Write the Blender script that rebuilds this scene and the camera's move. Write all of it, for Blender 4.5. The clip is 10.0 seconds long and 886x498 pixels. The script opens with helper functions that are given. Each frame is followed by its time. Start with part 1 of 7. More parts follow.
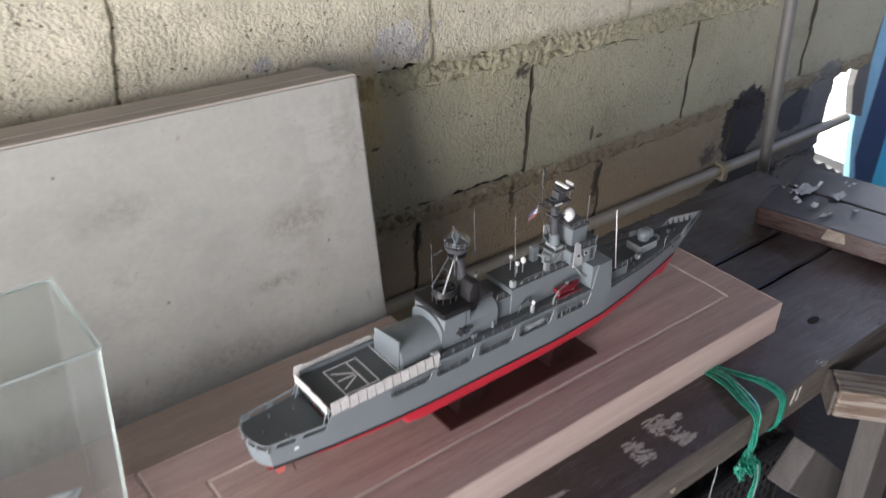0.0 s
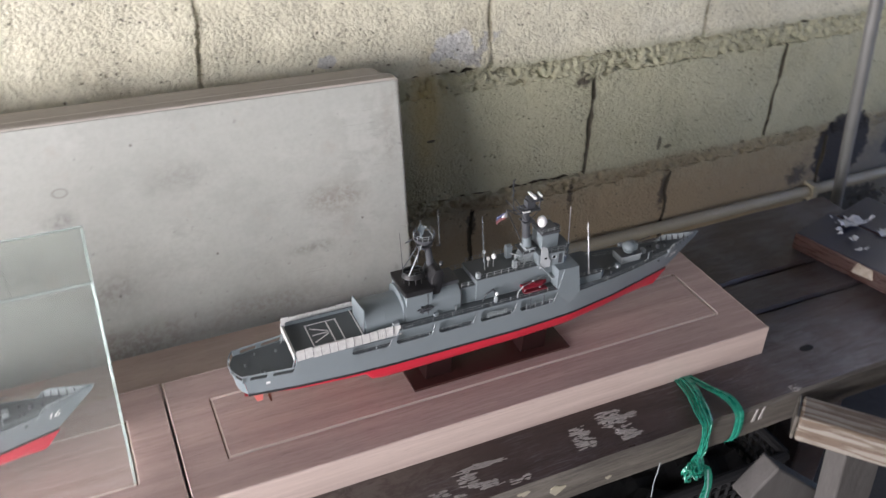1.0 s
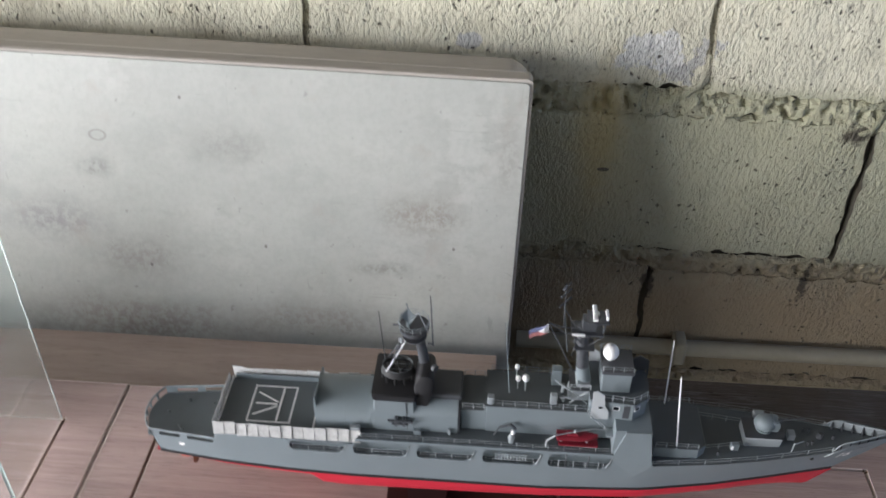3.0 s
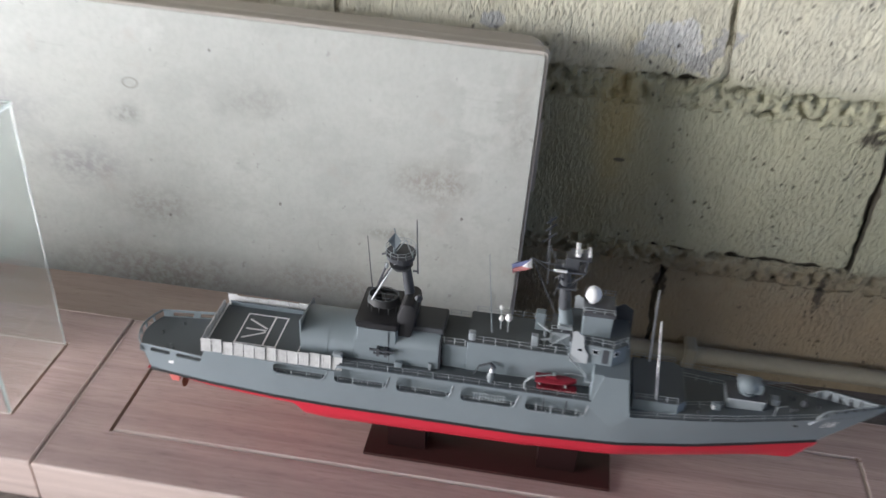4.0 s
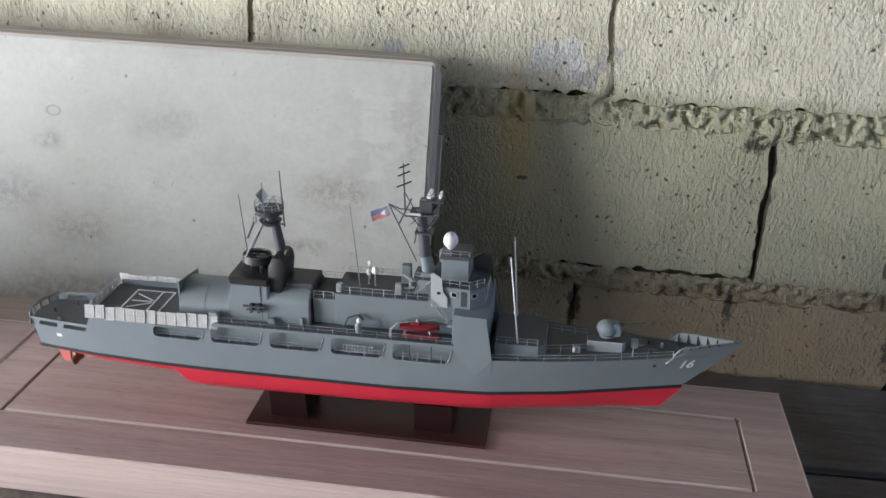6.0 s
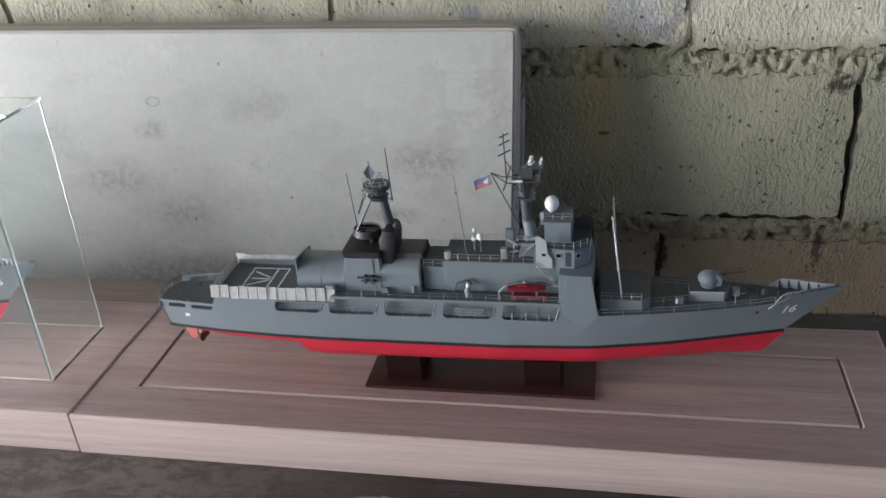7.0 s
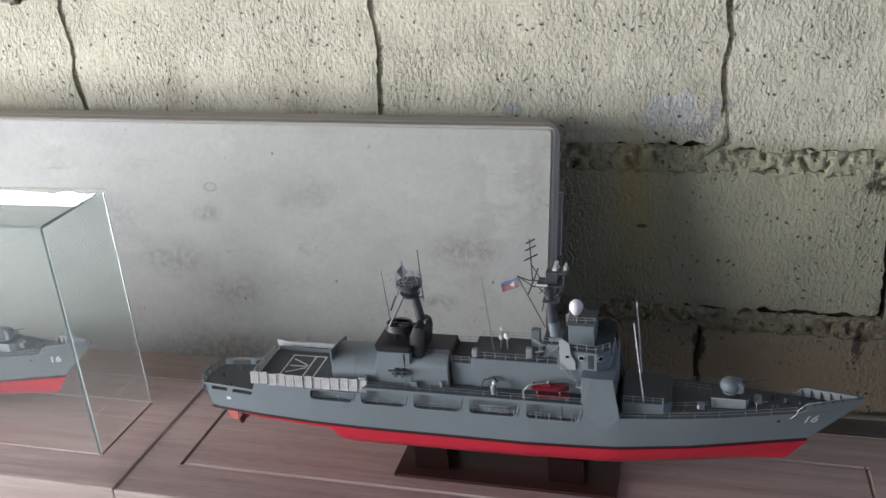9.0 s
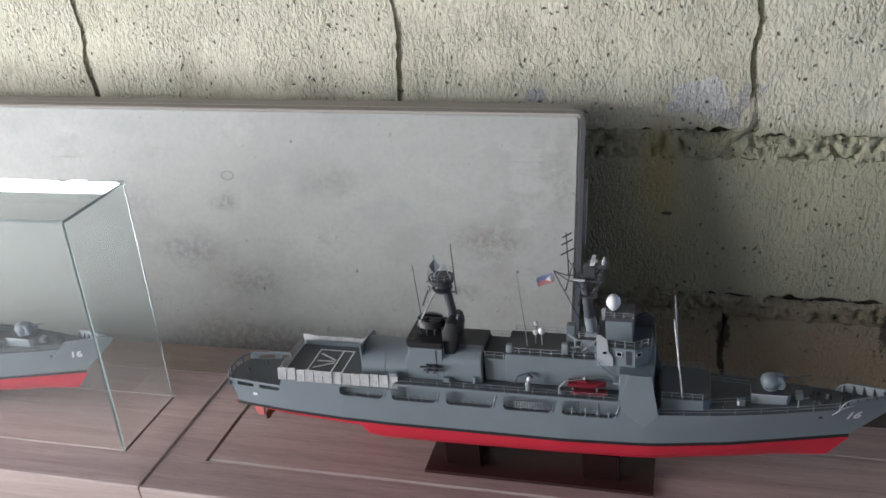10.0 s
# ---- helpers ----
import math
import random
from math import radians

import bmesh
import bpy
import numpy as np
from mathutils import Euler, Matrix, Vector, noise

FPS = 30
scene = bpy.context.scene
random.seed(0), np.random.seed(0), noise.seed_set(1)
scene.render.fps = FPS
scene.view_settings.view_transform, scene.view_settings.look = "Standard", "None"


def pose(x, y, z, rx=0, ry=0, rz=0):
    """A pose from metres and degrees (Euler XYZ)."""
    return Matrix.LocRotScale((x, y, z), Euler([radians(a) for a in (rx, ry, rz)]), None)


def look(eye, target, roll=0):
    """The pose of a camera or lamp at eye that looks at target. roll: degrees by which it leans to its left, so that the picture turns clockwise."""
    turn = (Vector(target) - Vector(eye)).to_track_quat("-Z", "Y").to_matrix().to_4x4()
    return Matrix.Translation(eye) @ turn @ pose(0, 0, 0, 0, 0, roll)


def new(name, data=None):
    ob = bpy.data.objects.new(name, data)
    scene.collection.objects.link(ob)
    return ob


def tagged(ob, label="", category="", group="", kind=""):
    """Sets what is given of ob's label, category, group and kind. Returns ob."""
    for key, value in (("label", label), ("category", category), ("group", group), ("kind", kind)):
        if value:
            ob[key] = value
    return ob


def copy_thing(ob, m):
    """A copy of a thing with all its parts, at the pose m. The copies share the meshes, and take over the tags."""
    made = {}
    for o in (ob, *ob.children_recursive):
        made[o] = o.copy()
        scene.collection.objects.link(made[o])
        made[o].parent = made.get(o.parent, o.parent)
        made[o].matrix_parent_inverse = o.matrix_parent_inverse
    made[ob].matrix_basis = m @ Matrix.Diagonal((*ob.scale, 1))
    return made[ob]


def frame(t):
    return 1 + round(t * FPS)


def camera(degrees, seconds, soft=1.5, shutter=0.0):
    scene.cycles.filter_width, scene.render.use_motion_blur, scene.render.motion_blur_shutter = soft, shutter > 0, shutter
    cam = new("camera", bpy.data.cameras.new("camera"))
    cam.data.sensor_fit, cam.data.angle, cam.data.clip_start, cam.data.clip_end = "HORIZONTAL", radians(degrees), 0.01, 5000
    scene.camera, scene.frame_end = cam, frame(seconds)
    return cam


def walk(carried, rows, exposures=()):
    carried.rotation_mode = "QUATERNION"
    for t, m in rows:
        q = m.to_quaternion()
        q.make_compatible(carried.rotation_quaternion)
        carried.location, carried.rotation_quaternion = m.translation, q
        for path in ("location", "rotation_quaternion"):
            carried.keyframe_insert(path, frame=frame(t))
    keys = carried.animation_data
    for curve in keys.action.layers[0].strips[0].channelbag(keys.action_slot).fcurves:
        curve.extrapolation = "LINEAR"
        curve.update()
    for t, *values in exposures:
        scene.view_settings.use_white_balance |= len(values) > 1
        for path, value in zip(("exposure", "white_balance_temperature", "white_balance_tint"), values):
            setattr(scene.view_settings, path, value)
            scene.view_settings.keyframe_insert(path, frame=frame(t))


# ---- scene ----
cam = camera(53.36, 10.0, shutter=0.5)
PATH = [
    (0, (-0.2072, -0.4882, 1.4239), (0.8745, 0.8303, 0.3791), 2.12),
    (0.3, (-0.2100, -0.5750, 1.4660), (0.7410, 0.7900, 0.3760), 0.60),
    (0.5, (-0.1905, -0.6090, 1.4896), (0.6896, 0.7753, 0.3454), 0.23),
    (0.8, (-0.0970, -0.6650, 1.5230), (0.6660, 0.7950, 0.3930), 0.00),
    (1, (-0.0740, -0.7042, 1.5295), (0.6226, 0.8049, 0.4171), 1.34),
    (1.3, (-0.0280, -0.7180, 1.5600), (0.5620, 0.7970, 0.4060), 2.70),
    (1.5, (-0.0124, -0.7095, 1.5619), (0.5570, 0.8145, 0.3985), 2.83),
    (1.8, (0.0570, -0.6460, 1.5600), (0.5460, 0.8640, 0.3430), 2.90),
    (2, (0.0930, -0.5751, 1.5548), (0.5433, 0.9221, 0.3076), 4.84),
    (2.3, (0.1460, -0.4970, 1.5260), (0.4900, 1.0200, 0.2680), 4.80),
    (2.5, (0.1845, -0.4563, 1.5167), (0.3602, 1.0585, 0.2227), 2.99),
    (2.7, (0.2413, -0.4438, 1.5004), (0.2547, 1.1008, 0.2299), 1.06),
    (3.8, (0.3451, -0.4460, 1.3680), (0.1481, 1.1636, 0.1973), 1.82),
    (4, (0.3583, -0.5070, 1.3879), (0.1361, 1.1306, 0.2614), 2.84),
    (4.2, (0.3860, -0.5780, 1.3970), (0.1430, 1.0950, 0.3320), 2.90),
    (4.5, (0.4039, -0.6529, 1.4010), (0.1699, 1.0188, 0.3283), 3.51),
    (4.8, (0.4440, -0.6310, 1.3410), (0.2080, 1.1060, 0.3770), 4.20),
    (5, (0.4663, -0.5994, 1.2990), (0.2312, 1.1938, 0.4451), 4.82),
    (5.2, (0.4843, -0.5742, 1.2667), (0.2260, 1.2152, 0.4114), 4.92),
    (6.3, (0.4905, -0.6105, 1.2824), (0.2012, 1.1757, 0.4304), -1.46),
    (6.5, (0.4772, -0.6165, 1.2825), (0.1470, 1.1327, 0.3736), -3.33),
    (6.7, (0.4670, -0.6120, 1.3020), (0.0950, 1.1010, 0.3400), -4.80),
    (7, (0.4590, -0.6289, 1.3042), (0.0668, 1.0928, 0.3651), -4.78),
    (7.5, (0.4718, -0.6362, 1.3280), (0.0608, 1.0961, 0.4169), -5.57),
    (8, (0.4924, -0.6316, 1.3246), (0.0696, 1.1004, 0.4182), -4.92),
    (8.5, (0.4998, -0.6319, 1.3482), (0.0150, 1.1176, 0.5090), -4.97),
    (9, (0.4933, -0.6356, 1.3491), (-0.0385, 1.1140, 0.5390), -4.94),
    (9.5, (0.4802, -0.6302, 1.3515), (-0.0543, 1.1159, 0.5357), -4.78),
    (10, (0.4577, -0.6214, 1.3575), (-0.0670, 1.1078, 0.5004), -5.22),
]
walk(cam, [(t, look(eye, target, roll)) for t, eye, target, roll in PATH],
     [(0, 0.02, 6800, 14), (0.5, 0.10, 6800, 14), (1.0, 0.18, 6700, 13), (2.0, 0.31, 6550, 9), (2.5, 0.31, 6500, 9), (4.0, 0.34, 6500, 9), (4.5, 0.36, 6500, 9),
      (5.2, 0.28, 6450, 9), (6.5, 0.20, 6400, 9), (6.7, 0.16, 6400, 9), (7.0, -0.07, 6380, 10), (7.5, -0.13, 6380, 10), (10, -0.19, 6350, 10)])

# ---- light ----
world = bpy.data.worlds.new("world")
scene.world = world
world.use_nodes = True
wn = world.node_tree.nodes
sky = wn.new("ShaderNodeTexSky")
sky.sky_type = "NISHITA"
sky.sun_disc = False
sky.sun_elevation = radians(50)
sky.sun_rotation = radians(250)
wn["Background"].inputs["Strength"].default_value = 0.12
world.node_tree.links.new(sky.outputs["Color"], wn["Background"].inputs["Color"])


def opening_light(name, width, height, watts, colour, m):
    data = bpy.data.lights.new(name, "AREA")
    data.shape = "RECTANGLE"
    data.size, data.size_y, data.energy, data.color = width, height, watts, colour
    ob = new(name, data)
    ob.matrix_world = m
    return ob


# daylight that enters by the open front corner, the open side and the far doorway
opening_light("daylight_front", 2.9, 1.8, 15, (0.965, 0.955, 1.0), look((-1.35, -2.70, 1.00), (0.2, 0.2, 0.95)))
opening_light("daylight_side", 1.45, 1.50, 152, (0.975, 0.957, 1.0), look((-2.22, -1.12, 1.08), (0.2, -1.10, 0.97)))
opening_light("daylight_right", 1.0, 1.1, 10.5, (0.42, 0.57, 1.0), look((2.70, -0.05, 1.32), (0.9, 0.05, 0.8)))

# ---- materials ----
def material(name):
    m = bpy.data.materials.new(name)
    m.use_nodes = True
    return m, m.node_tree.nodes, m.node_tree.links, m.node_tree.nodes["Principled BSDF"]


def ramp(nodes, stops):
    r = nodes.new("ShaderNodeValToRGB")
    e = r.color_ramp.elements
    while len(e) < len(stops):
        e.new(0.5)
    for el, (p, c) in zip(e, stops):
        el.position, el.color = p, (*c, 1)
    return r


def mapped(nodes, links, scale, source="Object"):
    tc = nodes.new("ShaderNodeTexCoord")
    mp = nodes.new("ShaderNodeMapping")
    mp.inputs["Scale"].default_value = scale
    links.new(tc.outputs[source], mp.inputs["Vector"])
    return mp.outputs["Vector"]


def noise_tex(nodes, links, vec, scale, detail=4.0, rough=0.55, distort=0.0):
    n = nodes.new("ShaderNodeTexNoise")
    n.inputs["Scale"].default_value = scale
    n.inputs["Detail"].default_value = detail
    n.inputs["Roughness"].default_value = rough
    n.inputs["Distortion"].default_value = distort
    if vec is not None:
        links.new(vec, n.inputs["Vector"])
    return n.outputs["Fac"]


def mix(nodes, links, fac, a, b, blend="MIX"):
    n = nodes.new("ShaderNodeMix")
    n.data_type, n.blend_type = "RGBA", blend
    for sock, v in ((n.inputs[0], fac), (n.inputs[6], a), (n.inputs[7], b)):
        if isinstance(v, (int, float)):
            sock.default_value = v
        elif isinstance(v, tuple):
            sock.default_value = (*v, 1)
        else:
            links.new(v, sock)
    return n.outputs[2]


def maths(nodes, links, op, a, b=0.0, c=0.0):
    n = nodes.new("ShaderNodeMath")
    n.operation = op
    for sock, v in zip(n.inputs, (a, b, c)):
        if isinstance(v, (int, float)):
            sock.default_value = v
        else:
            links.new(v, sock)
    return n.outputs[0]


def spread(nodes, links, value, lo, hi):
    n = nodes.new("ShaderNodeMapRange")
    n.interpolation_type = "SMOOTHSTEP"
    links.new(value, n.inputs[0])
    n.inputs[1].default_value, n.inputs[2].default_value = lo, hi
    return n.outputs[0]


def bump(nodes, links, bsdf, height, strength, distance):
    b = nodes.new("ShaderNodeBump")
    b.inputs["Strength"].default_value = strength
    b.inputs["Distance"].default_value = distance
    links.new(height, b.inputs["Height"])
    links.new(b.outputs["Normal"], bsdf.inputs["Normal"])


def paint(name, colour, rough=0.45, vary=0.12, metal=0.0, scale=60.0, relief=0.0):
    """Model paint: near plain colour with slight mottling and wear."""
    m, n, l, b = material(name)
    vec = mapped(n, l, (1, 1, 1))
    f = noise_tex(n, l, vec, scale, 5)
    g = noise_tex(n, l, vec, scale * 9, 3)
    dark = tuple(c * (1 - vary) for c in colour)
    light = tuple(min(1, c * (1 + vary)) for c in colour)
    l.new(mix(n, l, maths(n, l, "MULTIPLY_ADD", g, 0.3, maths(n, l, "MULTIPLY", f, 0.7)), dark, light), b.inputs["Base Color"])
    l.new(maths(n, l, "MULTIPLY_ADD", f, 0.25, rough - 0.12), b.inputs["Roughness"])
    b.inputs["Metallic"].default_value = metal
    if relief:
        bump(n, l, b, g, 0.4, relief)
    return m


def wood(name, dark, light, rough=0.5, grain=(1.2, 14, 14), scale=10.0, per_piece=0.0, relief=0.0006, pores=0.35, along="Object"):
    m, n, l, b = material(name)
    vec = mapped(n, l, grain, along)
    if per_piece:
        info = n.new("ShaderNodeObjectInfo")
        add = n.new("ShaderNodeVectorMath")
        add.operation = "ADD"
        comb = n.new("ShaderNodeCombineXYZ")
        l.new(maths(n, l, "MULTIPLY", info.outputs["Random"], 37.0), comb.inputs[0])
        l.new(maths(n, l, "MULTIPLY", info.outputs["Random"], 11.0), comb.inputs[1])
        l.new(vec, add.inputs[0])
        l.new(comb.outputs[0], add.inputs[1])
        vec = add.outputs[0]
    broad = noise_tex(n, l, vec, scale * 0.25, 3, 0.5, 1.2)
    fine = noise_tex(n, l, vec, scale * 2.2, 6, 0.65, 0.4)
    hair = noise_tex(n, l, vec, scale * 7.0, 3, 0.6)
    f = maths(n, l, "MULTIPLY_ADD", fine, 0.5, maths(n, l, "MULTIPLY", broad, 0.5))
    col = ramp(n, [(0.3, dark), (0.7, light)])
    l.new(f, col.inputs[0])
    pore = spread(n, l, hair, 0.56, 0.7)
    c = mix(n, l, maths(n, l, "MULTIPLY", pore, pores), col.outputs[0], tuple(v * 0.45 for v in dark))
    l.new(c, b.inputs["Base Color"])
    l.new(maths(n, l, "MULTIPLY_ADD", fine, 0.25, rough - 0.1), b.inputs["Roughness"])
    bump(n, l, b, maths(n, l, "MULTIPLY_ADD", hair, -0.6, fine), 0.5, relief)
    return m


def block_material(name, stains=True):
    """Cream paint over coarse concrete block, with drips, pits, grime and bare spots."""
    m, n, l, b = material(name)
    pos = mapped(n, l, (1, 1, 1))
    drip = mapped(n, l, (1, 1, 0.60))
    big = noise_tex(n, l, pos, 5, 4)
    mid = noise_tex(n, l, pos, 26, 5, 0.6)
    grain = noise_tex(n, l, drip, 205, 4, 0.55, 0.3)
    fine = noise_tex(n, l, drip, 420, 3, 0.6)
    warp = n.new("ShaderNodeTexNoise")
    warp.inputs["Scale"].default_value = 90
    l.new(pos, warp.inputs["Vector"])
    wob = n.new("ShaderNodeVectorMath")
    wob.operation = "MULTIPLY_ADD"
    l.new(warp.outputs["Color"], wob.inputs[0])
    wob.inputs[1].default_value = (0.012, 0.012, 0.012)
    l.new(pos, wob.inputs[2])
    vor = n.new("ShaderNodeTexVoronoi")
    vor.inputs["Scale"].default_value = 88
    vor.inputs["Randomness"].default_value = 1.0
    l.new(wob.outputs[0], vor.inputs["Vector"])
    gate = spread(n, l, noise_tex(n, l, pos, 30, 3), 0.46, 0.58)
    pit = maths(n, l, "MULTIPLY", maths(n, l, "SUBTRACT", 1.0, spread(n, l, vor.outputs["Distance"], 0.05, 0.22)), gate)
    col = ramp(n, [(0.25, (0.54, 0.517, 0.400)), (0.5, (0.68, 0.652, 0.508)), (0.75, (0.75, 0.73, 0.60))])
    l.new(maths(n, l, "MULTIPLY_ADD", mid, 0.45, maths(n, l, "MULTIPLY", big, 0.55)), col.inputs[0])
    c = col.outputs[0]
    grime = spread(n, l, noise_tex(n, l, pos, 8, 6, 0.65), 0.56, 0.76)
    c = mix(n, l, maths(n, l, "MULTIPLY", grime, 0.45 if stains else 0.70), c, (0.20, 0.17, 0.115))
    low = spread(n, l, grain, 0.46, 0.34)
    c = mix(n, l, maths(n, l, "MULTIPLY", low, 0.26 if stains else 0.80), c, (0.30, 0.265, 0.18) if stains else (0.15, 0.13, 0.095))
    if not stains:
        c = mix(n, l, 0.45, c, (0.22, 0.20, 0.135))
    sep = n.new("ShaderNodeSeparateXYZ")
    l.new(pos, sep.inputs[0])
    # the lower courses are tinted a darker, duller olive, the lowest ones brown
    level = maths(n, l, "MULTIPLY_ADD", noise_tex(n, l, pos, 34, 4, 0.7), 0.030, maths(n, l, "SUBTRACT", sep.outputs[2], 0.015))
    olive_tint = maths(n, l, "SUBTRACT", 1.0, spread(n, l, level, 0.990, 1.012))
    c = mix(n, l, maths(n, l, "MULTIPLY", olive_tint, 0.62), c, (0.31, 0.31, 0.188))
    brown_tint = maths(n, l, "SUBTRACT", 1.0, spread(n, l, level, 0.752, 0.780))
    c = mix(n, l, maths(n, l, "MULTIPLY", brown_tint, 0.6), c, (0.27, 0.21, 0.135))

    def spot(x, z, rx, rz, colour, amount, c, wob=1.5, soft=0.05, grain_scale=48):
        dx = maths(n, l, "DIVIDE", maths(n, l, "SUBTRACT", sep.outputs[0], x), rx)
        dz = maths(n, l, "DIVIDE", maths(n, l, "SUBTRACT", sep.outputs[2], z), rz)
        d = maths(n, l, "SQRT", maths(n, l, "ADD", maths(n, l, "MULTIPLY", dx, dx), maths(n, l, "MULTIPLY", dz, dz)))
        d = maths(n, l, "MULTIPLY_ADD", noise_tex(n, l, pos, grain_scale, 6, 0.75), wob, d)
        f = maths(n, l, "MULTIPLY", maths(n, l, "SUBTRACT", 1.0, spread(n, l, d, 1.01 - soft + wob * 0.35, 1.01 + soft + wob * 0.35)), amount)
        return mix(n, l, f, c, colour)

    if stains:
        def chip(x, z, rx, rz, lean, colour, amount, c):
            """A flaked patch with straight broken edges."""
            wz = maths(n, l, "MULTIPLY_ADD", noise_tex(n, l, pos, 52, 6, 0.8), 0.058, maths(n, l, "SUBTRACT", sep.outputs[2], z + 0.029))
            wx = maths(n, l, "MULTIPLY_ADD", noise_tex(n, l, pos, 41, 6, 0.8), 0.058, maths(n, l, "SUBTRACT", sep.outputs[0], x + 0.029))
            wx = maths(n, l, "MULTIPLY_ADD", wz, lean, wx)
            d = maths(n, l, "MAXIMUM", maths(n, l, "ABSOLUTE", maths(n, l, "DIVIDE", wx, rx)), maths(n, l, "ABSOLUTE", maths(n, l, "DIVIDE", wz, rz)))
            f = maths(n, l, "MULTIPLY", maths(n, l, "SUBTRACT", 1.0, spread(n, l, d, 0.95, 1.03)), amount)
            return mix(n, l, f, c, mix(n, l, spread(n, l, fine, 0.4, 0.6), tuple(v * 0.72 for v in colour), colour))

        # broad soft brown darkening over the low courses
        c = spot(0.75, 0.63, 0.85, 0.13, (0.29, 0.205, 0.125), 0.6, c, 1.2, 0.40)
        c = spot(0.42, 0.86, 0.10, 0.13, (0.42, 0.36, 0.20), 0.45, c, 1.2, 0.4)
        c = spot(0.425, 0.940, 0.030, 0.095, (0.50, 0.36, 0.12), 0.48, c, 1.6, 0.6, 22)
        c = chip(0.4600, 1.0440, 0.021, 0.018, -0.50, (0.74, 0.735, 0.70), 0.9, c)
        c = chip(0.4850, 1.0380, 0.017, 0.024, 0.35, (0.74, 0.735, 0.70), 0.9, c)
        c = chip(0.4520, 1.0290, 0.012, 0.008, -1.20, (0.70, 0.69, 0.64), 0.8, c)
        c = chip(0.5190, 1.0330, 0.012, 0.026, -0.70, (0.50, 0.49, 0.46), 0.9, c)
        c = spot(0.27, 1.045, 0.018, 0.012, (0.42, 0.43, 0.45), 0.7, c)
        c = spot(0.310, 1.018, 0.012, 0.006, (0.40, 0.41, 0.46), 0.7, c)
        for x, z, rx, rz in ((0.893, 0.799, 0.0045, 0.017), (0.913, 0.789, 0.010, 0.0045), (0.436, 0.888, 0.008, 0.003)):
            c = spot(x, z, rx, rz, (0.10, 0.09, 0.065), 0.9, c, 0.8)
        # dark marks at fallen-out joints, then dark blotches by the broken end
        for x, z, rx, rz in ((0.514, 0.714, 0.0125, 0.036), (0.921, 0.695, 0.014, 0.060), (0.712, 0.728, 0.0085, 0.036), (0.714, 0.950, 0.024, 0.016), (1.262, 0.655, 0.034, 0.034)):
            c = spot(x, z, rx, rz, (0.055, 0.045, 0.032), 0.9, c, 2.4, 0.25, 75)
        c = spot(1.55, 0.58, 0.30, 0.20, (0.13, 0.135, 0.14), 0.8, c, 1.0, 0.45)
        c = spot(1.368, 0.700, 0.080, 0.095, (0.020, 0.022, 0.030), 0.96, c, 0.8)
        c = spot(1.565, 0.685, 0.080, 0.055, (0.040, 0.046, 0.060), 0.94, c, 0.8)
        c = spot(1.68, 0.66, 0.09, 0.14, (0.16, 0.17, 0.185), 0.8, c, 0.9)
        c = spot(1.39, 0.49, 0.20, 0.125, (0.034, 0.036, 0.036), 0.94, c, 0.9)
    c = mix(n, l, maths(n, l, "MULTIPLY", pit, 0.85), c, (0.10, 0.085, 0.06))
    l.new(c, b.inputs["Base Color"])
    b.inputs["Roughness"].default_value = 0.82
    h = maths(n, l, "MULTIPLY_ADD", grain, 0.8, maths(n, l, "MULTIPLY", fine, 0.4))
    h = maths(n, l, "SUBTRACT", h, maths(n, l, "MULTIPLY", pit, 0.9))
    amp = maths(n, l, "MULTIPLY_ADD", spread(n, l, noise_tex(n, l, pos, 7, 3), 0.38, 0.66), 0.6, 0.45)
    bump(n, l, b, maths(n, l, "MULTIPLY", h, amp), 1.0, 0.0080)
    return m


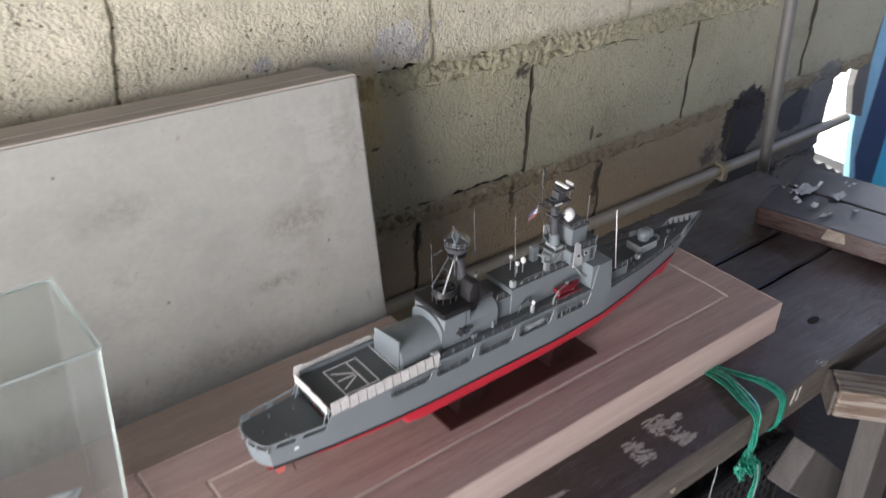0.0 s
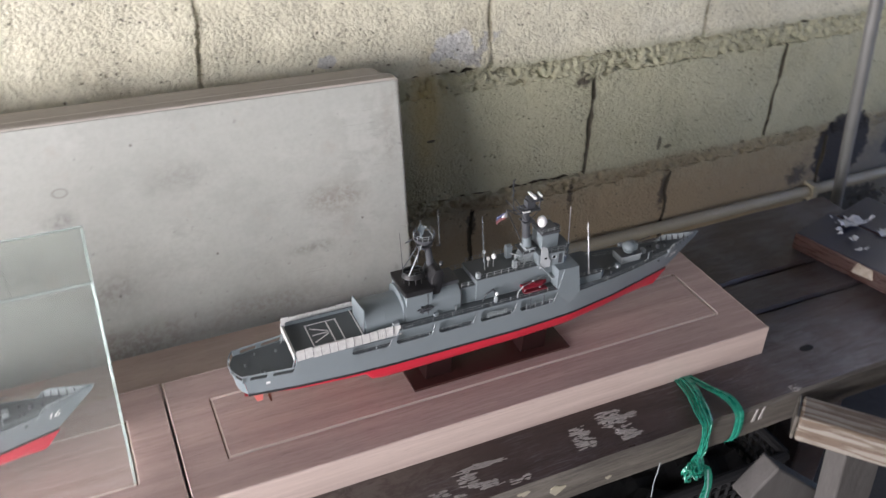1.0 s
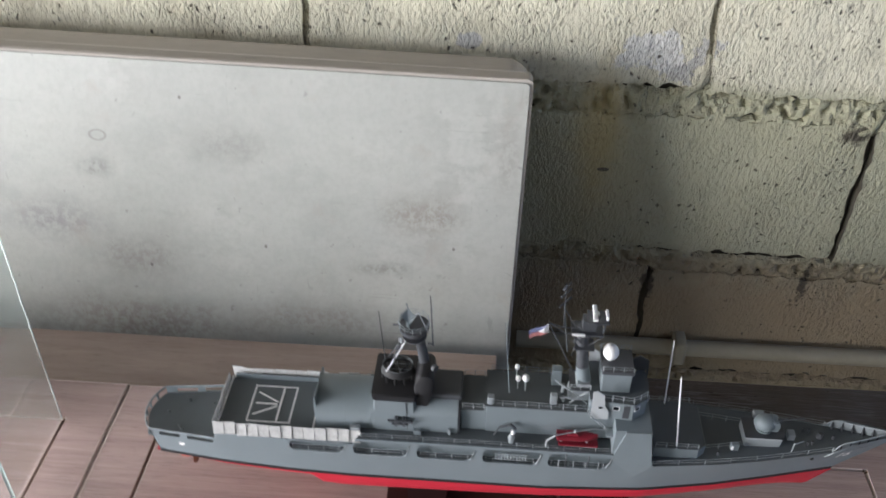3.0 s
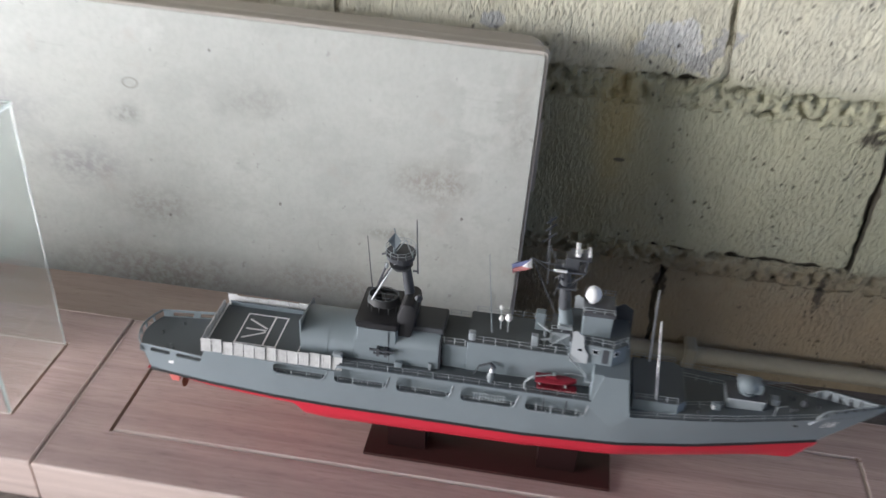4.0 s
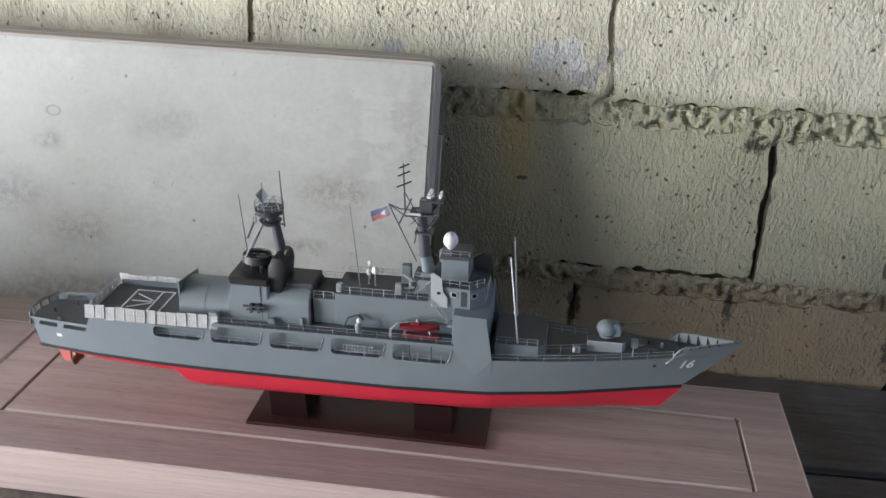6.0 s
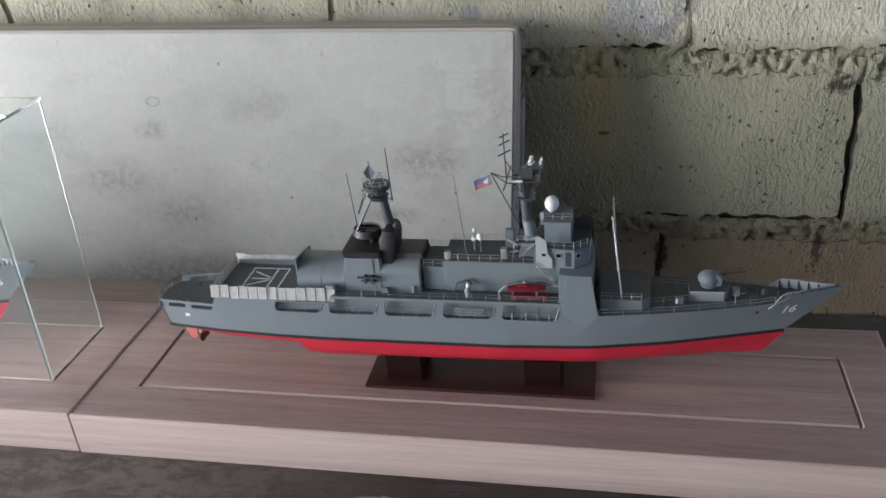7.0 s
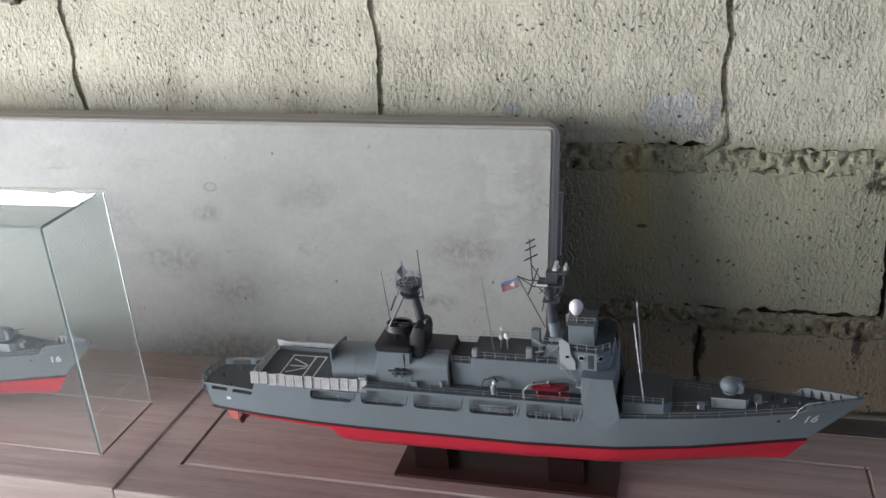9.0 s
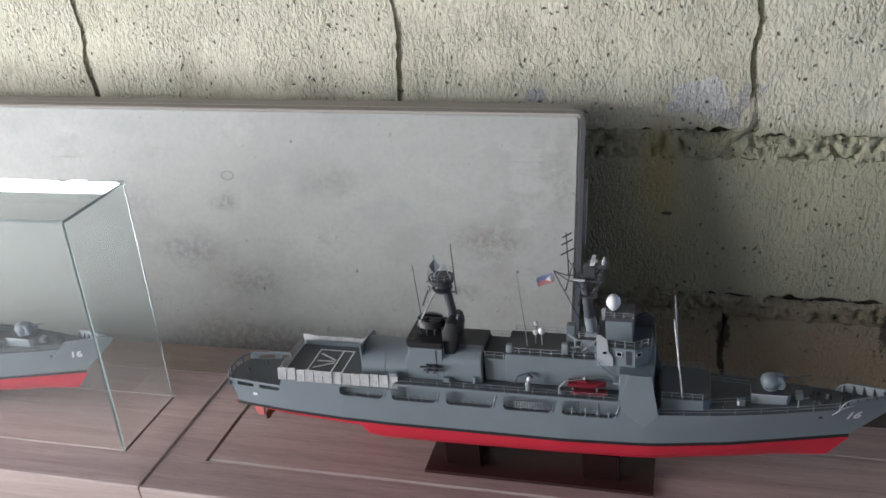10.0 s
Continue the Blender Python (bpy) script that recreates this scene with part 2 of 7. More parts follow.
def laminate_material(name):
    """Off-white worn laminate with smudges and scuffs."""
    m, n, l, b = material(name)
    pos = mapped(n, l, (1, 1, 1))
    streak = mapped(n, l, (0.8, 1, 1.15))
    big = noise_tex(n, l, streak, 7, 5, 0.6)
    mid = noise_tex(n, l, streak, 24, 6, 0.7)
    dots = noise_tex(n, l, pos, 90, 3)
    col = ramp(n, [(0.3, (0.340, 0.352, 0.322)), (0.6, (0.495, 0.510, 0.470))])
    l.new(maths(n, l, "MULTIPLY_ADD", mid, 0.4, maths(n, l, "MULTIPLY", big, 0.6)), col.inputs[0])
    smudge = maths(n, l, "MULTIPLY", spread(n, l, big, 0.43, 0.66), spread(n, l, mid, 0.43, 0.62))
    c = mix(n, l, maths(n, l, "MULTIPLY", smudge, 0.36), col.outputs[0], (0.235, 0.235, 0.21))
    c = mix(n, l, maths(n, l, "MULTIPLY", spread(n, l, dots, 0.68, 0.74), 0.5), c, (0.22, 0.20, 0.19))
    speck = noise_tex(n, l, pos, 150, 5, 0.7)
    c = mix(n, l, maths(n, l, "MULTIPLY", spread(n, l, speck, 0.42, 0.62), 0.16), c, (0.30, 0.295, 0.27))
    rust = maths(n, l, "MULTIPLY", spread(n, l, noise_tex(n, l, pos, 17, 4), 0.6, 0.72), 0.25)
    c = mix(n, l, rust, c, (0.36, 0.28, 0.23))
    # patches of grubby grey and brown, a shaded foot, hand marks and a ring left by a cup
    sep = n.new("ShaderNodeSeparateXYZ")
    l.new(pos, sep.inputs[0])
    rag = noise_tex(n, l, pos, 30, 6, 0.75)
    fleck = spread(n, l, noise_tex(n, l, pos, 120, 5, 0.75), 0.40, 0.60)

    def far(x, z, rx, rz):
        dx = maths(n, l, "DIVIDE", maths(n, l, "SUBTRACT", sep.outputs[0], x), rx)
        dz = maths(n, l, "DIVIDE", maths(n, l, "SUBTRACT", sep.outputs[2], z), rz)
        return maths(n, l, "SQRT", maths(n, l, "ADD", maths(n, l, "MULTIPLY", dx, dx), maths(n, l, "MULTIPLY", dz, dz)))

    for x, z, rx, rz, tone, amount in (
            (-0.457, -0.121, 0.022, 0.014, (0.17, 0.165, 0.15), 0.65), (-0.51, -0.185, 0.060, 0.030, (0.19, 0.18, 0.185), 0.6),
            (-0.105, -0.155, 0.050, 0.030, (0.20, 0.165, 0.13), 0.6), (-0.31, -0.090, 0.050, 0.026, (0.24, 0.235, 0.21), 0.5),
            (-0.148, -0.219, 0.040, 0.010, (0.18, 0.165, 0.14), 0.6), (-0.42, -0.225, 0.070, 0.030, (0.21, 0.185, 0.165), 0.5),
            # these two brown patches put the shade at the board's foot into colour
            (-0.43, -0.310, 0.150, 0.040, (0.17, 0.115, 0.095), 0.55), (-0.22, -0.290, 0.120, 0.030, (0.21, 0.17, 0.14), 0.45),
            (-0.02, -0.080, 0.014, 0.060, (0.24, 0.22, 0.19), 0.5), (-0.62, -0.130, 0.080, 0.040, (0.22, 0.21, 0.22), 0.5)):
        d = maths(n, l, "MULTIPLY_ADD", rag, 1.6, far(x, z, rx, rz))
        f = maths(n, l, "SUBTRACT", 1.0, spread(n, l, d, 1.0, 2.1))
        f = maths(n, l, "MULTIPLY", f, maths(n, l, "MULTIPLY_ADD", fleck, 0.75, 0.25))
        c = mix(n, l, maths(n, l, "MULTIPLY", f, amount * 0.95), c, tone)
    cup = maths(n, l, "ABSOLUTE", maths(n, l, "SUBTRACT", far(-0.451, -0.086, 0.0085, 0.0055), 1.0))
    c = mix(n, l, maths(n, l, "MULTIPLY", maths(n, l, "SUBTRACT", 1.0, spread(n, l, cup, 0.05, 0.30)), 0.45), c, (0.16, 0.14, 0.12))
    for x, z in ((-0.276, -0.202), (-0.406, -0.234), (-0.07, -0.19), (-0.36, -0.04)):
        c = mix(n, l, maths(n, l, "MULTIPLY", maths(n, l, "SUBTRACT", 1.0, spread(n, l, far(x, z, 0.0022, 0.0026), 0.5, 1.0)), 0.7), c, (0.10, 0.08, 0.07))
    # fine crossing scratches and short dark scuffs
    for k, (sx, sz) in enumerate(((6, 150), (70, 12), (34, 46))):
        line = noise_tex(n, l, mapped(n, l, (sx, 1, sz)), 1.0, 3, 0.7, 1.2)
        where = spread(n, l, noise_tex(n, l, pos, 11 + 4 * k, 3), 0.52, 0.62)
        c = mix(n, l, maths(n, l, "MULTIPLY", maths(n, l, "MULTIPLY", spread(n, l, line, 0.63, 0.70), where), 0.35), c, (0.24, 0.235, 0.21))
    l.new(c, b.inputs["Base Color"])
    l.new(maths(n, l, "MULTIPLY_ADD", mid, 0.3, 0.50), b.inputs["Roughness"])
    bump(n, l, b, mid, 0.15, 0.001)
    return m


def glass_material(name, tint, rough=0.0):
    m, n, l, b = material(name)
    b.inputs["Base Color"].default_value = (*tint, 1)
    b.inputs["Transmission Weight"].default_value = 0.978
    b.inputs["Roughness"].default_value = rough
    b.inputs["IOR"].default_value = 1.5
    return m


def plain_glow(name, colour, strength):
    m, n, l, b = material(name)
    b.inputs["Base Color"].default_value = (0, 0, 0, 1)
    b.inputs["Emission Color"].default_value = (*colour, 1)
    b.inputs["Emission Strength"].default_value = strength
    return m


BLOCK = block_material("painted_block")
MORTAR = block_material("painted_mortar", False)
CRACK = paint("cracked_joint", (0.075, 0.066, 0.048), 0.95, 0.4, 0, 40, 0.003)
LAMINATE = laminate_material("worn_laminate")
EDGE_WOOD = wood("board_edge_wood", (0.40, 0.365, 0.320), (0.52, 0.48, 0.43), 0.7, (1.0, 9, 9), 7.0, 1.0, 0.0008, 0.3)
GLUE = paint("pale_glue_line", (0.50, 0.47, 0.43), 0.7, 0.15)
BASE_WOOD = wood("display_base_wood", (0.300, 0.205, 0.185), (0.530, 0.400, 0.370), 0.40, (0.8, 26, 26), 9.0, 1.0, 0.0005, 0.55)
# paler than the top so that the colour carries the front light
BASE_EDGE_LIT = wood("display_base_edge_lit_wood", (0.43, 0.330, 0.295), (0.64, 0.525, 0.475), 0.5, (0.7, 26, 26), 10.0, 1.0, 0.0004, 0.35)
# two tones for one groove: shade and light on its walls as colour
GROOVE_SHADED = wood("shaded_groove_wood", (0.15, 0.088, 0.066), (0.26, 0.160, 0.12), 0.7)
GROOVE_LIT = wood("lit_groove_side", (0.52, 0.43, 0.385), (0.70, 0.61, 0.55), 0.6)
PLANK_WOOD = wood("shelf_plank_wood", (0.31, 0.232, 0.19), (0.45, 0.352, 0.296), 0.6, (1.0, 12, 12), 8.0, 1.0)


def bench_material(name):
    """Dark worn bench wood with pale scratches, worn paint and painted blue sheen along the grain."""
    m = wood(name, (0.021, 0.0135, 0.0125), (0.072, 0.047, 0.043), 0.34, (1.4, 22, 22), 8.0, 1.0, 0.0022, 0.5)
    n, l = m.node_tree.nodes, m.node_tree.links
    b = n["Principled BSDF"]
    b.inputs["Specular IOR Level"].default_value = 0.55
    old = b.inputs["Base Color"].links[0].from_socket
    scratch = noise_tex(n, l, mapped(n, l, (5, 75, 75)), 6.0, 5, 0.7, 0.6)
    patch = noise_tex(n, l, mapped(n, l, (1, 1, 1)), 11.0, 4, 0.6)
    f = maths(n, l, "MULTIPLY", spread(n, l, scratch, 0.50, 0.62), spread(n, l, patch, 0.44, 0.60))
    worn = mix(n, l, maths(n, l, "MULTIPLY", f, 0.38), old, (0.20, 0.195, 0.225))
    smear = noise_tex(n, l, mapped(n, l, (3, 16, 16)), 5.0, 6, 0.7, 0.8)
    l.new(maths(n, l, "MULTIPLY_ADD", smear, 0.34, 0.16), b.inputs["Roughness"])
    # the end nearer the glass case is worn paler, with flaked dirty paint
    sep = n.new("ShaderNodeSeparateXYZ")
    l.new(mapped(n, l, (1, 1, 1)), sep.inputs[0])
    end = n.new("ShaderNodeMapRange")
    l.new(sep.outputs[0], end.inputs[0])
    end.inputs[1].default_value, end.inputs[2].default_value = 0.30, 0.02
    flake = noise_tex(n, l, mapped(n, l, (1, 1.6, 1)), 48.0, 6, 0.7, 0.5)
    dust = maths(n, l, "MULTIPLY", end.outputs[0], maths(n, l, "MULTIPLY_ADD", spread(n, l, flake, 0.42, 0.58), 0.6, 0.3))
    c = mix(n, l, dust, worn, (0.20, 0.178, 0.160))
    # past the display base bluish daylight sheen is painted in as grey streaks
    sheen_end = n.new("ShaderNodeMapRange")
    l.new(sep.outputs[0], sheen_end.inputs[0])
    sheen_end.inputs[1].default_value, sheen_end.inputs[2].default_value = 0.60, 0.80
    streak = noise_tex(n, l, mapped(n, l, (6, 40, 40)), 3.2, 6, 0.75, 0.8)
    f = maths(n, l, "MULTIPLY", sheen_end.outputs[0], spread(n, l, maths(n, l, "MULTIPLY_ADD", patch, 0.5, maths(n, l, "MULTIPLY", streak, 0.5)), 0.42, 0.60))
    l.new(mix(n, l, maths(n, l, "MULTIPLY", f, 0.36), c, (0.165, 0.168, 0.205)), b.inputs["Base Color"])
    return m


BENCH_WOOD = bench_material("bench_wood")
BENCH_EDGE = wood("bench_worn_edge", (0.030, 0.025, 0.021), (0.200, 0.180, 0.155), 0.7, (1.4, 20, 20), 8.0, 1.0, 0.002, 0.5)
OLD_PAINT_WOOD = wood("weathered_painted_wood", (0.12, 0.080, 0.058), (0.44, 0.40, 0.34), 0.75, (1.2, 26, 26), 7.0, 1.0, 0.003, 0.6)
GREY_WOOD = wood("greyed_post_wood", (0.062, 0.057, 0.054), (0.115, 0.108, 0.104), 0.75, (14, 14, 1.2), 7.0, 1.0, 0.0012, 0.3)
# the sky's blue sheen on the table top, given as a dark blue colour
BLUE_SHEEN_TOP = paint("dark_top_blue_sheen", (0.012, 0.014, 0.034), 0.34, 0.8, 0, 34, 0.002)
RED_WOOD = wood("reddish_board_wood", (0.020, 0.010, 0.009), (0.058, 0.026, 0.020), 0.26, (14, 1.2, 14), 8.0, 1.0, 0.002, 0.4)
def peeling_material(name):
    """Bare brown wood under white paint that has split into long flakes along the grain."""
    m = wood(name, (0.075, 0.048, 0.034), (0.19, 0.145, 0.108), 0.75, (1.2, 26, 26), 7.0, 0.0, 0.003, 0.6)
    n, l = m.node_tree.nodes, m.node_tree.links
    b = n["Principled BSDF"]
    old = b.inputs["Base Color"].links[0].from_socket
    flakes = noise_tex(n, l, mapped(n, l, (9, 150, 150)), 1.0, 3, 0.55, 0.3)
    f = maths(n, l, "MULTIPLY", spread(n, l, flakes, 0.45, 0.56), 0.85)
    l.new(mix(n, l, f, old, (0.27, 0.25, 0.22)), b.inputs["Base Color"])
    return m


PEELING = peeling_material("peeling_white_paint")
PAINT_SPLASH = paint("dried_white_paint", (0.37, 0.345, 0.33), 0.7, 0.5, 0, 150, 0.001)
CREAM_FLAKE = paint("old_cream_paint", (0.38, 0.35, 0.27), 0.6, 0.25, 0, 90, 0.0008)
STRING = paint("green_plastic_string", (0.015, 0.235, 0.160), 0.28, 0.35, 0, 120)
PIPE_PAINT = paint("cream_pipe_paint", (0.31, 0.28, 0.21), 0.55, 0.3, 0, 14)
STEEL = paint("dull_steel_pipe", (0.24, 0.24, 0.235), 0.5, 0.25, 0.45, 30)
CONCRETE = paint("grey_concrete", (0.15, 0.147, 0.138), 0.9, 0.3, 0, 6, 0.004)
EARTH = paint("dark_floor", (0.035, 0.032, 0.030), 0.9, 0.4, 0, 5, 0.01)
BASKET_BLACK = paint("black_plastic", (0.005, 0.005, 0.006), 0.9, 0.3, 0, 40)
ROOF = paint("dull_roof_sheet", (0.075, 0.072, 0.068), 0.6, 0.2, 0, 4)
BLUE = paint("bright_blue_paint", (0.05, 0.56, 0.80), 0.45, 0.25, 0, 12, 0.001)
BLUE_PALE = paint("pale_blue_paint", (0.30, 0.60, 0.74), 0.5, 0.3, 0, 30, 0.001)
BLUE_DARK = paint("dark_blue_paint", (0.03, 0.07, 0.16), 0.5, 0.3, 0, 12)
WET_PLASTIC = paint("crumpled_film", (0.45, 0.47, 0.52), 0.2, 0.5, 0, 60, 0.002)
OUTSIDE = plain_glow("daylight_outside", (0.95, 0.98, 1.0), 10.0)
GLASS = glass_material("case_glass", (0.928, 0.957, 0.943))
GLASS_EDGE, gn, gl, gb = material("case_glass_edge")
gb.inputs["Base Color"].default_value = (0.57, 0.665, 0.635, 1)
gb.inputs["Roughness"].default_value = 0.25
gb.inputs["Transmission Weight"].default_value = 0.55
SHIP_GREY = paint("ship_grey", (0.180, 0.213, 0.230), 0.45, 0.10)
SHIP_PALE = paint("ship_pale_grey", (0.41, 0.435, 0.45), 0.45, 0.08)
SHIP_LIGHT = paint("ship_light_grey", (0.278, 0.309, 0.322), 0.45, 0.10)
DECK = paint("deck_dark_grey", (0.088, 0.102, 0.109), 0.6, 0.15, 0, 90)
BLACK = paint("ship_black", (0.018, 0.018, 0.02), 0.5, 0.2)
MAST_DARK = paint("mast_dark_grey", (0.058, 0.062, 0.070), 0.5, 0.12)
RED = paint("antifouling_red", (0.52, 0.024, 0.045), 0.38, 0.1)
BOAT_RED = paint("boat_red", (0.21, 0.012, 0.025), 0.45, 0.15)
WHITE = paint("ship_white", (0.80, 0.80, 0.80), 0.4, 0.05)
NET = paint("net_white", (0.56, 0.56, 0.55), 0.7, 0.45, 0, 260, 0.0009)
BRONZE = paint("propeller_bronze", (0.22, 0.09, 0.05), 0.35, 0.2, 0.4)
SKIN_PINK = paint("rudder_pink_red", (0.60, 0.16, 0.14), 0.5, 0.1)
FLAG_BLUE = paint("flag_blue", (0.22, 0.25, 0.44), 0.7, 0.1)
FLAG_RED = paint("flag_red", (0.58, 0.25, 0.245), 0.7, 0.1)
GLAZING = paint("dark_window", (0.012, 0.014, 0.018), 0.12, 0.1)
ACRYLIC, an, al, ab = material("dark_acrylic")
ab.inputs["Base Color"].default_value = (0.050, 0.021, 0.019, 1)
ab.inputs["Roughness"].default_value = 0.30
ab.inputs["Specular IOR Level"].default_value = 0.25
CRADLE, cn, cl, cb = material("smoked_acrylic")
cb.inputs["Base Color"].default_value = (0.020, 0.009, 0.009, 1)
cb.inputs["Roughness"].default_value = 0.35
cb.inputs["Specular IOR Level"].default_value = 0.10

# ---- builders ----
def link_mesh(name, bm, mats, parent=None, label="", smooth=False):
    me = bpy.data.meshes.new(name)
    bmesh.ops.recalc_face_normals(bm, faces=bm.faces)
    bm.to_mesh(me)
    bm.free()
    for mt in mats if isinstance(mats, (list, tuple)) else [mats]:
        me.materials.append(mt)
    if smooth:
        me.shade_smooth()
        me.set_sharp_from_angle(angle=radians(38))
    ob = new(name, me)
    if parent is not None:
        ob.parent = parent
    if label:
        ob["label"] = label
    return ob


def part(name, bm, mats, parent, label="", smooth=False):
    return link_mesh(name, bm, mats, parent, label, smooth)


def empty(name, at, label, category, group="", kind=""):
    ob = new(name)
    ob.empty_display_size = 0.02
    ob.location = at
    return tagged(ob, label, category, group, kind)


def box(bm, x0, x1, y0, y1, z0, z1, bevel=0.0):
    r = bmesh.ops.create_cube(bm, size=1)
    vs = r["verts"]
    for v in vs:
        v.co = Vector(((x0 + x1) / 2 + v.co.x * (x1 - x0), (y0 + y1) / 2 + v.co.y * (y1 - y0), (z0 + z1) / 2 + v.co.z * (z1 - z0)))
    if bevel:
        es = list({e for v in vs for e in v.link_edges})
        bmesh.ops.bevel(bm, geom=es, offset=bevel, segments=2, affect="EDGES", profile=0.5)
    return bm


def boxed(*a, **k):
    return box(bmesh.new(), *a, **k)


def prism(bm, pts, axis, a, b):
    """Extrudes an outline of 2D points along an axis from a to b."""
    def place(p, h):
        return {"x": (h, p[0], p[1]), "y": (p[0], h, p[1]), "z": (p[0], p[1], h)}[axis]
    lo = [bm.verts.new(place(p, a)) for p in pts]
    hi = [bm.verts.new(place(p, b)) for p in pts]
    bm.faces.new(lo[::-1])
    bm.faces.new(hi)
    for i in range(len(pts)):
        j = (i + 1) % len(pts)
        bm.faces.new((lo[i], lo[j], hi[j], hi[i]))
    return bm


def rod(bm, p, q, r, r2=None, seg=6):
    p, q = Vector(p), Vector(q)
    d = q - p
    rot = d.to_track_quat("Z", "Y").to_matrix().to_4x4()
    m = Matrix.Translation((p + q) / 2) @ rot
    bmesh.ops.create_cone(bm, cap_ends=True, segments=seg, radius1=r, radius2=r if r2 is None else r2, depth=d.length, matrix=m)
    return bm


def ball(bm, c, rx, ry=None, rz=None, seg=14):
    m = Matrix.Translation(c) @ Matrix.Diagonal((rx, ry or rx, rz or rx, 1))
    bmesh.ops.create_uvsphere(bm, u_segments=seg, v_segments=max(8, seg * 2 // 3), radius=1, matrix=m)
    return bm


def rail(bm, pts, h, step, r=0.00028, wires=2):
    """Posts along a line with wires between them."""
    pts = [Vector(p) for p in pts]
    for a, b in zip(pts, pts[1:]):
        n = max(1, round((b - a).length / step))
        for i in range(n + 1):
            p = a.lerp(b, i / n)
            rod(bm, p, p + Vector((0, 0, h)), r * 1.25, seg=4)
        for w in range(1, wires + 1):
            up = Vector((0, 0, h * w / wires))
            rod(bm, a + up, b + up, r, seg=4)
    return bm


def ribbon(bm, pts, width, thick, side=(1, 0, 0), twist=0.0):
    """A flat strip along a line of points."""
    pts = [Vector(p) for p in pts]
    prev = None
    for i, p in enumerate(pts):
        d = (pts[min(i + 1, len(pts) - 1)] - pts[max(i - 1, 0)]).normalized()
        s = Vector(side)
        s = (s - d * s.dot(d)).normalized()
        s = Matrix.Rotation(twist * i / len(pts), 3, d) @ s
        n = d.cross(s)
        ring = [bm.verts.new(p + s * width / 2 * a + n * thick / 2 * b) for a, b in ((-1, -1), (1, -1), (1, 1), (-1, 1))]
        if prev:
            for k in range(4):
                bm.faces.new((prev[k], prev[(k + 1) % 4], ring[(k + 1) % 4], ring[k]))
        else:
            bm.faces.new(ring[::-1])
        prev = ring
    bm.faces.new(prev)
    return bm


def curve_pts(pts, n):
    """Smooth points through a few given ones."""
    pts = [Vector(p) for p in pts]
    pad = [pts[0] * 2 - pts[1], *pts, pts[-1] * 2 - pts[-2]]
    out = []
    for i in range(1, len(pad) - 2):
        a, b, c, d = pad[i - 1:i + 3]
        for k in range(n):
            t = k / n
            out.append(0.5 * (2 * b + (c - a) * t + (2 * a - 5 * b + 4 * c - d) * t * t + (3 * b - a - 3 * c + d) * t ** 3))
    return out + [pts[-1]]

# ---- the room ----
WALL_Y = 0.455
BENCH_Z = 0.755
TOP = 0.80

floor = tagged(link_mesh("floor", boxed(-3.6, 2.9, -2.9, 1.2, -0.1, 0.0), EARTH), "dark trodden earth and concrete floor of a shed", "floor", kind="structure")
# roof out of view, added to close the shed and hold back light
ceiling = tagged(link_mesh("ceiling", boxed(-3.6, 2.9, -2.9, 1.2, 2.45, 2.5), ROOF), "dull grey sheet roof added over the shed, out of view", "ceiling", kind="structure")

# low back wall of painted blocks, with a wide window above its left part
wall = tagged(new("wall_back"), "cream painted rough concrete block wall with cracked joints", "wall", kind="structure")
bm = bmesh.new()
box(bm, -3.3, 1.55, WALL_Y + 0.016, WALL_Y + 0.15, 0.0, 1.213)
box(bm, 1.55, 1.86, WALL_Y + 0.012, WALL_Y + 0.03, 0.772, 1.213)
box(bm, 1.55, 1.70, WALL_Y + 0.012, WALL_Y + 0.03, 0.0, 0.772)
box(bm, -3.3, 1.86, WALL_Y + 0.012, WALL_Y + 0.15, 1.66, 2.45)
part("wall_core", bm, CRACK, wall, "dark recessed joints")
shutter = tagged(new("window_1"), "closed dark wooden shutters with a bright slit below", "window", kind="structure")
part("shutter_frame", boxed(-3.33, 1.86, WALL_Y + 0.056, WALL_Y + 0.075, 1.262, 1.66), BENCH_EDGE, shutter)
for i in range(10):
    x = -3.33 + i * 0.52
    part("shutter_board", boxed(x, x + 0.512, WALL_Y + 0.03, WALL_Y + 0.055, 1.262, 1.66, bevel=0.002), BENCH_EDGE, shutter)


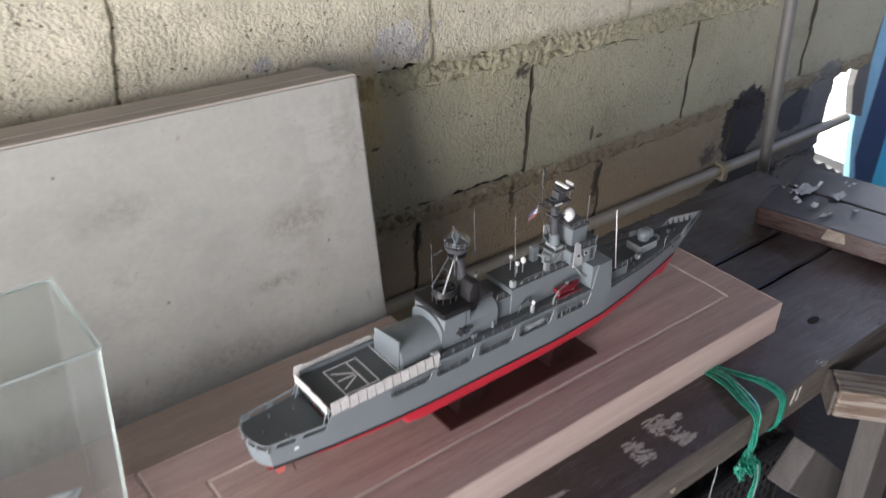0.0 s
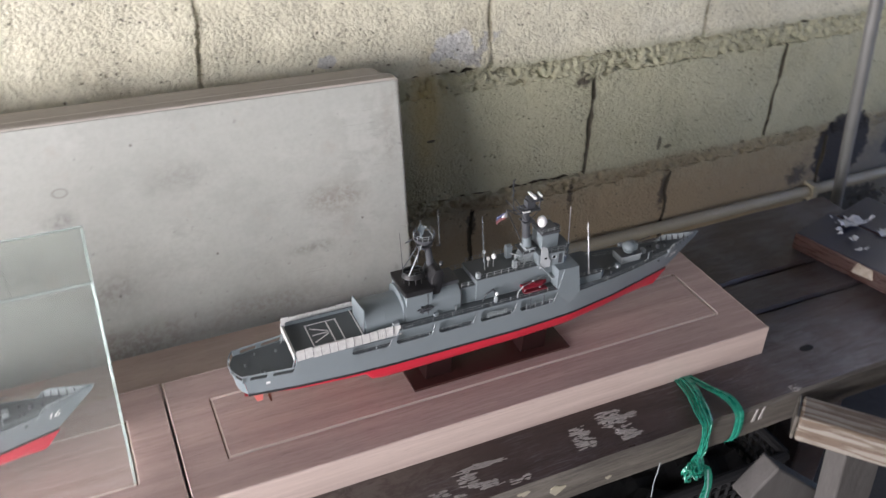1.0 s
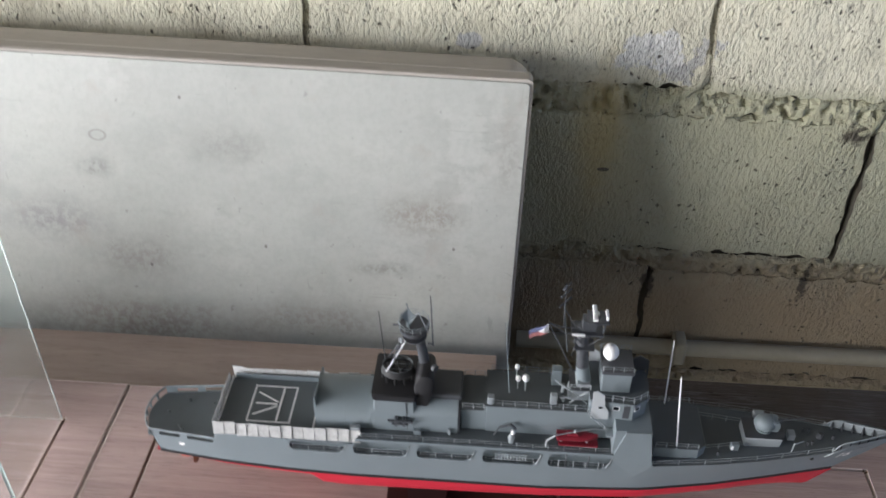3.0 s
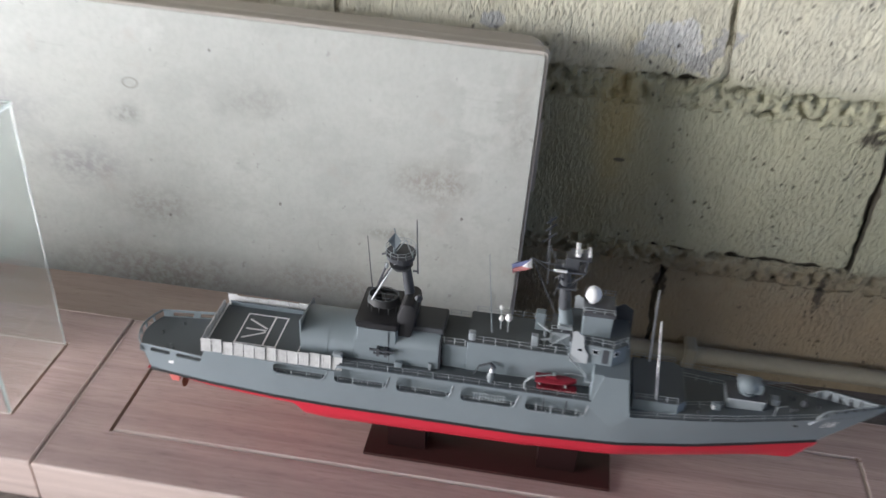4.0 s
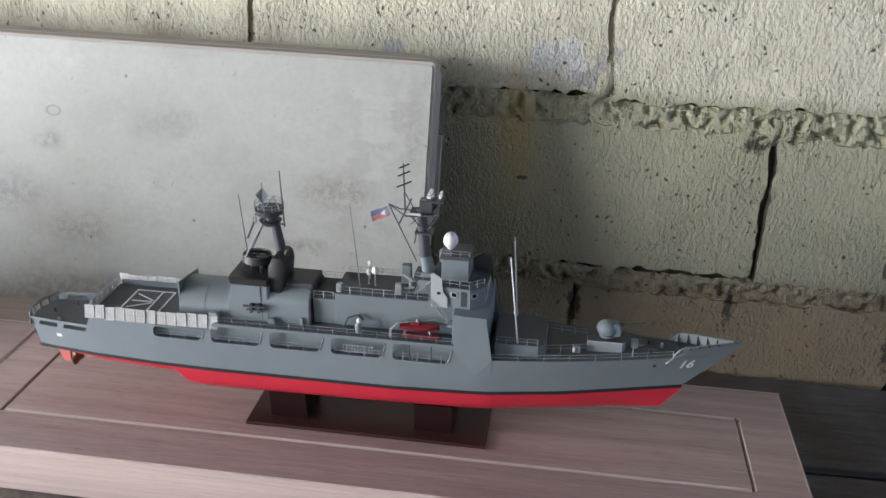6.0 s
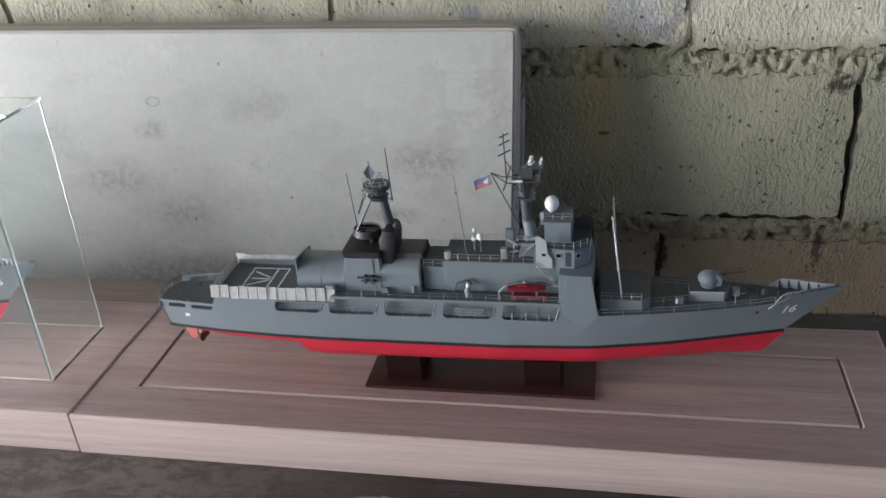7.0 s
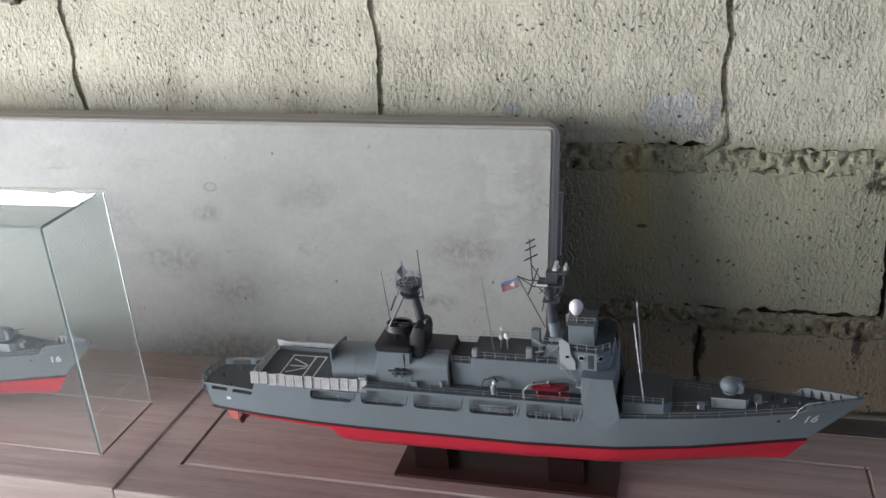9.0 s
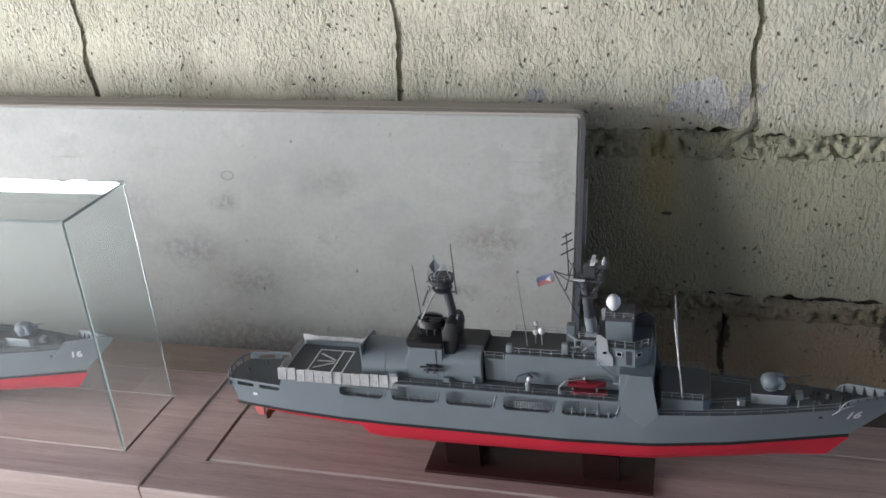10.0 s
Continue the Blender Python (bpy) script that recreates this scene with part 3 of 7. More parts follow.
def wall_block(x0, x1, z0, z1, seed):
    """One block: an uneven face that falls back at its ragged rim."""
    cell = 0.0062 if x1 > -0.4 and z0 > 0.5 else 0.03
    nx, nz = max(3, int((x1 - x0) / cell)), max(3, int((z1 - z0) / cell))
    # narrow outer rows, so that the rim breaks off sharply
    us = [0.0, 0.0020 / (x1 - x0), *[i / nx for i in range(1, nx)], 1 - 0.0020 / (x1 - x0), 1.0]
    vs = [0.0, 0.0026 / (z1 - z0), *[j / nz for j in range(1, nz)], 1 - 0.0026 / (z1 - z0), 1.0]
    nx, nz = len(us) - 1, len(vs) - 1
    bm = bmesh.new()
    grid = []
    for v in vs:
        row = []
        for u in us:
            x, z = x0 + (x1 - x0) * u, z0 + (z1 - z0) * v
            edge = min(u * (x1 - x0), (1 - u) * (x1 - x0), v * (z1 - z0), (1 - v) * (z1 - z0))
            n = noise.noise((x * 14, z * 14, seed * 3.1))
            m = noise.noise((x * 50, z * 50, seed * 1.7 + 9))
            y = WALL_Y + 0.0022 * n + 0.0012 * m
            if 1e-6 < edge < 0.012:
                y += 0.0005 + 0.0012 * noise.noise((x * 70, z * 70, seed))
            if edge < 1e-6:
                y += 0.008
            if edge < 0.003:
                # both sides of an upright joint wander together
                key = round((x0 - 0.002 if u < 0.5 else x1 + 0.002) * 7.3, 1)
                x += 0.0008 * m + 0.0080 * noise.noise((key, z * 21, 3.3)) * (0.03 < v < 0.97) + 0.0026 * noise.noise((seed, z * 85, 1.0)) * (edge < 1e-6 or abs(u - 0.5) > 0.49)
                if abs(u - 0.5) > 0.47:
                    x += (1 if u < 0.5 else -1) * (0.0030 if z1 > 1.1 else 0.0085) * max(0.0, noise.noise((key, z * 19, 8.0 + seed)) - 0.05)
                z += 0.0075 * noise.noise((x * 26, v, seed + 4.0)) + 0.0060 * noise.noise((x * 80, 0.0, seed)) + 0.0040 * noise.noise((x * 210, 2.0, seed))
            row.append(bm.verts.new((x, y, z)))
        grid.append(row)
    for j in range(nz):
        for i in range(nx):
            f = bm.faces.new((grid[j][i], grid[j][i + 1], grid[j + 1][i + 1], grid[j + 1][i]))
            f.material_index = int(i in (0, nx - 1))
    rim = [grid[0][i] for i in range(nx + 1)] + [grid[j][nx] for j in range(1, nz + 1)] + [grid[nz][i] for i in range(nx - 1, -1, -1)] + [grid[j][0] for j in range(nz - 1, 0, -1)]
    back = [bm.verts.new((v.co.x, WALL_Y + 0.03, v.co.z)) for v in rim]
    for k in range(len(rim)):
        h = (k + 1) % len(rim)
        bm.faces.new((rim[k], back[k], back[h], rim[h])).material_index = 1
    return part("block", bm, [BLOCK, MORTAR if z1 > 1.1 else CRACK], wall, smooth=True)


COURSES = [
    (0.10, 0.318, [-2.3, -1.9, -1.49, -1.08, -0.66, -0.25, 0.16, 0.57, 0.98, 1.39, 1.72]),
    (0.336, 0.545, [-2.3, -2.1, -1.69, -1.28, -0.87, -0.46, -0.05, 0.36, 0.745, 1.15, 1.53, 1.72]),
    (0.562, 0.748, [-2.3, -1.9, -1.49, -1.08, -0.68, -0.28, 0.11, 0.514, 0.929, 1.32, 1.715]),
    (0.771, 0.965, [-2.3, -2.12, -1.71, -1.30, -0.89, -0.49, -0.08, 0.27, 0.734, 1.147, 1.545, 1.86]),
    (0.999, 1.211, [-2.3, -1.73, -1.28, -0.83, -0.37, 0.094, 0.534, 0.948, 1.35, 1.75, 1.86]),
]
k = 0
for z0, z1, xs in COURSES:
    for xa, xb in zip(xs, xs[1:]):
        k += 1
        gap = 0.0016
        # past the first full block the courses sink a little
        drop = 0.009 if xa > 0.5 else 0.0
        wall_block(xa + gap, xb - gap, z0 - drop * (z0 > 0.7), z1 - drop * (0.7 < z1 < 1.1), k)


def mortar_bed(z, h, x0, x1, seed, rough):
    """A bed joint smeared flush over the course below, lumpy and hollowed under the course above."""
    nx, nz = int((x1 - x0) / 0.0026), 15
    bm = bmesh.new()
    rows = []
    for j in range(nz + 1):
        v = j / nz
        foot = max(0.0, 1 - v / 0.30)
        head = max(0.0, (v - 0.80) / 0.20)
        row = []
        for i in range(nx + 1):
            x = x0 + (x1 - x0) * i / nx
            lump = 0.5 * noise.noise((x * 48, v * 2.0, seed)) + 1.0 * noise.noise((x * 120, v * 5.0, seed + 5)) + 1.0 * noise.noise((x * 240, v * 10, seed))
            hollow = max(0.0, noise.noise((x * 85, v * 3.6, seed + 9)) - 0.06)
            y = WALL_Y + 0.0002 + 0.0045 * foot + 0.0055 * head ** 2 + (1 - 0.7 * foot) * (rough * lump + 7.5 * rough * hollow)
            sink = 0.009 * min(1.0, max(0.0, (x - 0.44) / 0.12))
            ragged = 0.010 * noise.noise((x * 30, seed, 4.0)) + 0.005 * noise.noise((x * 95, seed, 1.0))
            row.append(bm.verts.new((x, min(y, WALL_Y + 0.0135), z - sink + (v - 0.5) * h + ragged * (0.4 + 0.6 * foot))))
        rows.append(row)
    for j in range(nz):
        for i in range(nx):
            bm.faces.new((rows[j][i], rows[j][i + 1], rows[j + 1][i + 1], rows[j + 1][i]))
    return part("mortar_bed", bm, BLOCK, wall, "lumpy painted mortar", smooth=True)


mortar_bed(0.9780, 0.044, -2.3, 1.86, 2.0, 0.0028)
mortar_bed(0.7580, 0.035, -2.3, 1.86, 7.0, 0.0021)
mortar_bed(0.5510, 0.032, -2.3, 1.71, 12.0, 0.0021)


def joint_fill(x, z0, z1, hole, depth, m):
    """Rough mortar in an upright joint; above the hole's foot it has fallen out."""
    bm = bmesh.new()
    rows = []
    n = int((z1 - z0) / 0.004)
    for j in range(n + 1):
        z = z0 + (z1 - z0) * j / n
        row = []
        for a in (-1, -0.6, -0.2, 0.2, 0.6, 1):
            rough = noise.noise((x * 9 + a * 1.3, z * 130, 2.0)) + 0.6 * noise.noise((a * 3, z * 260, x))
            lost = 0.0130 * min(1.0, max(0.15, 1.0 + 1.0 * rough)) if z > hole + 0.012 * rough else 0.0
            row.append(bm.verts.new((x + a * 0.0095, WALL_Y + depth + lost + 0.0035 * rough, z)))
        rows.append(row)
    for a, b in zip(rows, rows[1:]):
        for q in range(5):
            bm.faces.new((a[q], a[q + 1], b[q + 1], b[q]))
    part("joint_fill", bm, m, wall, smooth=True)


for z0, z1, xs in COURSES[2:]:
    for x in xs[1:-1]:
        if x > -0.5:
            hole = {0.514: 0.700, 0.929: 0.690}.get(x, 9.0)
            depth = 0.0050 if z0 == 0.562 else 0.0050 if z0 == 0.999 else 0.012
            joint_fill(x, z0 - 0.012, z1 + 0.004, hole, depth, MORTAR if z0 == 0.999 else CRACK)

def mortar_smear(path, wide, seed):
    """Mortar wiped off a joint and painted over."""
    bm = bmesh.new()
    pts = curve_pts([Vector((x, 0, z)) for x, z in path], 8)
    rows = []
    for k, p in enumerate(pts):
        u = k / (len(pts) - 1)
        d = (pts[min(k + 1, len(pts) - 1)] - pts[max(k - 1, 0)]).normalized()
        side = Vector((d.z, 0, -d.x))
        row = []
        for i in range(9):
            a = i / 4 - 1
            q = p + side * a * wide * (1 + 0.7 * noise.noise((u * 9, a, seed)))
            lump = noise.noise((q.x * 90, q.z * 90, seed)) + 0.7 * noise.noise((q.x * 210, q.z * 210, seed))
            row.append(bm.verts.new((q.x, WALL_Y - 0.0022 + 0.0022 * lump + 0.0065 * a * a + 0.004 * (2 * u - 1) ** 4, q.z)))
        rows.append(row)
    for a, b in zip(rows, rows[1:]):
        for i in range(8):
            bm.faces.new((a[i], a[i + 1], b[i + 1], b[i]))
    part("mortar_smear", bm, MORTAR, wall, "greyish wiped mortar", smooth=True)


mortar_smear([(0.5350, 1.040), (0.5310, 1.012), (0.5190, 0.996), (0.4990, 0.984), (0.4850, 0.978)], 0.0085, 3.0)
mortar_smear([(0.7340, 0.980), (0.7310, 0.962), (0.7170, 0.950), (0.7050, 0.948)], 0.0080, 8.0)

# unseen side and front walls added to close the shed; the left and front stand open
wl = tagged(new("wall_left"), "unseen plain grey rendered wall with a wide opening", "wall", kind="structure")
bm = bmesh.new()
box(bm, -2.43, -2.28, -2.9, -1.84, 0, 2.45)
box(bm, -2.43, -2.28, -0.40, 0.455, 0, 2.45)
box(bm, -2.43, -2.28, -1.84, -0.40, 0, 0.10)
box(bm, -2.43, -2.28, -1.84, -0.40, 1.86, 2.45)
part("wall_panel", bm, CONCRETE, wl)
wf = tagged(new("wall_front"), "unseen plain grey rendered wall with a wide opening", "wall", kind="structure")
bm = bmesh.new()
box(bm, -3.3, -2.9, -2.9, -2.75, 0, 2.45)
box(bm, 0.2, 2.9, -2.9, -2.75, 0, 2.45)
box(bm, -2.9, 0.2, -2.9, -2.75, 0, 0.08)
box(bm, -2.9, 0.2, -2.9, -2.75, 1.95, 2.45)
part("wall_panel", bm, CONCRETE, wf)
wr = tagged(new("wall_right"), "unseen grey wall added on the right, open to the daylight", "wall", kind="structure")
bm = bmesh.new()
box(bm, 2.75, 2.9, -2.75, -0.8, 0, 2.45)
box(bm, 2.75, 2.9, -0.8, 0.5, 0, 0.6)
box(bm, 2.75, 2.9, -0.8, 0.5, 1.9, 2.45)
part("wall_panel", bm, CONCRETE, wr)

# broken end of the back wall: a ragged stub below, a hanging strip above, daylight between
bm = bmesh.new()
prism(bm, [(1.68, 0.0), (1.97, 0.0), (1.92, 0.36), (1.905, 0.40), (1.893, 0.436), (1.865, 0.442), (1.842, 0.462), (1.815, 0.466), (1.785, 0.492), (1.752, 0.498), (1.725, 0.519), (1.71, 0.548), (1.68, 0.55)], "y", WALL_Y + 0.006, WALL_Y + 0.03)
prism(bm, [(1.715, 0.758), (1.740, 0.768), (1.80, 0.775), (1.853, 0.738), (1.876, 0.715), (1.873, 0.666), (1.888, 0.630), (1.907, 0.583), (1.940, 0.572), (1.965, 0.565), (1.952, 0.62), (1.932, 0.72), (1.930, 0.80), (1.935, 1.10), (1.83, 1.10), (1.83, 0.79), (1.715, 0.79)], "y", WALL_Y + 0.031, WALL_Y + 0.05)
box(bm, 1.865, 2.75, WALL_Y + 0.031, WALL_Y + 0.06, 1.66, 2.45)
tagged(link_mesh("wall_end", bm, CONCRETE), "broken grey concrete end of a wall", "wall", kind="structure")

# ---- fixtures on the wall ----
pipe = empty("wall_pipe", (0.35, WALL_Y - 0.0125, 0.615), "cream painted plastic pipe fixed along the block wall", "pipe")
bm = bmesh.new()
rod(bm, (-0.0, 0, 0), (1.44, 0, 0.004), 0.0115, seg=20)
part("pipe_run", bm, PIPE_PAINT, pipe, smooth=True)
for x in (0.22, 0.95):
    bm = bmesh.new()
    box(bm, x - 0.008, x + 0.008, -0.0165, 0.016, -0.018, 0.02, bevel=0.003)
    part("clip", bm, PIPE_PAINT, pipe)

post = empty("steel_pipe_post", (1.155, 0.285, 0.0), "upright dull steel pipe standing behind the bench", "pipe")
bm = bmesh.new()
rod(bm, (0.125, 0, 0.0), (-0.193, 0, 2.45), 0.0105, seg=20)
part("tube", bm, STEEL, post, smooth=True)

# ---- the bench ----
bench = empty("workbench", (0, 0, 0), "old dark plank workbench with paint splashes", "bench")


def plank(name, x0, x1, y0, y1, z0, z1, mats, seed, parent):
    """A worn board with uneven edges."""
    bm = bmesh.new()
    n = max(6, int((x1 - x0) / 0.05))
    rings = []
    for i in range(n + 1):
        x = x0 + (x1 - x0) * i / n
        wob = lambda q: 0.0026 * noise.noise((x * 9, seed * 2.3, q)) + 0.0012 * noise.noise((x * 33, seed, q + 4))
        c = 0.004
        ring = [(y0 + wob(1), z0), (y0 + wob(1), z1 - c), (y0 + c + wob(1), z1 + 0.25 * wob(2)), (y1 - c + wob(3), z1 + 0.25 * wob(4)), (y1 + wob(3), z1 - c), (y1 + wob(3), z0)]
        rings.append([bm.verts.new((x, y, z)) for y, z in ring])
    for a, b in zip(rings, rings[1:]):
        for q in range(6):
            f = bm.faces.new((a[q], b[q], b[(q + 1) % 6], a[(q + 1) % 6]))
            f.material_index = 1 if q in (0, 1) else 0
    bm.faces.new(rings[0][::-1])
    bm.faces.new(rings[-1])
    return part(name, bm, mats, parent)


plank("plank", -1.7, 1.06, -0.130, 0.021, BENCH_Z - 0.045, BENCH_Z, [BENCH_WOOD, BENCH_EDGE], 1, bench)
plank("plank", -1.7, 1.02, 0.0255, 0.0955, BENCH_Z - 0.045, BENCH_Z - 0.002, [BENCH_WOOD, BENCH_WOOD], 2, bench)
plank("plank", -1.7, 1.10, 0.0995, 0.25, BENCH_Z - 0.045, BENCH_Z - 0.001, [BENCH_WOOD, BENCH_WOOD], 3, bench)
for x in (-1.5, -0.4, 0.92):
    part("crossbar", boxed(x, x + 0.07, -0.05, 0.24, BENCH_Z - 0.12, BENCH_Z - 0.046, bevel=0.004), BENCH_WOOD, bench)
    for y in (0.0, 0.16):
        part("leg", boxed(x, x + 0.07, y, y + 0.06, 0.0, BENCH_Z - 0.12, bevel=0.004), BENCH_WOOD, bench)

# knot hole in the front plank
bm = bmesh.new()
ball(bm, (0.772, -0.066, BENCH_Z + 0.0002), 0.012, 0.0058, 0.0010, 12)
part("knot_hole", bm, BASKET_BLACK, bench, "dark knot hole")


def splash(x, y, w, d, seed, count):
    """Dried paint dragged along the grain, broken into short streaks."""
    rnd = random.Random(seed)
    bm = bmesh.new()
    for i in range(count * 3 // 2):
        cx, cy = x + rnd.uniform(-w, w) * 0.5, y + rnd.uniform(-d, d) * 0.5
        lx, ly = rnd.uniform(0.12, 0.55) * w, rnd.uniform(0.0002, 0.0009)
        m = 12
        loop = []
        tilt = rnd.uniform(-0.22, 0.12)
        for q in range(m):
            a = 2 * math.pi * q / m
            r = 1 + rnd.uniform(-0.35, 0.35)
            loop.append((cx + math.cos(a) * lx * 0.5 * r, cy + math.sin(a) * ly * r + tilt * math.cos(a) * lx * 0.5 * r))
        z = BENCH_Z + 0.0008 + 0.000004 * i
        vs = [bm.verts.new((px, py, z)) for px, py in loop]
        lo = [bm.verts.new((px, py, z - 0.0012)) for px, py in loop]
        bm.faces.new(vs)
        for q in range(m):
            bm.faces.new((lo[q], lo[(q + 1) % m], vs[(q + 1) % m], vs[q]))
    return part("paint_splash", bm, PAINT_SPLASH, bench, "dried white paint")


splash(0.448, -0.076, 0.026, 0.026, 3, 60)
splash(0.456, -0.102, 0.024, 0.022, 13, 40)
splash(0.470, -0.079, 0.022, 0.008, 4, 24)
splash(0.400, -0.090, 0.022, 0.034, 5, 56)
splash(0.268, -0.082, 0.050, 0.006, 6, 18)
splash(0.245, -0.096, 0.020, 0.018, 14, 20)
splash(0.262, -0.110, 0.030, 0.010, 15, 20)
splash(0.205, -0.105, 0.020, 0.012, 7, 16)
splash(0.225, -0.116, 0.014, 0.010, 8, 16)
splash(0.70, -0.122, 0.012, 0.010, 9, 12)
splash(0.05, -0.118, 0.030, 0.010, 10, 16)
splash(-0.03, -0.120, 0.030, 0.008, 11, 14)
splash(0.10, -0.112, 0.026, 0.014, 12, 14)
splash(0.30, -0.118, 0.022, 0.008, 16, 12)


def chip_patch(x, z, w, h, seed):
    """A flake of old cream paint on the worn front edge."""
    rnd = random.Random(seed)
    pts = []
    for q in range(14):
        a = 2 * math.pi * q / 14
        r = rnd.uniform(0.6, 1.1)
        pts.append((x + w * r * math.cos(a), z + h * r * math.sin(a) * (1.6 if q in (10, 11) else 1)))
    y = -0.130 + 0.0026 * noise.noise((x * 9, 2.3, 1)) + 0.0012 * noise.noise((x * 33, 1, 5))
    return part("paint_flake", prism(bmesh.new(), pts, "y", y - 0.0007, y + 0.004), CREAM_FLAKE, bench, "old cream paint flake")


for x, z, w, h, sd in ((0.020, 0.742, 0.014, 0.010, 1), (0.343, 0.734, 0.011, 0.007, 2), (-0.045, 0.748, 0.010, 0.004, 3), (0.30, 0.746, 0.010, 0.004, 4), (0.110, 0.747, 0.012, 0.004, 6), (0.415, 0.722, 0.005, 0.003, 8), (0.16, 0.744, 0.007, 0.004, 9)):
    chip_patch(x, z, w, h, sd)

for x in (0.628, 0.6395):
    y = -0.130 + 0.0026 * noise.noise((x * 9, 2.3, 1)) + 0.0012 * noise.noise((x * 33, 1, 5))
    part("paint_stroke", prism(bmesh.new(), [(x + 0.004, 0.7512), (x + 0.0062, 0.7508), (x + 0.0045, 0.741), (x + 0.0040, 0.731), (x - 0.0012, 0.7315), (x + 0.0012, 0.740)], "y", y - 0.0007, y + 0.004), PAINT_SPLASH, bench, "dried white brush stroke")
# light plank lying behind the display bases
shelf = empty("loose_plank", (-0.62, 0.215, BENCH_Z), "pale bare wood plank lying on the bench", "plank")
part("board", boxed(-0.95, 0.940, -0.063, 0.040, 0.0, 0.012, bevel=0.002), PLANK_WOOD, shelf)

# ---- tabletop leaning on the wall ----
LEAN_A = math.atan(0.235)
board = empty("tabletop_board", (0.3405, 0.3535, 1.0525), "worn off-white laminate tabletop leaning against the wall", "board")
board.rotation_euler = (-LEAN_A, radians(1.2), 0)
BW0, BW1, BH, BB, BT = -1.6, 0.0, 0.0, -1.036, 0.057


def rounded(x0, x1, z0, z1, r, n=8):
    pts = [(x0, z0), (x1, z0)]
    pts += [(x1 - r + r * math.cos(a), z1 - r + r * math.sin(a)) for a in [math.pi / 2 * i / n for i in range(n + 1)]]
    pts += [(x0, z1)]
    return pts


def board_layer(name, y0, y1, grow, mat, label, ease, corner):
    """One ply of the tabletop, with the same rounded corner."""
    bm = prism(bmesh.new(), rounded(BW0, BW1 + grow, BB, BH + grow, corner, 12), "y", y0, y1)
    if ease:
        bmesh.ops.bevel(bm, geom=[e for e in bm.edges if abs(e.verts[0].co.y - y0) < 1e-6 and abs(e.verts[1].co.y - y0) < 1e-6], offset=ease, segments=3, affect="EDGES")
    # the top edge rises a little towards the back
    for v in bm.verts:
        if v.co.z > -0.06:
            v.co.z += 0.15 * max(0.0, v.co.y)
    part(name, bm, mat, board, label, smooth=True)


board_layer("front_ply", 0.0006, 0.0200, 0.0, EDGE_WOOD, "dusty wood edge", 0.0026, 0.0065)
board_layer("glue_line", 0.0201, 0.0209, 0.0004, GLUE, "pale glue line", 0.0, 0.012)
board_layer("back_ply", 0.0210, BT, -0.0006, EDGE_WOOD, "dusty wood edge", 0.0008, 0.027)
board_layer("laminate", -0.0014, 0.0005, -0.0034, LAMINATE, "scuffed off-white laminate face", 0.0004, 0.0045)
part("batten", boxed(BW0 + 0.1, BW1 - 0.03, BT, BT + 0.055, -0.12, -0.065), EDGE_WOOD, board)
part("cleat", boxed(BW1 - 0.03, BW1 + 0.0035, BT, BT + 0.012, -0.165, -0.085), EDGE_WOOD, board)

# ---- display bases ----
GX0, GX1, GY0, GY1 = 0.0, 0.662, 0.0, 0.0985


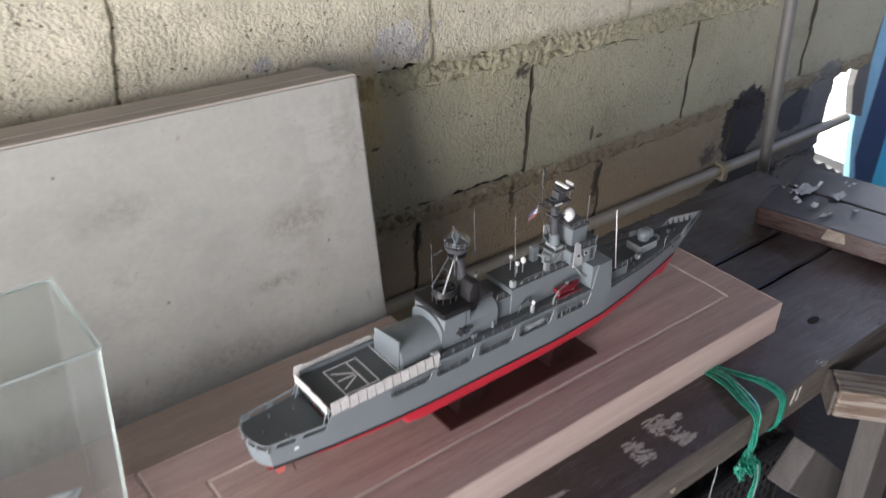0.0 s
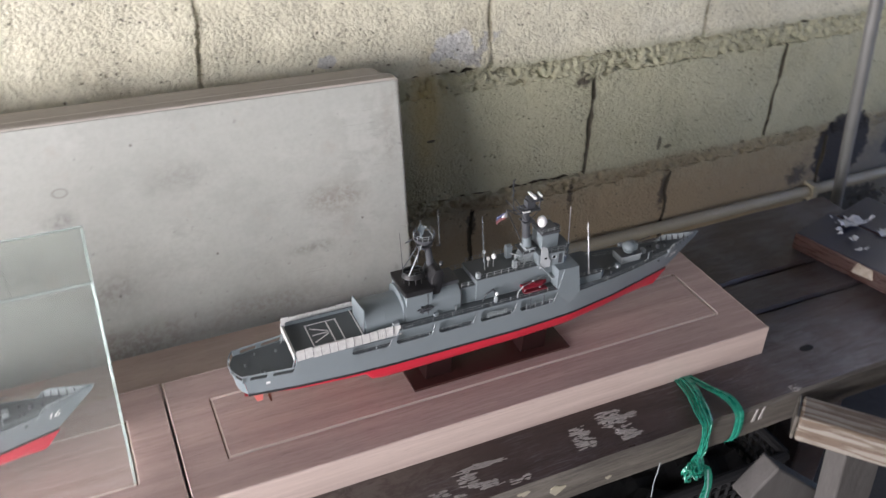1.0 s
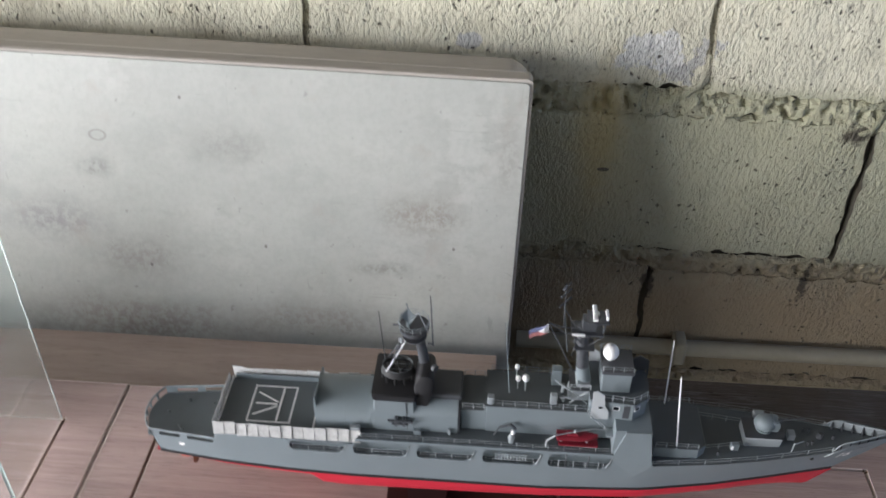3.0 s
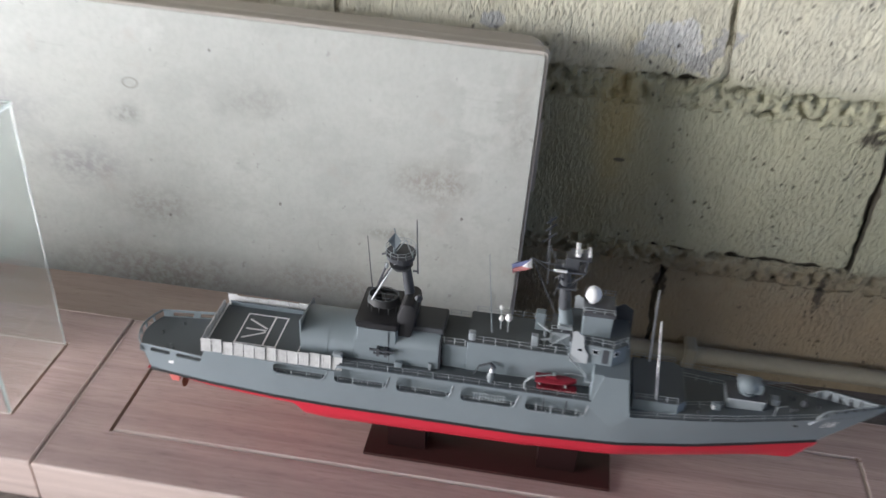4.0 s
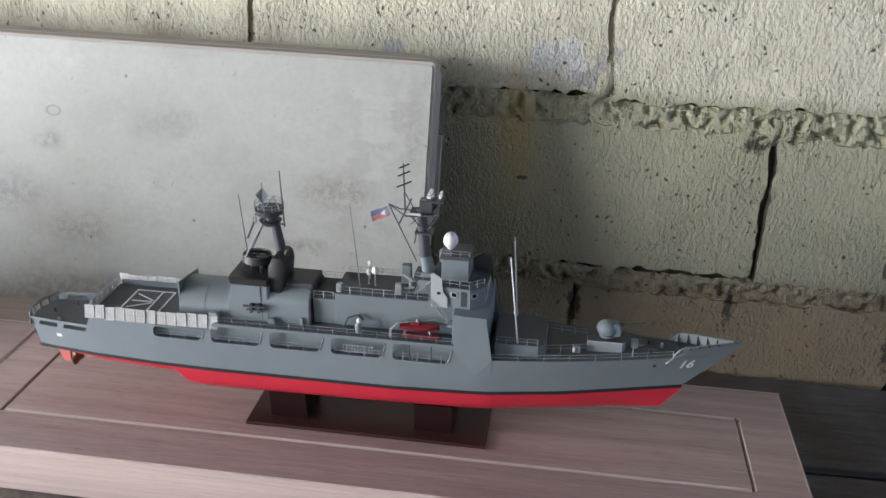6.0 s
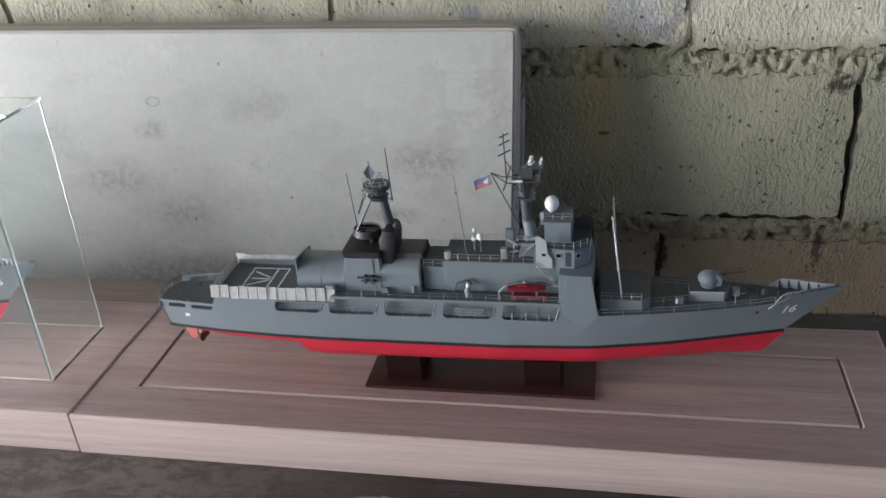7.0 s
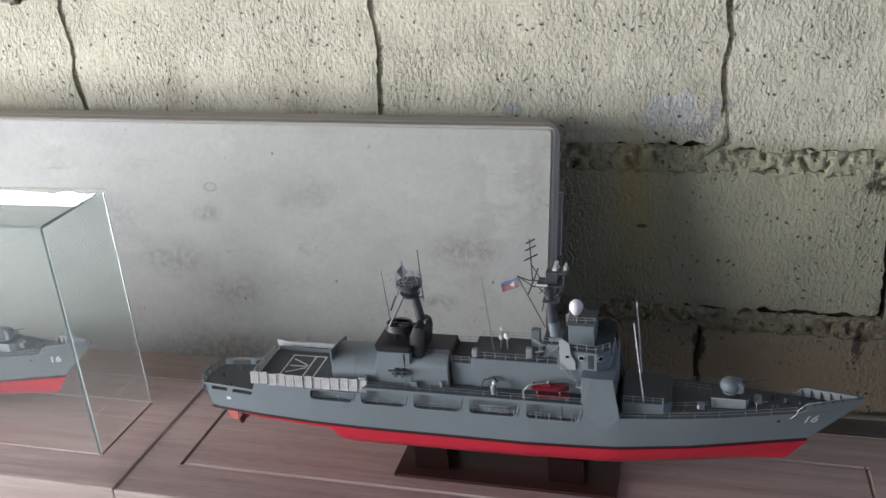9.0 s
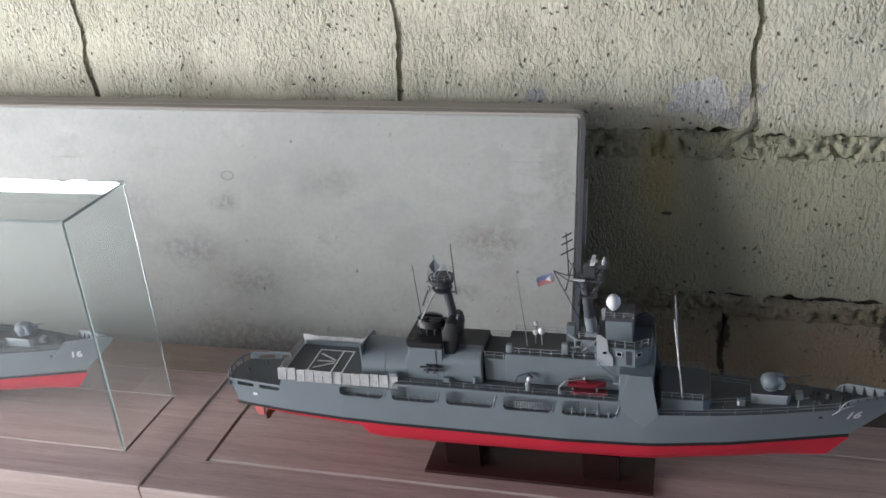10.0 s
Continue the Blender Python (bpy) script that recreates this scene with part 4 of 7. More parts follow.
def display_base(name, at):
    ob = empty(name, at, "", "display base")
    x0, x1, y0, y1, h = -0.048, 0.7075, -0.0505, 0.149, TOP - BENCH_Z
    w, d, e = 0.0019, 0.0026, 0.0018
    xs = [x0 + e, GX0 - w, GX0, GX0 + w, GX1 - w, GX1, GX1 + w, x1 - e]
    ys = [y0 + e, GY0 - w, GY0, GY0 + w, GY1 - w, GY1, GY1 + w, y1 - e]
    # top panel with a routed V groove
    bm = bmesh.new()
    grid = []
    for i, x in enumerate(xs):
        row = []
        for j, y in enumerate(ys):
            low = (i in (2, 5) and 2 <= j <= 5) or (j in (2, 5) and 2 <= i <= 5)
            row.append(bm.verts.new((x, y, h - d if low else h)))
        grid.append(row)
    for i in range(7):
        for j in range(7):
            f = bm.faces.new((grid[i][j], grid[i + 1][j], grid[i + 1][j + 1], grid[i][j + 1]))
            if len({round(v.co.z, 5) for v in f.verts}) > 1:
                # walls turned from the light take the dark tone, the others the pale
                f.material_index = 2 if (i in (1, 4) and 1 <= j <= 5) or (j in (1, 4) and 1 <= i <= 5) else 1
    rim = [grid[i][0] for i in range(8)] + [grid[7][j] for j in range(1, 8)] + [grid[i][7] for i in range(6, -1, -1)] + [grid[0][j] for j in range(6, 0, -1)]
    low = [bm.verts.new((v.co.x, v.co.y, 0)) for v in rim]
    for q in range(len(rim)):
        k = (q + 1) % len(rim)
        bm.faces.new((rim[q], low[q], low[k], rim[k]))
    bm.faces.new(low)
    part("top_panel", bm, [BASE_WOOD, GROOVE_LIT, GROOVE_SHADED], ob, "brown wood panel with routed groove")
    # lipping round the four sides, its upper arris eased
    t = h + 0.0004

    def lip(p, q, out):
        m = bmesh.new()
        p, q, out = Vector(p), Vector(q), Vector(out)
        prof = [(0, 0), (e, 0), (e, t - 0.0012), (e - 0.0012, t), (0, t)]
        rings = [[m.verts.new((*(o + out * a), z)) for a, z in prof] for o in (p, q)]
        for k in range(5):
            m.faces.new((rings[0][k], rings[0][(k + 1) % 5], rings[1][(k + 1) % 5], rings[1][k]))
        m.faces.new(rings[0])
        m.faces.new(rings[1][::-1])
        part("edge_lipping", m, BASE_EDGE_LIT, ob, "pinkish wood edge, coloured paler for the light on it")
    lip((x0, y0 + e), (x1, y0 + e), (0, -1))
    lip((x0, y1 - e), (x1, y1 - e), (0, 1))
    lip((x0 + e, y0 + e), (x0 + e, y1 - e), (-1, 0))
    lip((x1 - e, y0 + e), (x1 - e, y1 - e), (1, 0))
    return ob


PITCH = -0.7582
tagged(display_base("display_base", (0, 0, BENCH_Z + 0.0004)), "brown wood display base with a groove round an uncovered ship model", group="display bases")
tagged(display_base("display_base", (PITCH, 0.0008, BENCH_Z + 0.0004)), "brown wood display base under a glass-cased ship model", group="display bases")

# ---- glass case over the second model ----
case = empty("glass_case", (PITCH, 0.0008, TOP - 0.0016), "clear frameless glass display case over a ship model", "glass case")
CH, CT = 0.262, 0.0029
def pane(name, x0, x1, y0, y1, z0, z1, thin):
    bm = boxed(x0, x1, y0, y1, z0, z1)
    for v in bm.verts:
        if v.co.x > 0.3:
            v.co.x += 0.0065 * v.co.z / CH - 0.0025
    for f in bm.faces:
        f.normal_update()
        f.material_index = 0 if abs(f.normal[thin]) > 0.9 else 1
    ob = part(name, bm, [GLASS, GLASS_EDGE], case)
    ob.visible_shadow = False
    return ob


pane("front_pane", GX0, GX1, GY0 - CT / 2, GY0 + CT / 2, 0, CH, 1)
pane("back_pane", GX0, GX1, GY1 - CT / 2, GY1 + CT / 2, 0, CH, 1)
pane("end_pane", GX1 - CT / 2, GX1 + CT / 2, GY0 + CT / 2 + 0.0003, GY1 - CT / 2 - 0.0003, 0, CH, 0)
pane("end_pane", GX0 - CT / 2, GX0 + CT / 2, GY0 + CT / 2 + 0.0003, GY1 - CT / 2 - 0.0003, 0, CH, 0)
pane("top_pane", GX0 - CT / 2, GX1 + CT / 2, GY0 - CT / 2, GY1 + CT / 2, CH + 0.0002, CH + CT, 2)

# ---- the ship model ----
from mathutils.bvhtree import BVHTree

WL = 0.0575
DECK_B = ([0.029, 0.09, 0.15, 0.20, 0.442, 0.494, 0.53, 0.57, 0.60, 0.638], [0.0245, 0.031, 0.035, 0.036, 0.036, 0.0315, 0.0262, 0.0182, 0.0118, 0.0004])
WATER_B = ([0.034, 0.09, 0.15, 0.20, 0.36, 0.44, 0.50, 0.55, 0.60], [0.0225, 0.0295, 0.034, 0.0355, 0.0355, 0.031, 0.0215, 0.0115, 0.0004])
KEEL = ([0.030, 0.052, 0.075, 0.10, 0.1660, 0.1735, 0.19, 0.44, 0.52, 0.584, 0.600], [0.0560, 0.0550, 0.0505, 0.0485, 0.0468, 0.0335, 0.0310, 0.0300, 0.0335, 0.0405, 0.0600])
SHEER = ([0.4, 0.442, 0.50, 0.57, 0.60, 0.638], [0.092, 0.0925, 0.0945, 0.0970, 0.0985, 0.1008])


WATER_Z = ([0.0, 0.42, 0.50, 0.56, 0.60], [0.0575, 0.0575, 0.0590, 0.0620, 0.0635])


def at(table, x):
    return float(np.interp(x, *table))


def hull_b(x, z):
    """Half the breadth of the hull at x along and z up, above the waterline; x runs with the raked ends."""
    zt, zw = max(at(SHEER, x), 0.086), at(WATER_Z, x)
    s = min(max((z - zw) / (zt - zw), 0), 1)
    fwd = 0.600 + (0.638 - 0.600) * s
    aft = 0.034 - 0.005 * s
    u = min(max((x - aft) / (fwd - aft), 0), 1)
    w, d = at(WATER_B, 0.034 + u * 0.566), at(DECK_B, 0.029 + u * 0.609)
    return w + (d - w) * (s ** 1.5 if x > 0.46 else s)


def hull_loft(top_of, rows, n=64):
    """Both sides of the hull above the waterline up to a given line."""
    bm = bmesh.new()
    for side in (-1, 1):
        cols = []
        for i in range(n + 1):
            u = i / n
            col = []
            xd, xw = 0.029 + u * 0.609, 0.034 + u * 0.566
            zt, zw = top_of(xd), at(WATER_Z, xw)
            for j in range(rows + 1):
                z = zw + (zt - zw) * j / rows
                s = min((z - zw) / (max(at(SHEER, xd), 0.086) - zw), 1.15)
                w, d = at(WATER_B, xw), at(DECK_B, xd)
                flare = s ** 1.5 if xd > 0.46 else s
                col.append(bm.verts.new((xw * (1 - s) + xd * s, side * max(w + (d - w) * flare, 0.0004), z)))
            cols.append(col)
        for a, b in zip(cols, cols[1:]):
            for j in range(rows):
                bm.faces.new((a[j], b[j], b[j + 1], a[j + 1]))
    return bm


def ship_hull(ship):
    def top(x):
        if x < 0.441:
            return 0.0765
        return at(SHEER, x) + 0.0082 * min(1, max(0, (x - 0.588) / 0.006))
    bm = hull_loft(top, 7, n=96)
    # transom, bowed aft
    for j in range(4):
        za, zb = WL + (0.0765 - WL) * j / 4, WL + (0.0765 - WL) * (j + 1) / 4
        for i in range(10):
            quad = []
            for z, k in ((za, i), (za, i + 1), (zb, i + 1), (zb, i)):
                s = (z - WL) / (0.086 - WL)
                x, b = 0.034 - 0.005 * s, 0.0225 + 0.002 * s
                v = -1 + 2 * k / 10
                quad.append(bm.verts.new((x - 0.009 * (1 - v * v), b * v, z)))
            bm.faces.new(quad)
    bmesh.ops.remove_doubles(bm, verts=bm.verts, dist=1e-5)
    part("hull", bm, SHIP_GREY, ship, "grey painted hull sides", smooth=True)

    # underwater body
    bm = bmesh.new()
    n, rows = 190, 9
    for side in (-1, 1):
        cols = []
        for i in range(n + 1):
            x = 0.030 + (0.6004 - 0.030) * i / n
            zk, zw = at(KEEL, x), at(WATER_Z, x) - 0.0012
            w = at(WATER_B, max(x, 0.034))
            col = []
            for j in range(rows + 1):
                s = 1 - j / rows
                p = 3.6 - 5 * max(0, min(x - 0.17, 0.2)) if x < 0.42 else 2.6 - 1.5 * (x - 0.42) / 0.18
                b = w * max(1 - s ** p, 0) ** (1 / p)
                col.append(bm.verts.new((x, side * max(b, 0.0005), min(zw - (zw - zk) * s, zw))))
            cols.append(col)
        for a, b in zip(cols, cols[1:]):
            for j in range(rows):
                bm.faces.new((a[j], b[j], b[j + 1], a[j + 1]))
    bmesh.ops.remove_doubles(bm, verts=bm.verts, dist=2e-4)
    part("underwater_hull", bm, RED, ship, "bright red underwater body", smooth=True)

    # boot line
    bm = bmesh.new()
    for side in (-1, 1):
        prev = None
        for i in range(81):
            x = 0.0335 + 0.5668 * i / 80
            y, z = side * (at(WATER_B, x) + 0.0003), at(WATER_Z, x)
            a = bm.verts.new((x, y, z - 0.0022)), bm.verts.new((x, y, z + 0.0010))
            if prev:
                bm.faces.new((prev[0], a[0], a[1], prev[1]))
            prev = a
    part("boot_line", bm, BLACK, ship, "black waterline stripe")


def rounded_slot(x0, x1, z0, z1, slant, r=0.0026, n=4):
    """Outline of a side opening: leaning ends and rounded corners."""
    c = [(x0, z0), (x1 - slant, z0), (x1, z1), (x0 + 0.001, z1)]
    out = []
    for k in range(4):
        p, q, s = Vector(c[k - 1]), Vector(c[k]), Vector(c[(k + 1) % 4])
        a, b = (p - q).normalized() * r, (s - q).normalized() * r
        for i in range(n + 1):
            t = i / n
            out.append(tuple(q + a * (1 - t) ** 2 + b * t ** 2))
    return out


SLOTS = [(0.150, 0.1985), (0.2025, 0.2505), (0.2545, 0.3030), (0.3075, 0.3560), (0.3600, 0.4115)]


def ship_sides(ship):
    outline = [(0.0295, 0.0763)] + [(x, 0.0853) for x in np.linspace(0.0287, 0.086, 6)] + [(0.0905, 0.0955)]
    outline += [(x, 0.0960) for x in np.linspace(0.10, 0.204, 6)] + [(x, 0.1032) for x in np.linspace(0.2055, 0.411, 10)]
    outline += [(0.4175, 0.131), (0.4365, 0.131), (0.4425, 0.0925), (0.4425, 0.0763)]
    outline += [(x, 0.0763) for x in np.linspace(0.43, 0.04, 18)]
    holes = [rounded_slot(a, b, 0.0848, 0.1005 if a > 0.16 else 0.0950, 0.0055, 0.0042) for a, b in SLOTS]
    holes += [rounded_slot(0.037, 0.0565, 0.0790, 0.0835, 0.001, 0.0014), rounded_slot(0.0615, 0.0860, 0.0790, 0.0835, 0.0025, 0.0014)]
    for side in (-1, 1):
        bm = bmesh.new()
        edges = []
        for loop in [outline] + holes:
            vs = [bm.verts.new((x, 0, z)) for x, z in loop]
            edges += [bm.edges.new((vs[i], vs[(i + 1) % len(vs)])) for i in range(len(vs))]
        bmesh.ops.triangle_fill(bm, use_beauty=True, use_dissolve=False, edges=edges, normal=(0, -1, 0))
        for v in bm.verts:
            v.co.y = -(hull_b(v.co.x, min(v.co.z, 0.0925)) + 0.0001)
        geo = bmesh.ops.extrude_face_region(bm, geom=list(bm.faces))
        for v in [g for g in geo["geom"] if isinstance(g, bmesh.types.BMVert)]:
            v.co.y += 0.0013
        if side == 1:
            for v in bm.verts:
                v.co.y *= -1
        part("side_wall", bm, SHIP_GREY, ship, "grey side plating with long rounded openings")
        bm = bmesh.new()
        for a, b in SLOTS:
            y = side * (0.0345)
            rail(bm, [(a + 0.003, y, 0.0848), (b - 0.007, y, 0.0848)], 0.0058, 0.012, 0.00022)
        part("gallery_rail", bm, SHIP_LIGHT, ship)
        # stanchions in the foremost opening
        for x, top, m in ((0.3690, 0.0925, SHIP_LIGHT), (0.3745, 0.1008, MAST_DARK), (0.3810, 0.0925, SHIP_LIGHT), (0.3925, 0.1008, MAST_DARK), (0.4010, 0.0925, SHIP_LIGHT)):
            bm = bmesh.new()
            rod(bm, (x, side * 0.0352, 0.0842), (x, side * 0.0348, top), 0.00048)
            part("gallery_stanchion", bm, m, ship)
        # light lower lip of each opening
        bm = bmesh.new()
        for a, b in SLOTS:
            rod(bm, (a + 0.004, side * 0.0363, 0.0847), (b - 0.009, side * 0.0363, 0.0847), 0.0003, seg=5)
            rod(bm, (b - 0.0050, side * 0.0363, 0.0866), (b - 0.0014, side * 0.0363, 0.0948 if a < 0.16 else 0.0988), 0.00042, seg=5)
        part("opening_lip", bm, SHIP_LIGHT, ship)
    # stern bulwark, bowed
    bm = bmesh.new()
    for i in range(10):
        for z0, z1 in ((0.0763, 0.0788), (0.0838, 0.0853)):
            q = []
            for z, k in ((z0, i), (z0, i + 1), (z1, i + 1), (z1, i)):
                s = (z - WL) / (0.086 - WL)
                v = -1 + 2 * k / 10
                q.append(bm.verts.new((0.034 - 0.005 * s - 0.009 * (1 - v * v), (0.0225 + 0.002 * s) * v, z)))
            bm.faces.new(q)
    for k in range(0, 11, 2):
        v = -1 + 2 * k / 10
        x = 0.029 - 0.009 * (1 - v * v)
        box(bm, x - 0.0003, x + 0.0006, 0.0243 * v - 0.0014, 0.0243 * v + 0.0014, 0.0785, 0.0842)
    part("stern_bulwark", bm, SHIP_GREY, ship)
    bm = bmesh.new()
    pts = [Vector((x, -hull_b(x, 0.0853) + 0.0005, 0.0856)) for x in np.linspace(0.086, 0.0292, 8)]
    pts += [Vector((0.029 - 0.009 * (1 - v * v), 0.0244 * v, 0.0856)) for v in np.linspace(-0.9, 0.9, 11)]
    pts += [Vector((x, hull_b(x, 0.0853) - 0.0005, 0.0856)) for x in np.linspace(0.0292, 0.086, 8)]
    for p, q in zip(pts, pts[1:]):
        rod(bm, p, q, 0.0005, seg=5)
    part("bulwark_rail", bm, SHIP_LIGHT, ship, "pale rail on the stern bulwark")


def deck_strip(x0, x1, z_of, inset, n=24, thick=0.0008):
    bm = bmesh.new()
    rows = []
    for i in range(n + 1):
        x = x0 + (x1 - x0) * i / n
        b = max(hull_b(x, at(SHEER, x)) - inset, 0.0004)
        z = z_of(x)
        rows.append([bm.verts.new((x, -b, z)), bm.verts.new((x, b, z)), bm.verts.new((x, b, z - thick)), bm.verts.new((x, -b, z - thick))])
    for a, b in zip(rows, rows[1:]):
        for k in range(4):
            bm.faces.new((a[k], b[k], b[(k + 1) % 4], a[(k + 1) % 4]))
    bm.faces.new(rows[0])
    bm.faces.new(rows[-1][::-1])
    return bm


def ship_decks(ship):
    bm = deck_strip(0.030, 0.09, lambda x: 0.0785, 0.0012, 10)
    for i in range(10):
        v0, v1 = -1 + 2 * i / 10, -1 + 2 * (i + 1) / 10
        q = [bm.verts.new((0.0305, 0.0235 * v0, 0.0785)), bm.verts.new((0.0305, 0.0235 * v1, 0.0785)), bm.verts.new((0.030 - 0.0088 * (1 - v1 * v1), 0.0235 * v1, 0.0785)), bm.verts.new((0.030 - 0.0088 * (1 - v0 * v0), 0.0235 * v0, 0.0785))]
        if (q[0].co - q[3].co).length > 1e-4 or (q[1].co - q[2].co).length > 1e-4:
            bm.faces.new(q)
    part("quarter_deck", bm, DECK, ship, "dark grey after deck")
    part("gallery_deck", deck_strip(0.09, 0.442, lambda x: 0.0842, 0.0014, 20), DECK, ship)
    part("upper_deck", deck_strip(0.2070, 0.425, lambda x: 0.1030, 0.0014, 16), DECK, ship)
    part("fore_deck", deck_strip(0.441, 0.634, lambda x: at(SHEER, x) - 0.0006, 0.0005, 40), DECK, ship, "dark grey fore deck")
    for side in (-1, 1):
        part("gallery_wall", boxed(0.092, 0.44, side * 0.0285 - 0.0006, side * 0.0285 + 0.0006, 0.0842, 0.1022), SHIP_GREY, ship)
    # deck gear on the quarter deck
    bm = bmesh.new()
    for x, y in ((0.052, -0.015), (0.055, -0.0185), (0.052, 0.015), (0.038, 0.0), (0.075, 0.012)):
        rod(bm, (x, y, 0.0785), (x, y, 0.0822), 0.0011, seg=8)
        rod(bm, (x, y, 0.0822), (x, y, 0.0829), 0.0017, seg=8)
    part("bollard", bm, DECK, ship)


def ship_flight_deck(ship):
    part("flight_deck", boxed(0.088, 0.2065, -0.0300, 0.0300, 0.0962, 0.0978), DECK, ship, "dark grey flight deck")
    part("flight_deck_support", boxed(0.095, 0.2065, -0.027, 0.027, 0.0855, 0.0961), SHIP_GREY, ship)
    z0, z1 = 0.0978, 0.0981
    lines = bmesh.new()
    box(lines, 0.0885, 0.0900, -0.0295, 0.0295, z0, z1)
    box(lines, 0.1675, 0.1688, -0.0295, 0.0295, z0, z1)
    box(lines, 0.0900, 0.1675, 0.0282, 0.0295, z0, z1)
    box(lines, 0.0900, 0.1675, -0.0295, -0.0282, z0, z1)
    part("deck_border", lines, WHITE, ship, "white painted border")
    mark = bmesh.new()
    a, b, h, w = 0.1120, 0.1475, 0.0195, 0.0014

    def stripe(p, q, wd):
        p, q = Vector(p), Vector(q)
        s = Vector((-(q - p).y, (q - p).x)).normalized() * wd / 2
        lo = [mark.verts.new((*c, z0 + 0.0001)) for c in (p - s, q - s, q + s, p + s)]
        hi = [mark.verts.new((*c, z1)) for c in (p - s, q - s, q + s, p + s)]
        mark.faces.new(hi)
        for k in range(4):
            mark.faces.new((lo[k], lo[(k + 1) % 4], hi[(k + 1) % 4], hi[k]))
    stripe((a, -h), (b, -h), w)
    stripe((a, h), (b, h), w)
    stripe((a, -h - w / 2), (a, h + w / 2), w)
    stripe((b, -h - w / 2), (b, h + w / 2), w)
    stripe((0.1365, -h + 0.001), (0.1365, h - 0.001), w * 1.2)
    stripe((0.1155, 0.0), (0.134, 0.0), w * 1.2)
    stripe((0.1155, 0.0125), (0.134, 0.0022), w * 1.2)
    stripe((0.1155, -0.0125), (0.134, -0.0022), w * 1.2)
    part("landing_mark", mark, WHITE, ship, "white painted landing mark in a square")
    # safety nets: white panels hung along three edges
    nets = []
    for side in (-1, 1):
        x = 0.0885
        end = 0.2085 if side < 0 else 0.205
        while x < end - 0.004:
            nets.append((x, x + 0.0087, side * 0.03, 0))
            x += 0.0093
    for i in range(6):
        nets.append((-0.0275 + i * 0.0093, -0.0275 + i * 0.0093 + 0.0086, 0.0868, 1))
    rnd = random.Random(5)
    for a, b, c, turn in nets:
        bm = bmesh.new()
        dz = rnd.uniform(-0.0007, 0.0007)
        lean = rnd.uniform(-0.0005, 0.0005)
        sag = rnd.uniform(-0.0005, 0.0005)
        lo, hi = (0.0962 if c < 0 else 0.0945) + dz, (0.1075 if c < 0 else 0.1068) + dz
        if turn:
            hi -= 0.0035
            box(bm, c - 0.0004, c + 0.0004, a, b, lo, hi)
            for k in range(3):
                rod(bm, (c - 0.0005, a, lo + (hi - lo) * k / 2), (c - 0.0005, b, lo + (hi - lo) * k / 2), 0.00035, seg=4)
        else:
            s = 1 if c > 0 else -1
            q = [(a, s * 0.0338, lo), (b, s * 0.0338, lo + sag), (b, s * 0.0316 + lean, hi + sag), (a, s * 0.0316 + lean, hi)]
            v1 = [bm.verts.new(p) for p in q]
            v2 = [bm.verts.new((p[0], p[1] - s * 0.0008, p[2])) for p in q]
            bm.faces.new(v1)
            bm.faces.new(v2[::-1])
            for k in range(4):
                bm.faces.new((v1[k], v1[(k + 1) % 4], v2[(k + 1) % 4], v2[k]))
            for k in range(5):
                f = k / 4
                rod(bm, Vector(q[0]).lerp(Vector(q[1]), f), Vector(q[3]).lerp(Vector(q[2]), f), 0.00022, seg=3)
            for k in range(5):
                f = k / 4
                rod(bm, Vector(q[0]).lerp(Vector(q[3]), f), Vector(q[1]).lerp(Vector(q[2]), f), 0.00026, seg=3)
        net = part("safety_net", bm, NET, ship)
        if not turn:
            bm = bmesh.new()
            rod(bm, (b + 0.0003, s * 0.0341, lo), (b + 0.0003, s * 0.0319, hi), 0.00028, seg=4)
            part("net_post", bm, MAST_DARK, net)
    # stanchions under the after edge
    for s in (-1, 1):
        for x, y, r in ((0.084, 0.024, 0.0007), (0.0885, 0.0262, 0.0006)):
            bm = bmesh.new()
            rod(bm, (x, s * y, 0.0787), (0.089, s * y, 0.0960), r)
            part("deck_stanchion", bm, SHIP_LIGHT, ship)


def barrel(x0, x1, half, z_base, z_top, n=16, straight=0.35):
    """Hangar body: upright sides and a rounded roof."""
    h = z_top - z_base
    pts = [(-half, z_base), (-half, z_base + h * straight)]
    for i in range(1, n):
        a = math.pi * (1 - i / n)
        pts.append((half * math.cos(a), z_base + h * straight + h * (1 - straight) * math.sin(a)))
    pts += [(half, z_base + h * straight), (half, z_base)]
    return prism(bmesh.new(), pts, "x", x0, x1)


